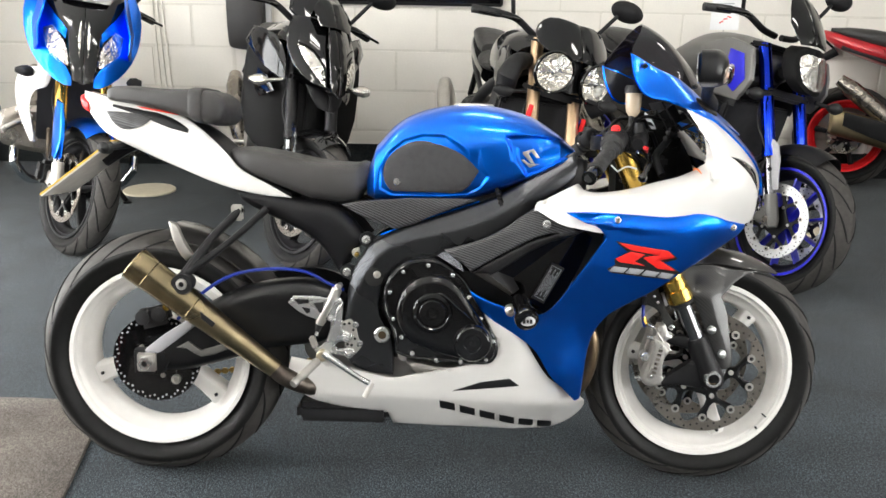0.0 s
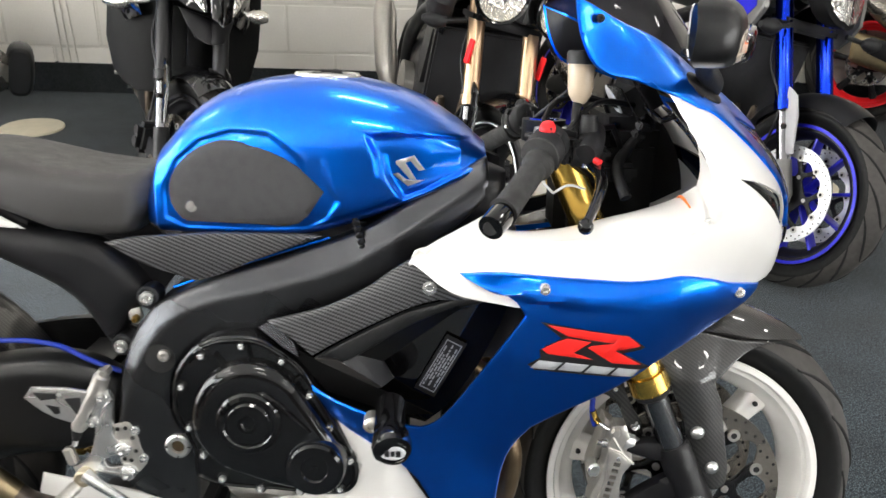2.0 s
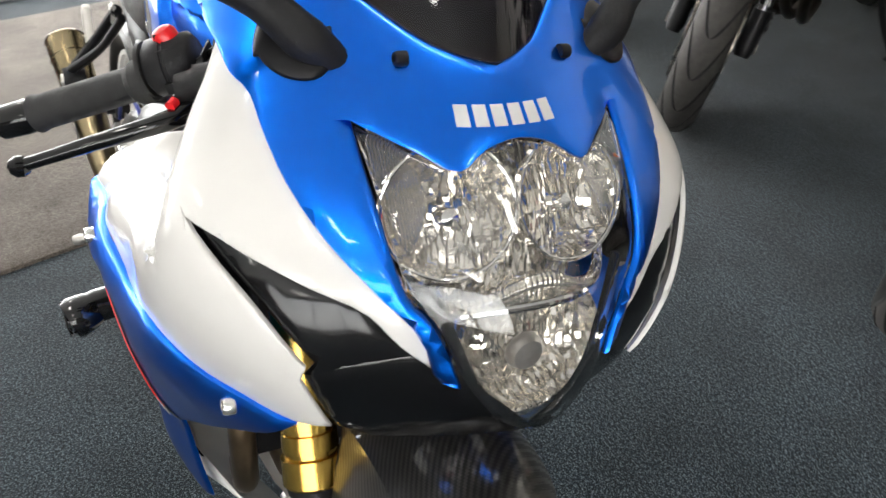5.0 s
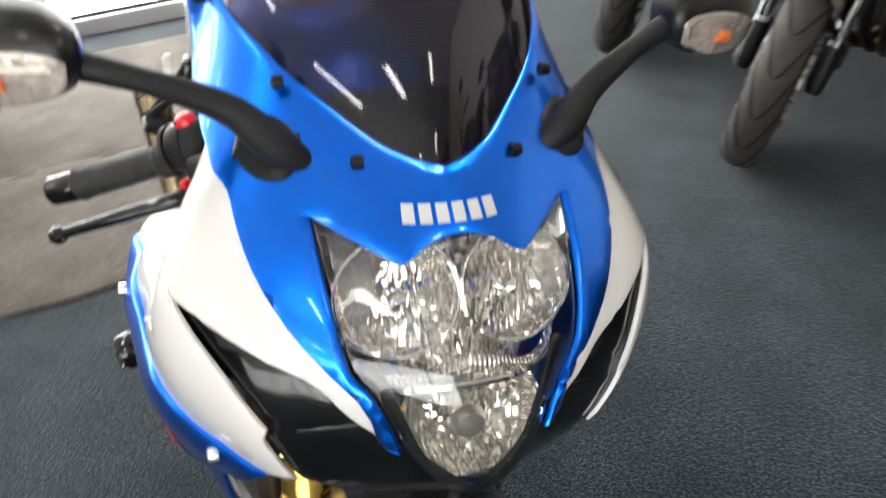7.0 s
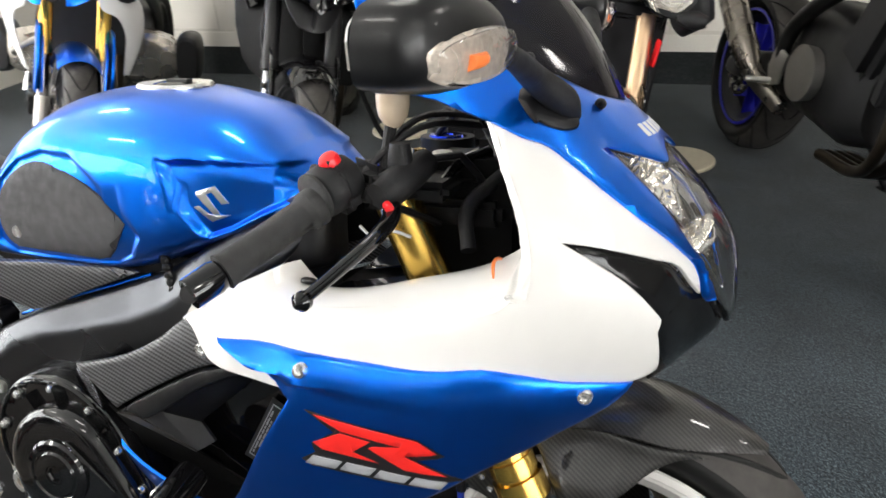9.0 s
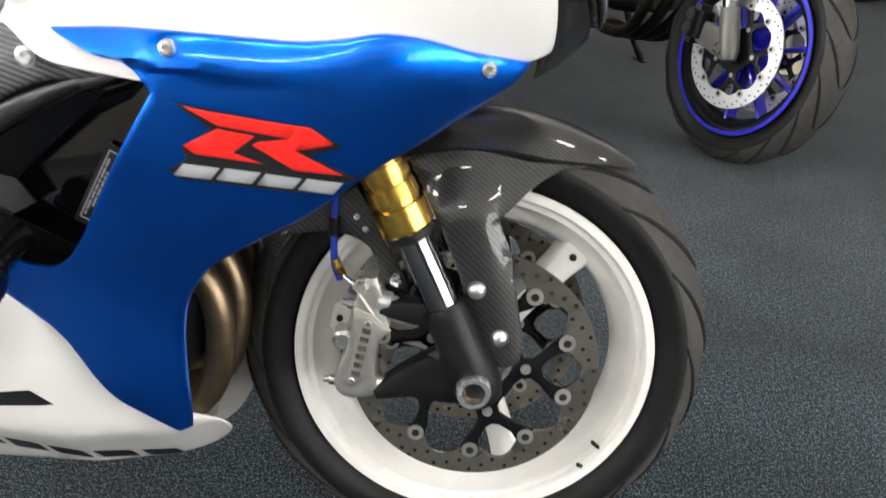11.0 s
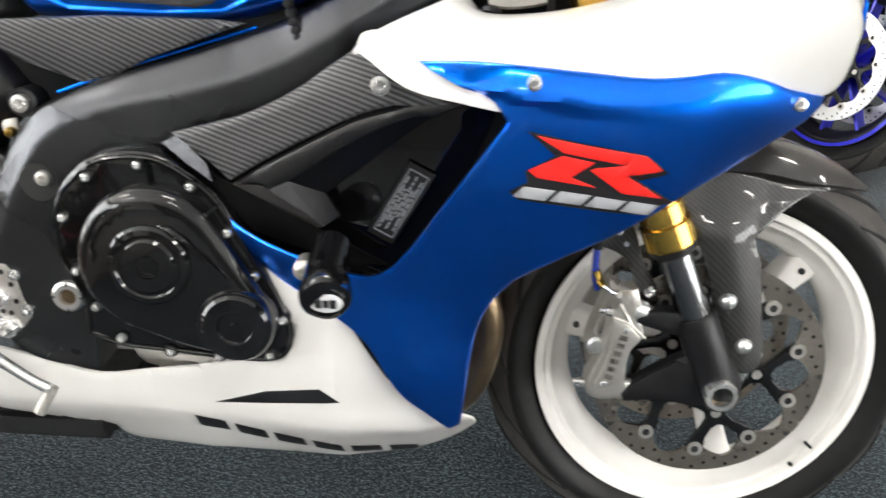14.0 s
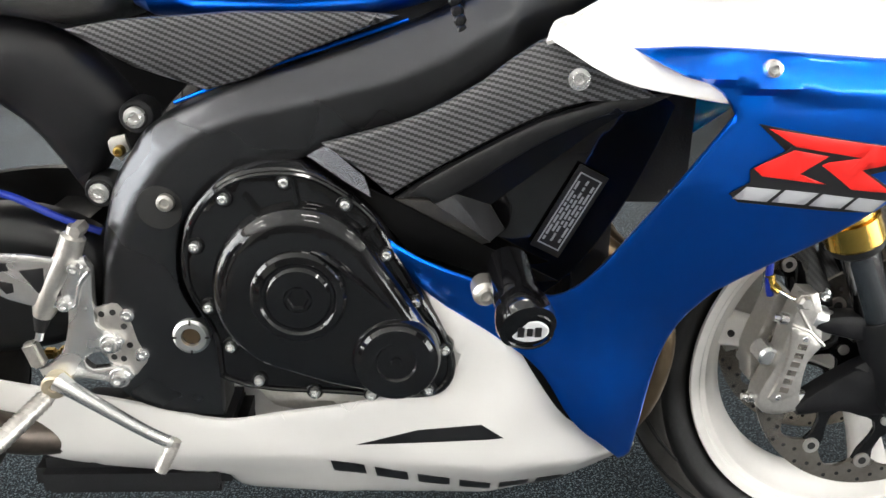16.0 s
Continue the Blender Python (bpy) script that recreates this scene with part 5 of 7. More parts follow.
def star_geo(R, arms, t, y):
    """A flat ring whose branching arms each carry two rivets, turned about y."""
    prof = []
    for k in range(arms):
        for q, r in ((-36, .37), (-22, .375), (-13, .41), (-11, .48), (-15, .56), (-22, .68), (-24, .78), (-18, .83), (-12, .78), (-11.5, .68), (-6, .58), (0, .55), (6, .58), (11.5, .68), (12, .78), (18, .83), (24, .78), (22, .68), (15, .56), (11, .48), (13, .41), (22, .375)):
            prof.append((2 * math.pi * k / arms + radians(q + 18 * 0), r * R))
    P = [(r * math.cos(a), r * math.sin(a)) for a, r in prof]
    g = sheet(P, lambda u, v, d: np.column_stack([u, y - t / 2 + d, v]), t, .0015, .02, 1, 0)
    return g


def wheel(parent, name, centre, R, w, rim, rw, rim_mat, spokes, spoke_w, phase, spin=0.0, label="", tyre_label="", disc_r=0.0, disc_mat=None, carrier_mat=None, disc_y=(), stripe=None, m=None, detail=True, spoke_mat=None, band=.81, wave=.011):
    """A wheel as one part of its vehicle: the rim with spokes, and its tyre and discs below it."""
    base = (m or Matrix()) @ pose(*centre) @ pose(0, 0, 0, 0, spin, 0)
    hub = lathe([(.012, -rw * .62), (.030, -rw * .60), (.036, -rw * .45), (.030, -rw * .2), (.030, rw * .2), (.036, rw * .45), (.030, rw * .60), (.012, rw * .62)], 28)
    sp = [spoke_geo(.028, rim - .036, phase + 2 * math.pi * k / spokes, spoke_w, spoke_w, rw * .55, rw * .42, 1.0) for k in range(spokes)]
    ob = part(name, rim_geo(rim, rw), rim_mat, parent, label, 40, base)
    part("hub", hub, spoke_mat or rim_mat, ob, "", 40)
    for q in sp:
        part("spoke", q, spoke_mat or rim_mat, ob, "", 40)
    ty = part("tyre", tyre_geo(R, w, rim), RUBBER, ob, tyre_label, 50)
    h = w / 2
    crown = [(tread_r(R, rim, a) + .0009, h * .967 * a) for a in np.linspace(-.95, .95, 17)]
    part("tread", lathe(crown + [(r - .004, y) for r, y in reversed(crown)], 72, closed=True), TREAD, ty, "worn tread, paler for dust and for light from above", 50)
    if detail:
        for s in (-1, 1):
            tagged(part("tread_groove", groove_geo(R, w, rim, 16, s), GROOVE, ob), kind="stuff")
    if stripe:
        for s in (-1, 1):
            part("rim_stripe", disc_geo(rim - (.007 if stripe == BLUERIM else .004), rim + (.003 if stripe == BLUERIM else .001), .003, s * (rw / 2 + .0004), 72), stripe, ob)
    for y in disc_y:
        d = part("brake_disc", disc_geo(disc_r * band, disc_r, .005, y, 120, wave), disc_mat or STEEL, ob, "drilled steel brake disc")
        # uncut holes as small discs, grey where light would show through
        tagged(part("drilling", join(dots(disc_r * .965, 20, y, .0027, .0029), dots(disc_r * .925, 20, y, .0027, .0029, .35), dots(disc_r * .885, 20, y, .0027, .0029, .7)), HOLE if band > .7 or disc_mat == BRIGHTDISC else FRAMEGREY, d), kind="stuff")
        part("disc_carrier", star_geo(disc_r, 5, .006, y) if band > .7 else disc_geo(disc_r * .22, disc_r * (band + .02), .006, y, 48), carrier_mat or GLOSSBLACK, d, "black disc carrier")
        tagged(part("carrier_bolt", dots(disc_r * .42, 5, y, .0065, .0058, 0, 14), CASTALU, d), kind="stuff")
        if band < .7:
            continue
        tagged(part("disc_rivet", dots(disc_r * .775, 10, y, .0105, .0048, .5, 16), CASTALU, d), kind="stuff")
        tagged(part("rivet_bore", dots(disc_r * .775, 10, y, .0052, .0052, .5, 12), HOLE, d), kind="stuff")
    return ob


rear = wheel(bike, "rear_wheel", (0, 0, RZ), RZ, .180, .2245, .150, RIMWHITE, 3, .052, radians(200), 0, "white three spoke rear wheel", "worn wide rear tyre", .110, GLOSSBLACK, GLOSSBLACK, (-.088,), band=.5, wave=.003)
front = wheel(bike, "front_wheel", (FX, 0, FZ), .300, .120, .2245, .098, RIMWHITE, 3, .040, radians(48), 0, "white three spoke front wheel", "road tyre with curved tread grooves", .155, STEEL, GLOSSBLACK, (-.068, .068))
part("valve", tube([(.15, -.045, -.155), (.145, -.050, -.150)], .003, 8, 1), BLACK, front)
for a in (42, 162, 282):
    part("spoke_cap", lathe([(0, -.002), (.0045, -.0015), (.0045, .002)], 12, (.178 * math.cos(radians(a + 6)), -.0225, .178 * math.sin(radians(a + 6)))), BLACKD, front)
for a in (200, 320, 80):
    part("spoke_cap", lathe([(0, -.002), (.0045, -.0015), (.0045, .002)], 12, (.172 * math.cos(radians(a)), -.036, .172 * math.sin(radians(a)))), BLACKD, rear)
part("wheel_weight", box((0, 0, 0), (.014, .007, .004), .001, pose(.165, -.05, -.118, 0, 40, 0)), MATTE, front)

# rear axle, caliper, chain, hugger
part("axle_block", plate([(-.045, .345), (.025, .345), (.040, .315), (.025, .285), (-.045, .285)], -.128, .03, .004, .02, 0), SATIN, bike)
part("axle_plate", box((-.012, -.131, .315), (.048, .008, .048), .004), CASTALU, bike, "square aluminium axle plate")
part("axle_nut", lathe([(.008, -.020), (.017, -.020), (.018, -.008), (.018, .004)], 6, (-.012, -.130, .315), caps=False), ALU, bike)
part("axle_bore", lathe([(0, -.016), (.0085, -.016), (.0085, 0)], 16, (-.012, -.130, .315)), HOLE, bike)
cal = part("rear_caliper", join(box((.0, -.105, .425), (.085, .045, .05), .014, pose(0, 0, 0, 0, -14, 0)), lathe([(0, -.012), (.018, -.010), (.018, .01)], 20, (-.018, -.128, .428)), lathe([(0, -.012), (.018, -.010), (.018, .01)], 20, (.022, -.128, .436))), DARKGREY, bike, "dark rear brake caliper")
part("hose_union", lathe([(0, -.006), (.009, -.006), (.009, .01)], 12, (.04, -.13, .455)), GOLD, cal)
part("rear_disc_bolt", bolt((.048, -.096, .262), .012, .008, 16), CASTALU, bike)
for k in range(16):
    part("chain_link", box((.04 + k * .021, .085, .222 + k * .0030), (.019, .016, .014), .004), CHAINM, bike)
rows = []
for a in range(18, 86, 6):
    r = .335
    rows.append([(r * math.cos(radians(a)) - .0 - (.0 if abs(q) < .9 else .012 * math.cos(radians(a))), q * .088, RZ + (r - .035 * abs(q) ** 3) * math.sin(radians(a))) for q in np.linspace(-1, 1, 9)])
hv = [p for r in rows for p in r]
hf = [(i * 9 + k, i * 9 + k + 1, (i + 1) * 9 + k + 1, (i + 1) * 9 + k) for i in range(len(rows) - 1) for k in range(8)]
hv2 = [(x, y, z + .004) for x, y, z in hv]
hn = len(hv)
hr = list(range(9)) + [i * 9 + 8 for i in range(1, len(rows))] + [(len(rows) - 1) * 9 + k for k in range(7, -1, -1)] + [i * 9 for i in range(len(rows) - 2, 0, -1)]
part("rear_hugger", (hv + hv2, hf + [tuple(i + hn for i in reversed(f)) for f in hf] + [(hr[i], hr[(i + 1) % len(hr)], hr[(i + 1) % len(hr)] + hn, hr[i] + hn) for i in range(len(hr))]), CARBON, bike, "carbon rear hugger over the tyre")

# exhaust
exa, exb = Vector((-.003, -.195, .567)), Vector((.335, -.150, .290))
def ex(s):
    return tuple(exa.lerp(exb, s))
can = part("silencer", tube([ex(-.03), ex(0), ex(.06), ex(.12), ex(.35), ex(.38), ex(.42), ex(.72), ex(.93)], [.0405, .0412, .0405, .0385, .0362, .0350, .0335, .0262, .0215], 40, 3, False), TITAN, bike, "heat tinted titanium silencer")
part("silencer_bore", tube([ex(-.03), ex(.0), ex(.2)], [.0395, .036, .034], 32, 1, False), HOLE, can)
for s, r in ((-.026, .0408), (.075, .0402), (.36, .0358)):
    part("weld_ring", tube([ex(s - .006), ex(s), ex(s + .006)], [r - .001, r + .0015, r - .001], 36, 1), TITAN, can)
part("maker_mark", box((0, 0, 0), (.055, .002, .012), 0, pose(.155, -.2015, .447, 0, 39, 0) @ pose(0, -.006, 0)), BLACKD, can, "faint dark lettering drawn as a plain bar")
part("link_pipe", tube([ex(.90), ex(1.0), (.39, -.115, .258), (.48, -.06, .25)], [.021, .022, .023, .026], 20), mat("sooty_steel", (.12, .10, .085), .5, .9, scale=90, vary=.3), bike)
part("silencer_hanger", join(tube([(.225, -.118, .70), (.16, -.15, .63), (.105, -.20, .545)], [.011, .010, .012], 10), tube([(.285, -.118, .70), (.20, -.15, .62), (.11, -.20, .55)], [.009, .008, .010], 10)), BLACK, bike, "black silencer hanger bracket")
part("hanger_bolt", bolt((.105, -.212, .528), .014, .010, 18), CASTALU, bike)
part("hanger_boss", lathe([(0, -.012), (.024, -.012), (.026, 0), (.022, .03)], 20, (.105, -.205, .528)), MATTE, bike)
part("pillion_peg", plate([(0.060, 0.669), (0.076, 0.664), (0.095, 0.625), (0.117, 0.589), (0.100, 0.575), (0.085, 0.593), (0.068, 0.631)], -.166, .016, .005, .02, 3), CASTALU, bike, "folded silver pillion peg")
part("number_lug", box((.215, -.125, .69), (.03, .01, .04), .004), CASTALU, bike)

# rear set: plates, levers, peg
rs = part("rear_set", plate([(.452, .492), (.468, .490), (.475, .478), (.472, .418), (.480, .408), (.492, .406), (.500, .396), (.494, .384), (.478, .384), (.462, .380), (.455, .372), (.464, .364), (.488, .368), (.501, .365), (.506, .354), (.498, .343), (.484, .345), (.450, .351), (.432, .344), (.412, .350), (.406, .362), (.428, .376), (.440, .402), (.446, .434), (.446, .450)], -.156, .010, .003, .007, 2), ALU, bike, "machined aluminium rear set")
part("heel_guard", plate([(.342, .478), (.355, .495), (.41, .495), (.446, .490), (.470, .489), (.476, .479), (.468, .468), (.459, .455), (.456, .440), (.440, .436), (.408, .439), (.37, .455)], -.159, .004, .002, .010, 2), ALU, rs, "drilled aluminium heel guard")
part("guard_rim", tube([(.475, -.162, .478), (.464, -.162, .464), (.460, -.162, .450), (.456, -.162, .440), (.446, -.162, .437)], .0022, 8), ALU, rs)
# uncut guard holes, their shade drawn as flat black patches
for p in ([(.357, .487), (.392, .486), (.394, .478), (.368, .474)], [(.375, .468), (.396, .464), (.396, .454), (.388, .452)], [(.404, .478), (.429, .481), (.427, .455), (.420, .453)], [(.438, .478), (.445, .480), (.443, .450), (.436, .448)]):
    part("guard_hole", plate(p, -.1596, .002, .0005, .02, 2), BLACKD, rs)
part("mount_plate", plate([(.472, .432), (.494, .440), (.506, .424), (.512, .395), (.522, .372), (.506, .352), (.480, .370), (.474, .405)], -.1515, .006, .002, .010, 0), CASTALU, rs)
for x, z in ((.478, .426), (.490, .428), (.500, .412), (.504, .390), (.486, .376), (.496, .374), (.512, .374)):
    part("adjuster_hole", lathe([(0, -.0006), (.0034, -.0006), (.0034, .002)], 12, (x, -.1515, z)), HOLE, rs)
for x, z in ((.486, .394), (.491, .354)):
    part("eyelet", lathe([(0, -.003), (.010, -.003), (.0115, -.001), (.0115, .008)], 24, (x, -.157, z)), ALU, rs)
for x, z, r in ((.461, .481, .0072), (.446, .441, .0072), (.486, .394, .0078), (.491, .354, .0078)):
    part("rear_set_bolt", bolt((x, -.161, z), r, .006, 16), ALU, rs)
part("master_cylinder", tube([(.464, -.150, .522), (.461, -.150, .515), (.460, -.150, .512), (.452, -.150, .492), (.420, -.150, .432), (.417, -.150, .424)], [.0085, .0085, .0125, .0130, .0125, .0100], 20, 1), CASTALU, rs, "bare aluminium rear master cylinder", 24)
part("banjo", lathe([(0, -.012), (.006, -.012), (.0075, -.006), (.0075, .01)], 6, (.466, -.150, .520)), CASTALU, rs)
part("boot", tube([(.418, -.150, .428), (.415, -.150, .418), (.412, -.150, .406)], [.0095, .0085, .0055], 16, 1), MATTE, rs)
part("push_rod", tube([(.413, -.150, .408), (.409, -.150, .396)], .0042, 10, 1), ALU, rs)
part("clevis", box((.4035, -.152, .380), (.016, .014, .030), .003, pose(0, 0, 0, 0, -18, 0)), CASTALU, rs)
part("peg_boss", lathe([(0, -.010), (.004, -.010), (.005, -.012), (.011, -.012), (.0135, -.009), (.0140, .006)], 28, (.426, -.162, .350)), mat("dull_brass", (.52, .46, .34), .38, .9, scale=200, vary=.15), rs, "brass coloured pivot")
part("foot_peg", tube([(.420, -.160, .340), (.414, -.172, .336), (.385, -.222, .314), (.378, -.235, .309), (.376, -.238, .307), (.370, -.248, .302)], [.007, .0098, .0098, .0085, .0105, .0095], 18, 1), CASTALU, rs, "knurled aluminium foot peg", 24)
for q in range(11):
    c = Vector((.414, -.172, .336)).lerp(Vector((.385, -.222, .314)), q / 10)
    e = Vector((-.029, -.050, -.022)).normalized() * .0012
    part("knurl", tube([tuple(c - e), tuple(c + e)], .0106, 16, 1), CASTALU, rs)
part("brake_pedal", tube([(.430, -.168, .356), (.446, -.172, .347), (.483, -.174, .322), (.520, -.176, .298), (.546, -.178, .285)], [.011, .0085, .0075, .0068, .0070], 14), ALU, rs)
part("pedal_tip", tube([(.549, -.176, .288), (.532, -.184, .254)], .0068, 14, 1), CASTALU, rs)
for q in range(7):
    part("tip_ring", tube([(.546 - .0020 * q, -.1775 - .0009 * q, .282 - .0040 * q), (.5454 - .0020 * q, -.1778 - .0009 * q, .2808 - .0040 * q)], .0076, 14, 1), CASTALU, rs)

# crash bobbin
bob = part("crash_bobbin", tube([(.898, -.20, .500), (.900, -.262, .489), (.902, -.266, .488), (.903, -.272, .486), (.905, -.290, .480), (.906, -.297, .477), (.9065, -.300, .476)], [.0215, .0225, .0225, .0255, .0280, .0265, .020], 32, 1), GLOSSBLACK, bike, "black crash protector with a silver disc", 24)
face_m = pose(.9066, -.3003, .4758, 10, 0, 0)
part("bobbin_badge", moved(lathe([(0, -.0014), (.0150, -.0014), (.0165, 0)], 32), face_m @ Matrix.Diagonal((1.1, 1, .72, 1))), SILVERD, bob)
part("badge_bars", moved(join(box((-.0075, -.0022, 0), (.006, .001, .010), 0), box((.0005, -.0022, 0), (.005, .001, .008), 0), box((.008, -.0022, 0), (.006, .001, .010), 0)), face_m), BLACKD, bob)
part("badge_ring", moved(tube([(.0215 * math.cos(a), 0, .0185 * math.sin(a)) for a in np.linspace(0, 2 * math.pi, 28)], .0014, 6, 1), face_m), GLOSSBLACK, bob)
part("bobbin_bolt", lathe([(0, -.006), (.004, -.006), (.0048, -.010), (.008, -.009), (.012, -.004), (.0125, .02)], 24, (.873, -.232, .484)), CASTALU, bike)

# front forks, calipers, mudguard
def on_fork(z, y):
    return (1.389 - (z - .30) * .447, y, z)


def blade_face(u, v, d):
    """Crowned across its width, and turned in at the top to meet the mudguard."""
    mid = np.interp(v, (.31, .41, .50, .54, .58), (1.424, 1.398, 1.368, 1.375, 1.39))
    turn = np.clip((v - .495) / .085, 0, 1)
    return np.column_stack([u, -(.1045 - .030 * turn * turn * (3 - 2 * turn) - d - 7.0 * (u - mid).clip(-.036, .036) ** 2 * (1 - turn)), v])


for s in (-1, 1):
    y = s * .103
    steps = [(.865, .0265), (.566, .0265), (.565, .0285), (.549, .0285), (.548, .0262), (.544, .0262), (.543, .0290), (.527, .0300), (.526, .0275), (.521, .0275), (.520, .0320), (.494, .0325), (.491, .0300)]
    leg = part("fork_leg", tube([on_fork(z, y) for z, r in steps], [r for z, r in steps], 32, 1), GOLD, bike, "gold anodised fork tube", 24)
    part("dust_seal", tube([on_fork(.492, y), on_fork(.484, y), on_fork(.480, y)], [.0295, .0285, .0235], 28, 1), MATTE, leg)
    part("fork_slider", tube([on_fork(.50, y), on_fork(.385, y)], .0215, 28, 1), FORKSTEEL, leg, "dark polished fork slider")
    lug = part("fork_bottom", join(tube([on_fork(.400, y), on_fork(.392, y), on_fork(.33, y), on_fork(.30, y), on_fork(.275, y)], [.024, .0275, .028, .032, .022], 24, 1),
        plate([(1.385, .36), (1.345, .345), (1.28, .302), (1.262, .285), (1.268, .272), (1.31, .278), (1.36, .272), (1.40, .278)], y - .012, .024, .006, .02) if s < 0 else plate([(1.385, .36), (1.345, .345), (1.28, .302), (1.262, .285), (1.268, .272), (1.31, .278), (1.36, .272), (1.40, .278)], y + .012, .024, .006, .02),
        plate([(1.355, .40), (1.30, .405), (1.27, .40), (1.27, .385), (1.32, .372), (1.355, .365)], s * .115, .024, .006, .02)), BLACK, leg, "black fork bottom with caliper mounts")
    g = lathe([(.0135, -.012), (.0138, -.026), (.0195, -.026), (.021, -.022), (.021, .01)], 24, (FX, -.115, FZ), caps=False)
    part("axle_end", g if s < 0 else flipped(g), ALU, lug)
    g = lathe([(0, -.0165), (.0140, -.0165), (.0140, 0)], 6, (FX, -.115, FZ))
    part("axle_hex", g if s < 0 else flipped(g), HEADER, lug)
    # radial caliper
    k = (lambda q: q) if s < 0 else flipped
    c = part("front_caliper", k(join(plate([(1.252, .432), (1.268, .431), (1.275, .412), (1.279, .388), (1.282, .364), (1.269, .345), (1.267, .303), (1.272, .280), (1.250, .274), (1.226, .276), (1.216, .290), (1.222, .318), (1.232, .340), (1.238, .376), (1.243, .402)], -.112, .030, .004, .008, 2), plate([(1.245, .42), (1.262, .41), (1.262, .30), (1.228, .29), (1.222, .33), (1.236, .38)], -.060, .036, .006, .012, 2))), CASTALU, bike, "cast silver radial brake caliper", 40)
    part("caliper_panel", k(plate([(1.241, .391), (1.262, .384), (1.280, .366), (1.266, .345), (1.264, .306), (1.234, .291), (1.227, .298), (1.238, .330), (1.242, .358)], -.1165, .008, .0022, .008, 2)), CASTALU, c, "smooth raised panel")
    part("caliper_rib", k(tube([(1.241, -.1125, .393), (1.262, -.1140, .386), (1.284, -.1120, .366)], .0022, 8, 1)), CASTALU, c)
    part("caliper_rib", k(tube([(1.250, -.1130, .430), (1.247, -.1135, .412), (1.264, -.1130, .386)], .0022, 8, 1)), CASTALU, c)
    part("mount_sleeve", k(tube([(1.268, -.100, .400), (1.282, -.100, .396), (1.283, -.100, .3955), (1.302, -.101, .389)], [.0145, .0145, .0120, .0120], 22, 1)), ALU, c, "", 24)
    part("mount_sleeve", k(tube([(1.262, -.098, .288), (1.288, -.100, .289)], .0115, 20, 1)), ALU, c)
    part("piston_cap", k(lathe([(0, -.016), (.009, -.016), (.0125, -.013), (.0135, .01)], 24, (1.226, -.088, .346))), ALU, c)
    part("pad_pin", k(tube([(1.226, -.098, .396), (1.232, -.099, .395), (1.233, -.099, .395), (1.246, -.100, .394)], [.0045, .0045, .0075, .0075], 14, 1)), ALU, c, "", 24)
    part("bleed_nipple", k(tube([(1.202, -.098, .292), (1.208, -.098, .2915), (1.209, -.098, .2914), (1.222, -.098, .290)], [.0040, .0040, .0065, .0065], 14, 1)), ALU, c, "", 24)
    part("banjo_bolt", k(lathe([(0, -.013), (.006, -.013), (.0085, -.010), (.0085, -.006), (.0105, -.006), (.0105, .006)], 6, (1.251, -.108, .422))), CASTALU, c)
    for x, z in ((1.259, .376), (1.238, .300)):
        part("caliper_stud", k(lathe([(0, -.0012), (.0032, -.0012), (.0040, -.0004), (.0040, .002)], 14, (x, -.1165, z))), ALU, c)
    for q in range(6):
        part("caliper_mark", k(box((1.2435 + q * .0026, -.1168, .3105 + q * .0112), (.0105, .0012, .0068), 0, pose(0, 0, 0, 0, 12, 0))), STEEL, c, "maker's name drawn as plain bars")
    part("brake_line", k(tube([(1.222, -.088, .420), (1.217, -.09, .436), (1.2155, -.09, .46), (1.216, -.09, .49), (1.219, -.09, .52), (1.224, -.088, .57)], .0044, 10)), HOSE, bike, "blue brake hose")
    part("line_clip", k(tube([(1.2155, -.09, .476), (1.217, -.09, .498)], .0066, 12, 1)), BLACK, bike)
    part("line_union", k(tube([(1.2165, -.09, .447), (1.221, -.09, .434), (1.228, -.098, .428)], [.0058, .0058, .0045], 10, 1)), GOLD, bike)
    part("line_pipe", k(tube([(1.226, -.096, .430), (1.238, -.106, .424), (1.250, -.112, .4225)], .0030, 8, 1)), ALU, bike)
    part("sensor_bracket", k(plate([(1.391, .336), (1.404, .321), (1.433, .322), (1.428, .305), (1.413, .288), (1.407, .296), (1.418, .308), (1.400, .310)], -.094, .003, .001, .02, 0)), ALU, bike, "bright sensor bracket")
    blade = part("mudguard_blade", k(sheet([(1.298, .566), (1.344, .580), (1.393, .577), (1.437, .568), (1.480, .566), (1.508, .563), (1.474, .556), (1.444, .538), (1.422, .517), (1.407, .502), (1.411, .490), (1.420, .470), (1.429, .426), (1.435, .392), (1.442, .352), (1.440, .327), (1.423, .318), (1.404, .323), (1.395, .336), (1.371, .392), (1.364, .431), (1.347, .471), (1.328, .514), (1.314, .540)],
        blade_face, .003, .003, .006, 1, 3)), CARBON, bike, "woven carbon mudguard blade")
    for x, z in ((1.384, 0.419), (1.413, 0.358)):
        part("guard_bolt", k(lathe([(0, -.0075), (.005, -.007), (.009, -.004), (.0112, 0), (.0112, .006)], 20, (x, -.1045, z))), ALU, blade)
    part("rear_stay", k(sheet([(1.15, .470), (1.20, .512), (1.241, .532), (1.262, .500), (1.275, .464), (1.300, .420), (1.304, .402), (1.290, .398), (1.275, .414), (1.256, .458), (1.225, .474)], flat(-.082), .003, .003, .010, 1, 3)), CARBON, bike)
    for x, z in ((1.242, .497), (1.252, .482)):
        part("stay_rivet", k(bolt((x, -.084, z), .0045, .003, 12)), ALU, bike)
    part("stay_bolt", k(bolt((1.288, -.085, .420), .008, .007, 16)), CHROME, bike)


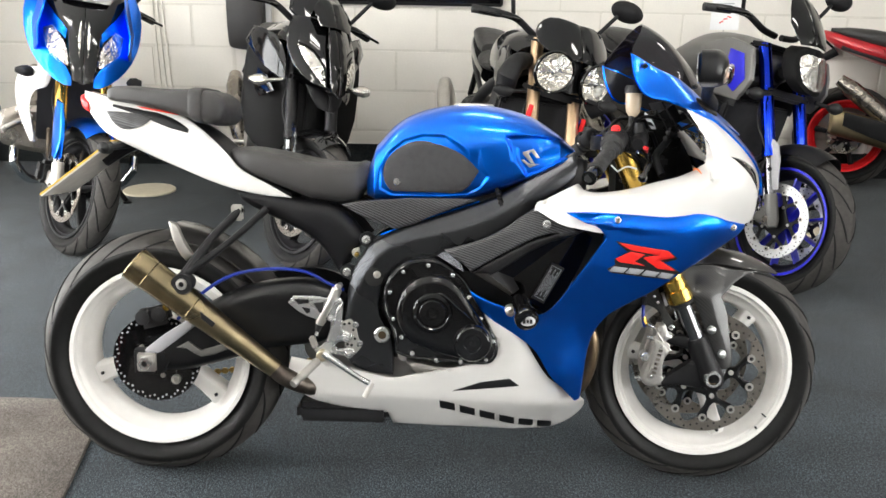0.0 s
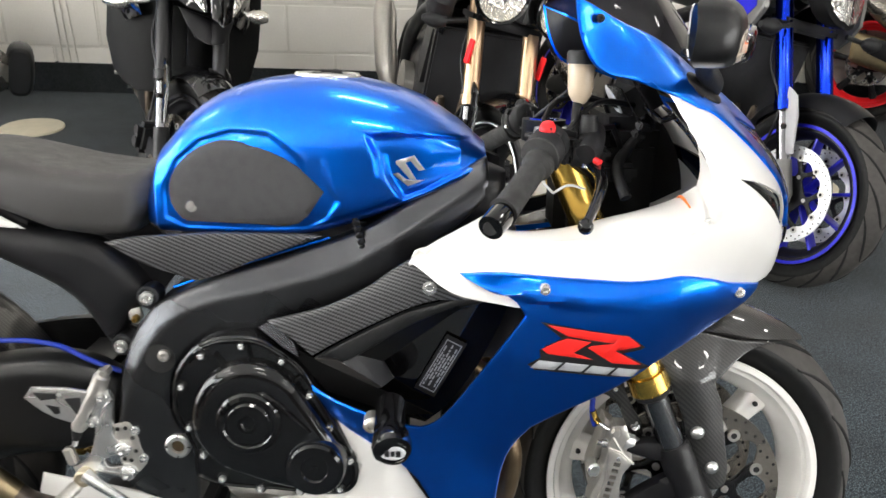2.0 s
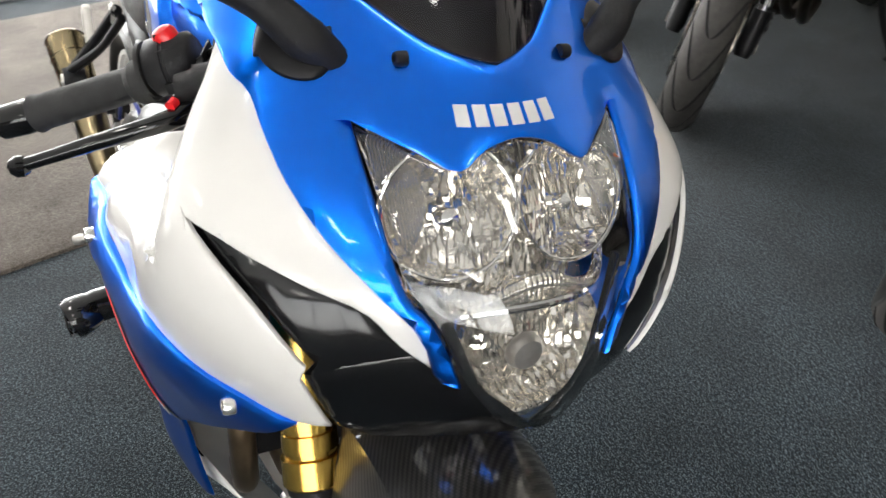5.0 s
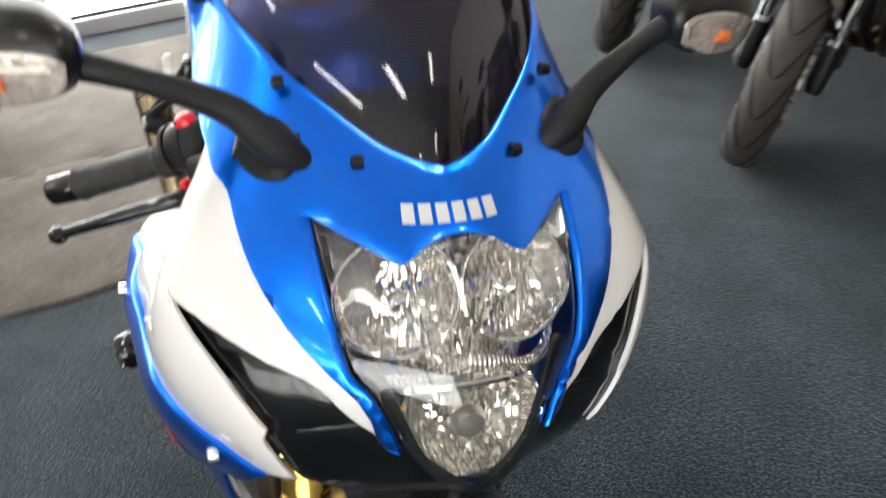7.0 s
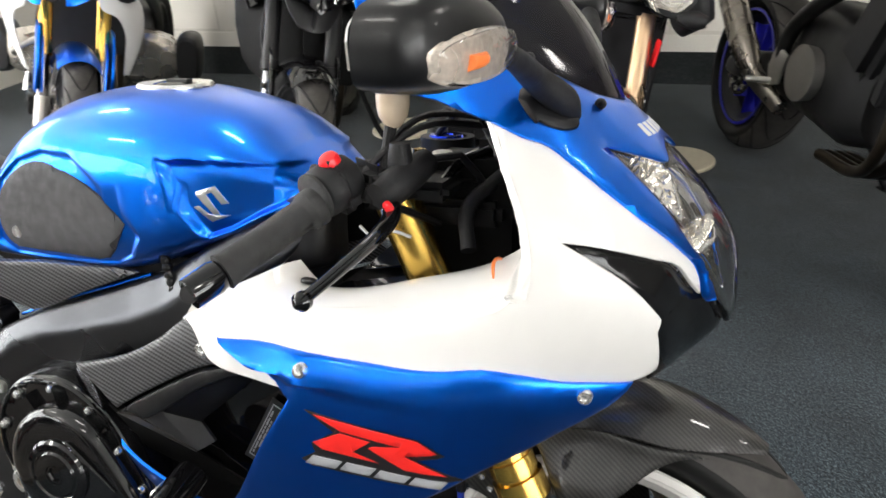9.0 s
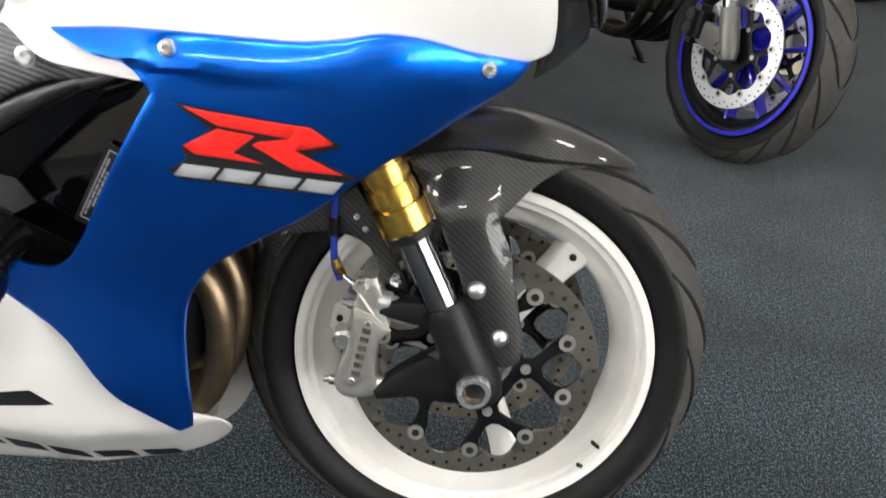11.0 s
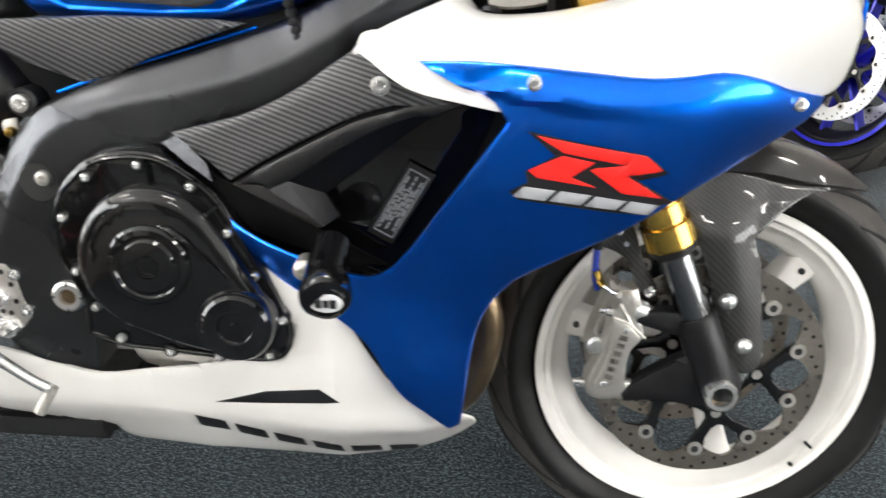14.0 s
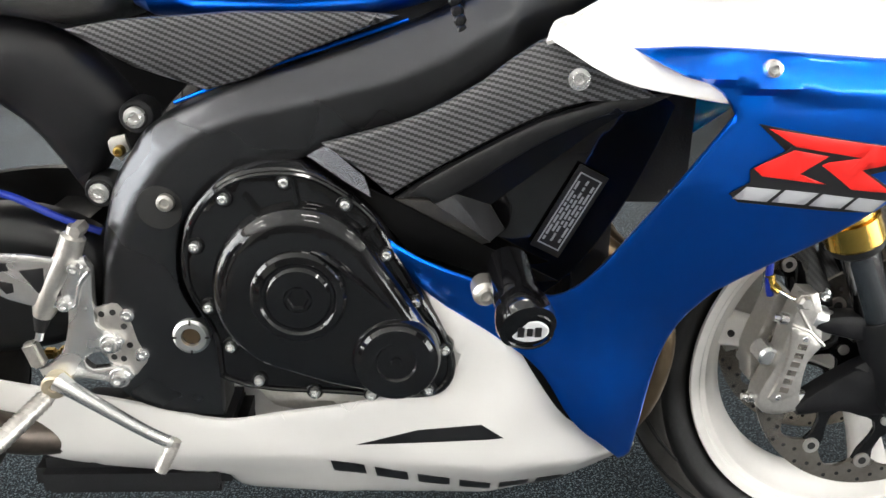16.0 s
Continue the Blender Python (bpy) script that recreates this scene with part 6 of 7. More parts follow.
def guard_rows(a0, a1, r, hw, n=26):
    """Rows of the mudguard from its rounded front lip, over the tyre, to its rear edge."""
    rows = []
    for a in np.linspace(a0, a1, n):
        w = hw * min(1.0, .16 + .84 * math.sin(min(1, (a - a0) / 26) * math.pi / 2))
        rows.append([(FX + (r - .034 * abs(q) ** 2.3 * w / hw) * math.cos(radians(a)), q * w, FZ + (r - .034 * abs(q) ** 2.3 * w / hw) * math.sin(radians(a))) for q in np.linspace(-1, 1, 19)])
    return rows


part("front_mudguard", shell(guard_rows(53, 150, .311, .0765), .003), CARBON, bike, "glossy woven carbon front mudguard", 60)

# header pipes behind the front wheel
for y in (-.12, -.045, .045, .12):
    part("header_pipe", tube([(1.02, y, .47), (1.075, y * 1.02, .42), (1.085, y, .35), (1.05, y * .9, .26), (.98, y * .8, .235)], .018, 16), HEADER, bike, "browned header pipe")

# cockpit
part("top_yoke", join(box((1.165, 0, .862), (.09, .24, .022), .008), box((1.20, 0, .83), (.12, .16, .03), .008)), BLACK, bike)
for s in (-1, 1):
    k = (lambda q: q) if s < 0 else flipped
    part("inner_liner", k(sheet([(46.5, .945), (45, .90), (45, .84), (46.5, .798), (54, .762), (70, .748), (93, .740), (98, .69), (70, .69), (45, .71), (32, .76), (36, .90)], skin(-.018), .003, .001, .014, .0045, 2)), BLACK, bike, "black inner panel of the fairing")
    part("inner_shelf", k(facet([(1.04, -.138, .722), (1.13, -.139, .724), (1.22, -.160, .752), (1.29, -.178, .778), (1.30, -.03, .765), (1.20, -.03, .735), (1.04, -.03, .715)], .004)), GLOSSBLACK, bike)
dash = part("dash", moved(box((0, 0, 0), (.045, .17, .085), .022), pose(1.262, 0, .940, 0, -32, 0)), BLACK, bike, "black instrument cluster")
part("dash_face", moved(box((-.0235, -.02, .002), (.002, .115, .060), .0005), pose(1.262, 0, .940, 0, -32, 0)), GLOSSBLACK, dash)
part("dash_dial", moved(lathe([(0, -.002), (.026, -.002), (.029, 0), (.029, .004)], 32, axis="x"), pose(1.262, 0, .940, 0, -32, 0) @ pose(-.024, .050, 0)), GREYD, dash)
for y in (-.075, .075):
    part("dash_stay", tube([(1.262, y, .93), (1.285, y * 1.15, .91), (1.315, y * 1.3, .925)], .005, 10), GLOSSBLACK, bike, "black fairing stay")
part("wire_loom", tube([(1.285, -.03, .90), (1.25, -.055, .868), (1.225, -.09, .84), (1.235, -.12, .80)], .009, 12), MATTE, bike)
part("wire_loom", tube([(1.28, .02, .91), (1.24, -.02, .90), (1.205, -.06, .885), (1.19, -.09, .86)], .006, 10), GLOSSBLACK, bike)
for y, z in ((-.05, .885), (-.075, .90), (-.035, .915)):
    part("connector", box((1.262, y, z), (.022, .016, .012), .003, pose(0, 0, 0, 20, 15, 30)), SILVERD if z > .91 else MATTE, bike)
# added black boxes that keep the cockpit dark and hide what lies behind
part("dash_filler", box((1.250, .055, .872), (.10, .21, .075), .02), DULLBLACK, bike, "black filler box that closes the view under the instruments")
part("fork_gap_filler", box((1.215, 0, .80), (.15, .13, .17), .02), DULLBLACK, bike, "black filler box that hides the far fork")
part("ignition", lathe([(0, .012), (.016, .012), (.018, 0), (.018, -.02)], 20, (1.125, 0, .875), "z"), CASTALU, bike)
part("radiator_duct", box((1.06, 0, .62), (.10, .20, .18), .02), MATTE, bike)
def bar_frame(c):
    """A pose whose x runs out along the right-hand bar."""
    x = Vector((-.436, -.836, -.328)).normalized()
    z = (Vector((.15, 0, 1)) - x * Vector((.15, 0, 1)).dot(x)).normalized()
    m = Matrix((x, z.cross(x), z)).transposed().to_4x4()
    m.translation = c
    return m


for s in (-1, 1):
    k = (lambda q: q) if s < 0 else flipped
    bar = part("clip_on_bar", k(tube([(1.135, -.12, .868), (1.118, -.16, .872), (1.09, -.225, .85), (1.033, -.323, .808)], .0115, 16)), BLACK, bike)
    part("fork_cap", k(lathe([(0, .010), (.008, .010), (.010, .014), (.022, .014), (.025, .010), (.026, -.01)], 24, (1.134, -.103, .878), "z")), BLUEAN, bar, "blue anodised fork cap")
    part("fork_clamp", k(lathe([(.026, -.018), (.037, -.018), (.037, .018), (.026, .018)], 24, (1.136, -.103, .872), "z", True)), BLACK, bar)
    part("grip", k(tube([(1.096, -.205, .862), (1.09, -.216, .857), (1.086, -.222, .854), (1.045, -.300, .817), (1.041, -.306, .814)], [.0215, .0215, .0170, .0175, .0195], 24, 1)), GRIPM, bar, "black ribbed rubber grip")
    part("bar_end", k(tube([(1.041, -.308, .813), (1.037, -.315, .810), (1.024, -.338, .800)], [.0150, .0172, .0165], 20, 1)), GLOSSBLACK, bar, "black anodised bar end")
    part("bar_end_bore", k(lathe([(0, -.001), (.009, -.001), (.009, .003)], 12, (1.0235, -.339, .7995))), HOLE, bar)
    B = bar_frame((1.106, -.186, .879))
    along = lambda *q: [tuple(B @ Vector((x, 0, 0))) for x in q]
    sw = part("switch_box", k(join(tube(along(-.026, -.022, -.002, -.001, .001, .002, .018, .022), [.021, .0262, .0275, .0262, .0262, .0278, .0272, .0225], 28, 1), moved(box((-.002, 0, .020), (.036, .036, .026), .012), B), moved(box((-.003, .012, -.012), (.038, .036, .034), .012), B))), MATTE, bar, "rounded black switch housing", 50)
    part("flange", k(tube(along(.022, .023, .027, .028), [.022, .0265, .0265, .022], 28, 1)), GRIPM, bar)
    part("kill_switch", k(moved(lathe([(0, .013), (.006, .0125), (.0105, .010), (.013, .005), (.0135, -.004), (.0135, -.010)], 24, axis="z"), B @ pose(-.004, -.002, .0265, 0, 12, 0) @ Matrix.Diagonal((.92, .82, .75, 1)))), RED if s < 0 else BLACK, sw, "red engine stop switch" if s < 0 else "")
    part("starter_button", k(moved(lathe([(0, -.004), (.005, -.004), (.006, 0), (.006, .006)], 16), B @ pose(0, -.027, .012))), BLACK, sw)
    part("housing_screw", k(moved(bolt((0, 0, 0), .004, .003), B @ pose(.011, -.0255, -.012))), ALU, sw)
    part("lever_perch", k(moved(join(box((-.040, .012, -.004), (.020, .052, .034), .010), box((-.036, .040, -.008), (.034, .030, .026), .008)), B)), MATTE, bar)
    lev = part("brake_lever" if s < 0 else "clutch_lever", k(tube([(1.166, -.172, .862), (1.176, -.200, .852), (1.175, -.235, .842), (1.165, -.272, .829), (1.151, -.306, .814), (1.143, -.324, .806)], [.0100, .0095, .0085, .0072, .0062, .0062], 14)), GLOSSBLACK, bar, "black folding lever", 40)
    part("lever_ball", k(moved(lathe([(0, -.0105), (.006, -.0085), (.0098, -.003), (.0098, .003), (.006, .0085), (0, .0105)], 18), pose(1.1405, -.330, .803))), GLOSSBLACK, lev)
    part("lever_adjuster", k(tube([(1.171, -.198, .866), (1.177, -.204, .863)], .0048, 12, 1)), RED, lev, "red lever adjuster")
    part("lever_pivot", k(lathe([(0, .006), (.004, .006), (.005, .010), (.0085, .009), (.0095, .003), (.0095, -.02)], 16, (1.166, -.178, .872), "z")), ALU, lev)
part("fluid_cup", join(lathe([(.007, -.032), (.011, -.028), (.016, -.020), (.0180, -.010), (.0190, .018), (.0190, .024)], 28, (1.155, -.135, .968), "z")), CREAMP, bike, "translucent brake fluid cup with black lid")
part("fluid_cup_lid", lathe([(0, .018), (.019, .018), (.0215, .014), (.0215, 0)], 24, (1.155, -.135, .991), "z"), BLACK, bike)
part("cup_stem", tube([(1.155, -.135, .95), (1.150, -.14, .92), (1.15, -.15, .89)], [.008, .006, .007], 10), MATTE, bike)
part("brake_master_cylinder", join(tube([(1.158, -.192, .872), (1.164, -.178, .876), (1.166, -.174, .877), (1.176, -.140, .888), (1.184, -.112, .896)], [.014, .016, .0195, .0185, .015], 20, 1), lathe([(.012, -.02), (.014, .006), (.011, .026)], 18, (1.168, -.150, .896), "z"), box((1.150, -.170, .872), (.034, .034, .036), .010)), MATTE, bike, "dark cast brake master cylinder", 40)
part("banjo_bolt", lathe([(0, .008), (.008, .008), (.008, -.008)], 6, (1.176, -.112, .902), "z"), GOLD, bike)
part("brake_hose", tube([(1.176, -.112, .897), (1.215, -.085, .90), (1.235, -.060, .86), (1.225, -.05, .78)], .0045, 8), BLACK, bike)
part("throttle_cable", tube([(1.120, -.175, .868), (1.165, -.135, .845), (1.19, -.09, .82), (1.15, -.05, .78)], .0045, 8), BLACK, bike)
part("yoke_nut", lathe([(0, .010), (.012, .010), (.016, .006), (.017, -.004)], 6, (1.165, 0, .878), "z"), CASTALU, bike)
for run in ([(1.10, -.10, .86), (1.14, -.02, .93), (1.22, .02, .93), (1.25, .06, .87)], [(1.12, -.17, .88), (1.18, -.12, .935), (1.25, -.06, .93), (1.27, -.04, .88)], [(1.10, .12, .87), (1.17, .07, .94), (1.25, .03, .92)]):
    part("cable", tube(run, .0045, 8), BLACK, bike)
part("cable_tie", tube([(1.11, -0.133, 0.822), (1.126, -0.133, 0.807), (1.148, -0.133, 0.819), (1.172, -0.133, 0.814)], .0019, 8), SILVERD, bike, "pale wire looped before the fork")


# mirrors with turn signals
def mirror_face(off, dome=.018, out=0.0, rise=0.0):
    return lambda u, v, d: np.column_stack([1.294 - .393 * (u - .256) + off - .10 * np.clip(v - 1.04, 0, 1) - d + dome * (1 - np.clip(((u - .325) / .078) ** 2 + ((v - 1.026) / .050) ** 2, 0, 1)), -u - out, v + rise])


MIRROR_RIM = [(.378, 1.040), (.365, 1.055), (.298, 1.065), (.269, 1.058), (.256, 1.046), (.253, 1.028), (.260, 1.006), (.281, .994), (.312, .988), (.352, .989), (.373, .997), (.380, 1.014)]
SIGNAL_RIM = [(.367, 1.020), (.352, 1.029), (.277, 1.036), (.264, 1.029), (.267, 1.010), (.283, 1.000), (.336, .994), (.360, 1.001)]
for s in (-1, 1):
    k = (lambda q: q) if s < 0 else flipped
    o, r = (.022, .010) if s < 0 else (-.004, .026)
    mir = part("mirror", k(sheet(MIRROR_RIM, mirror_face(.022, .018, o, r), .044, .015, .007, 1, 5)), SATIN, bike, "black mirror with a clear turn signal", 50)
    part("mirror_glass", k(sheet([(.371, 1.038), (.360, 1.048), (.300, 1.058), (.272, 1.051), (.262, 1.038), (.262, 1.015), (.275, 1.003), (.312, .996), (.348, .997), (.371, 1.008)], lambda u, v, d: mirror_face(-.0235, 0, o, r)(u, v, -d), .002, 0, .02, 1, 3)), MIRROR, mir)
    part("signal_body", k(sheet(SIGNAL_RIM, mirror_face(.0235, .018, o, r), .006, .003, .008, 1, 4)), SIGNALM, mir, "pale reflector of the turn signal")
    part("signal_bulb", k(sheet([(.328, 1.017), (.310, 1.019), (.308, 1.008), (.327, 1.005)], mirror_face(.030, .018, o, r), .008, .005, .006, 1, 3)), ORANGE, mir, "amber bulb")
    li = part("signal_lens", k(sheet(SIGNAL_RIM, mirror_face(.033, .018, o, r), .003, .007, .006, 1, 6)), LENS, mir, "clear turn signal lens")
    li.visible_shadow = False
    part("mirror_arm", k(tube([(1.340, -.105, .945), (1.338, -.135, .968), (1.318, -.165, .992), (1.308, -.220 - o * .6, 1.012 + r * .7), (1.292, -.268 - o, 1.022 + r)], [.012, .017, .014, .0105, .013], 16)), MATTE, mir)
    part("mirror_foot", k(sheet([(32 + 7.0 * math.cos(q * math.pi / 6) - 1.5 * math.sin(q * math.pi / 6), .963 + .020 * math.sin(q * math.pi / 6) + .010 * math.cos(q * math.pi / 6)) for q in range(12)], skin(0.013), 0.012, 0.012, 0.007, 0.0052, 3)), BLACK, mir)
part("side_stand", tube([(.56, .12, .28), (.54, .20, .13), (.53, .245, .045)], [.012, .011, .012], 12), BLACK, bike)


# ---- the row of other motorcycles ----
def steer_matrix(deg):
    """Turns what is fixed to the forks about the raked steering axis."""
    p = Vector((-.03, 0, .30))
    return Matrix.Translation(p) @ Matrix.Rotation(radians(deg), 4, Vector((-.407, 0, .914))) @ Matrix.Translation(-p)


def face(x0, bow, slope, zc):
    """A front-facing surface over (y, z): bows back at the sides and slopes back upwards."""
    return lambda u, v, d: np.column_stack([x0 - bow * u * u * 6 - slope * (v - zc) - 1.2 * np.clip(v - zc, 0, 1) ** 2 - d, u, v])


def sym(name, poly, f, thick, material, parent, label="", S=Matrix(), step=.025, edge=.004):
    g = sheet(poly, f, thick, edge, step, 1, 2)
    part(name, moved(g, S), material, parent, label)
    part(name, moved(flipped(g), S), material, parent, label)


def mirror_pod(x, y, z):
    """A rounded mirror housing, domed in front and flat behind."""
    g = lathe([(0, .030), (.030, .027), (.055, .016), (.068, 0), (.069, -.010), (.060, -.014), (0, -.012)], 26, axis="x")
    return moved(g, Matrix.Translation((x, y, z)) @ Matrix.Diagonal((1, 1.28, .66, 1)))


def other_bike(name, label, place, heading, steer, lean, tank_mat, fork_mat, fork_low, fork_r, rim_mat, spoke_mat, spokes, guard_mat, stripe=None, disc_mat=STEEL, seat_z=.83, tail_mat=BLACK, cowl=None, bars=1.02, exhaust_mat=STEEL, upside_down=True, exh_side=-1, frame_mat=DARKGREY, screen_card=False):
    b = thing(name, label, "motorcycle", pose(place[0], place[1], 0, 0, 0, heading) @ pose(0, 0, 0, -lean, 0, 0), "motorcycles in the showroom row")
    S = steer_matrix(steer)
    fw = wheel(b, "front_wheel", (0, 0, .30), .300, .122, .2225, .096, rim_mat, spokes, .012 if spokes > 8 else .026, radians(20), 0, "", "black road tyre", .155, disc_mat, BLACK, (-.066, .066), stripe, S, True, spoke_mat, .74 if spokes > 8 else .81, .004 if spokes > 8 else .011)
    wheel(b, "rear_wheel", (-1.42, 0, .315), .315, .180, .2225, .145, rim_mat, spokes, .014 if spokes > 8 else .034, radians(50), 0, "", "wide black rear tyre", .11, STEEL, BLACK, (-.085,), stripe, None, True, spoke_mat)

    def fk(z, y):
        return (.012 - (z - .30) * .445, y, z)

    for s in (-1, 1):
        y = s * .105
        zj = .545 if upside_down else .62
        leg = part("fork_leg", moved(tube([fk(.99, y), fk(zj + .03, y), fk(zj + .028, y), fk(zj, y)], [fork_r, fork_r, fork_r + .003, fork_r + .003], 22, 1), S), fork_mat, b)
        part("fork_slider", moved(tube([fk(zj + .005, y), fk(.38, y)], .0215, 20, 1), S), FORKSTEEL, leg)
        part("fork_bottom", moved(join(tube([fk(.40, y), fk(.30, y), fk(.275, y)], [.026, .029, .02], 18, 1), plate([(.0, .345), (-.11, .35), (-.12, .29), (0, .27)], s * .112, .02, .005, .03)), S), fork_low, leg)
        part("axle_nut", moved(lathe([(.006, -.018), (.014, -.018), (.016, 0)], 14, (0.0, -.118, .30)) if s < 0 else flipped(lathe([(.006, -.018), (.014, -.018), (.016, 0)], 14, (0.0, -.118, .30))), S), STEEL, leg)
        part("front_caliper", moved(join(box((-.125, s * .105, .335), (.055, .075, .105), .016), lathe([(0, -.003), (.016, -.003), (.016, .003)], 18, (-.125, s * .105 + s * .039, .36)), lathe([(0, -.003), (.016, -.003), (.016, .003)], 18, (-.125, s * .105 + s * .039, .32))), S), DARKGREY, b)
        part("guard_stay", moved(plate([(-.10, .62), (-.06, .60), (-.015, .48), (.0, .43), (-.02, .42), (-.05, .44), (-.11, .56)], s * .118, .008, .003, .03, 2), S), guard_mat if guard_mat != BLACK else FRAMEGREY, b)
        for z in (.50, .55):
            part("stay_bolt", moved(lathe([(0, -.004), (.009, -.003), (.009, .004)], 12, (-.062 - (z - .5) * .5, s * .124, z)), S), BLACK, b)
        part("brake_hose", moved(tube([(-.12, s * .11, .40), (-.10, s * .125, .55), (-.19, s * .13, .68), (-.24, s * .09, .84)], .005, 8), S), BLACK, b)
        # bars, grips, levers, mirrors
        part("handlebar", moved(tube([(-.33, s * .02, bars), (-.33, s * .10, bars + .01), (-.36, s * .20, bars + .055), (-.43, s * .37, bars + .04)], .014, 14), S), BLACK, b)
        part("grip", moved(tube([(-.388, s * .26, bars + .055), (-.43, s * .372, bars + .04)], .0175, 16, 1), S), GRIPM, b)
        part("lever", moved(tube([(-.33, s * .20, bars + .05), (-.315, s * .25, bars + .048), (-.345, s * .38, bars + .035)], [.010, .007, .006], 10), S), GLOSSBLACK, b)
        part("mirror", moved(join(tube([(-.37, s * .21, bars + .07), (-.34, s * .28, bars + .20)], .009, 8, 1), mirror_pod(-.35, s * .335, bars + .23)), S), MATTE, b)
        part("indicator", join(tube([(-.15, s * .13, .80), (-.13, s * .20, .79)], [.009, .008], 10, 1), lathe([(.010, -.045), (.022, -.02), (.026, .005), (.016, .03)], 16, (-.125, s * .225, .79))), REFLECT if cowl == "mask" else MATTE, b, "clear turn signal" if cowl == "mask" else "black turn signal")
    part("lower_yoke", moved(box((-.22, 0, .80), (.09, .27, .04), .012), S), BLACK, b)
    part("upper_yoke", moved(box((-.31, 0, .985), (.09, .27, .03), .01), S), BLACK, b)
    rows = []
    for a in np.linspace(66, 150, 14):
        rows.append([((.325 - .05 * abs(q) ** 2.4) * math.cos(radians(a)), q * .075 * (1 if 55 < a < 140 else .75), .30 + (.325 - .05 * abs(q) ** 2.4) * math.sin(radians(a))) for q in np.linspace(-1, 1, 11)])
    part("front_mudguard", moved(shell(rows, .003), S), guard_mat, b, "", 60)
    # body
    part("fuel_tank", hull([(-.90, .80, .86, .11, 2.4), (-.82, .78, .96, .15, 2.5), (-.65, .78, 1.03, .18, 2.4), (-.48, .80, 1.03, .19, 2.4), (-.34, .84, .98, .15, 2.3)], 32, 5), tank_mat, b, "", 40)
    for s in (-1, 1):
        part("side_shroud", (flipped if s > 0 else (lambda q: q))(sheet([(-.55, .93), (-.36, .96), (-.26, .86), (-.30, .72), (-.42, .74), (-.52, .82)], lambda u, v, d: np.column_stack([u, -(.185 - .3 * np.clip(u + .35, 0, 1) - d), v]), .008, .006, .03, 1, 2)), tail_mat, b)
    part("rider_seat", hull([(-1.20, seat_z + .02, seat_z + .05, .08, 2.4), (-1.10, seat_z - .04, seat_z + .04, .14, 2.6), (-.98, seat_z - .05, seat_z, .14, 2.8), (-.85, seat_z - .04, seat_z + .02, .11, 2.6)], 26, 4), SEATM, b)
    part("pillion_seat", hull([(-1.60, seat_z + .12, seat_z + .14, .05, 2.4), (-1.50, seat_z + .07, seat_z + .145, .10, 2.6), (-1.30, seat_z + .02, seat_z + .13, .12, 2.6), (-1.18, seat_z, seat_z + .08, .11, 2.6)], 26, 4), SEATM, b)
    part("tail_cowl", hull([(-1.66, seat_z + .08, seat_z + .13, .03, 2.4), (-1.55, seat_z + .02, seat_z + .11, .09, 2.6), (-1.30, seat_z - .07, seat_z + .05, .12, 2.8), (-1.05, seat_z - .12, seat_z - .02, .12, 2.8)], 26, 4), tail_mat, b)
    part("tail_lamp", hull([(-1.675, seat_z + .075, seat_z + .11, .03, 2.4), (-1.655, seat_z + .06, seat_z + .12, .05, 2.4)], 16, 2), RED, b)
    part("plate_hanger", tube([(-1.55, 0, seat_z), (-1.68, 0, seat_z - .10), (-1.76, 0, seat_z - .26)], [.03, .02, .016], 10), BLACK, b)
    # engine, radiator, frame, exhaust
    part("crankcase", hull([(-1.02, .34, .62, .10, 3), (-.92, .28, .66, .15, 3.2), (-.62, .26, .62, .16, 3.2), (-.48, .30, .56, .13, 3)], 28, 3), frame_mat, b)
    part("cylinder_head", moved(box((0, 0, 0), (.17, .34, .34), .03), pose(-.52, 0, .66, 0, 22, 0)), DARKGREY, b)
    for s in (-1, 1):
        part("engine_cover", lathe([(0, -s * .02), (.05, -s * .018), (.085, -s * .008), (.09, s * .03)], 28, (-.78, s * .165, .44)), CASTALU if s < 0 else DARKGREY, b)
        part("frame_tube", tube([(-.30, s * .06, .90), (-.50, s * .15, .80), (-.80, s * .17, .66), (-1.0, s * .15, .50), (-1.02, s * .13, .36)], [.028, .028, .026, .026, .022], 14), frame_mat, b)
        part("subframe_tube", tube([(-.95, s * .12, .68), (-1.25, s * .11, .78), (-1.52, s * .08, seat_z + .02)], .014, 12), frame_mat, b)
        part("swing_arm", plate([(-1.0, .46), (-.96, .40), (-1.06, .36), (-1.38, .285), (-1.47, .29), (-1.46, .345), (-1.30, .40)], s * .135, .04, .012, .03), frame_mat, b)
        part("foot_peg", tube([(-1.0, s * .17, .36), (-1.02, s * .25, .355)], [.012, .010], 12, 1), CASTALU, b)
        part("peg_plate", plate([(-1.03, .48), (-.94, .46), (-.96, .36), (-1.02, .34), (-1.06, .40)], s * .165, .01, .003, .03, 2), CASTALU, b)
    part("radiator", moved(box((0, 0, 0), (.045, .36, .30), .008), pose(-.36, 0, .60, 0, 8, 0)), MATTE, b)
    for k in range(4):
        y = -.12 + k * .08
        part("header_pipe", tube([(-.46, y, .60), (-.36, y, .50), (-.38, y * .9, .34), (-.50, y * .6, .22), (-.72, y * .4 - .03, .20)], .019, 12), DARKHEADER, b)
    e = exh_side
    part("silencer", tube([(-.95, e * .13, .28), (-1.10, e * .19, .36), (-1.18, e * .20, .42), (-1.42, e * .21, .60), (-1.50, e * .21, .655)], [.03, .034, .05, .052, .035], 24), exhaust_mat, b)
    part("side_stand", tube([(-.88, .13, .32), (-.86, .22, .14), (-.85, .285, .055)], [.013, .012, .013], 10), BLACK, b)
    part("stand_foot", box((-.85, .29, .05), (.07, .045, .012), .004), BLACK, b)

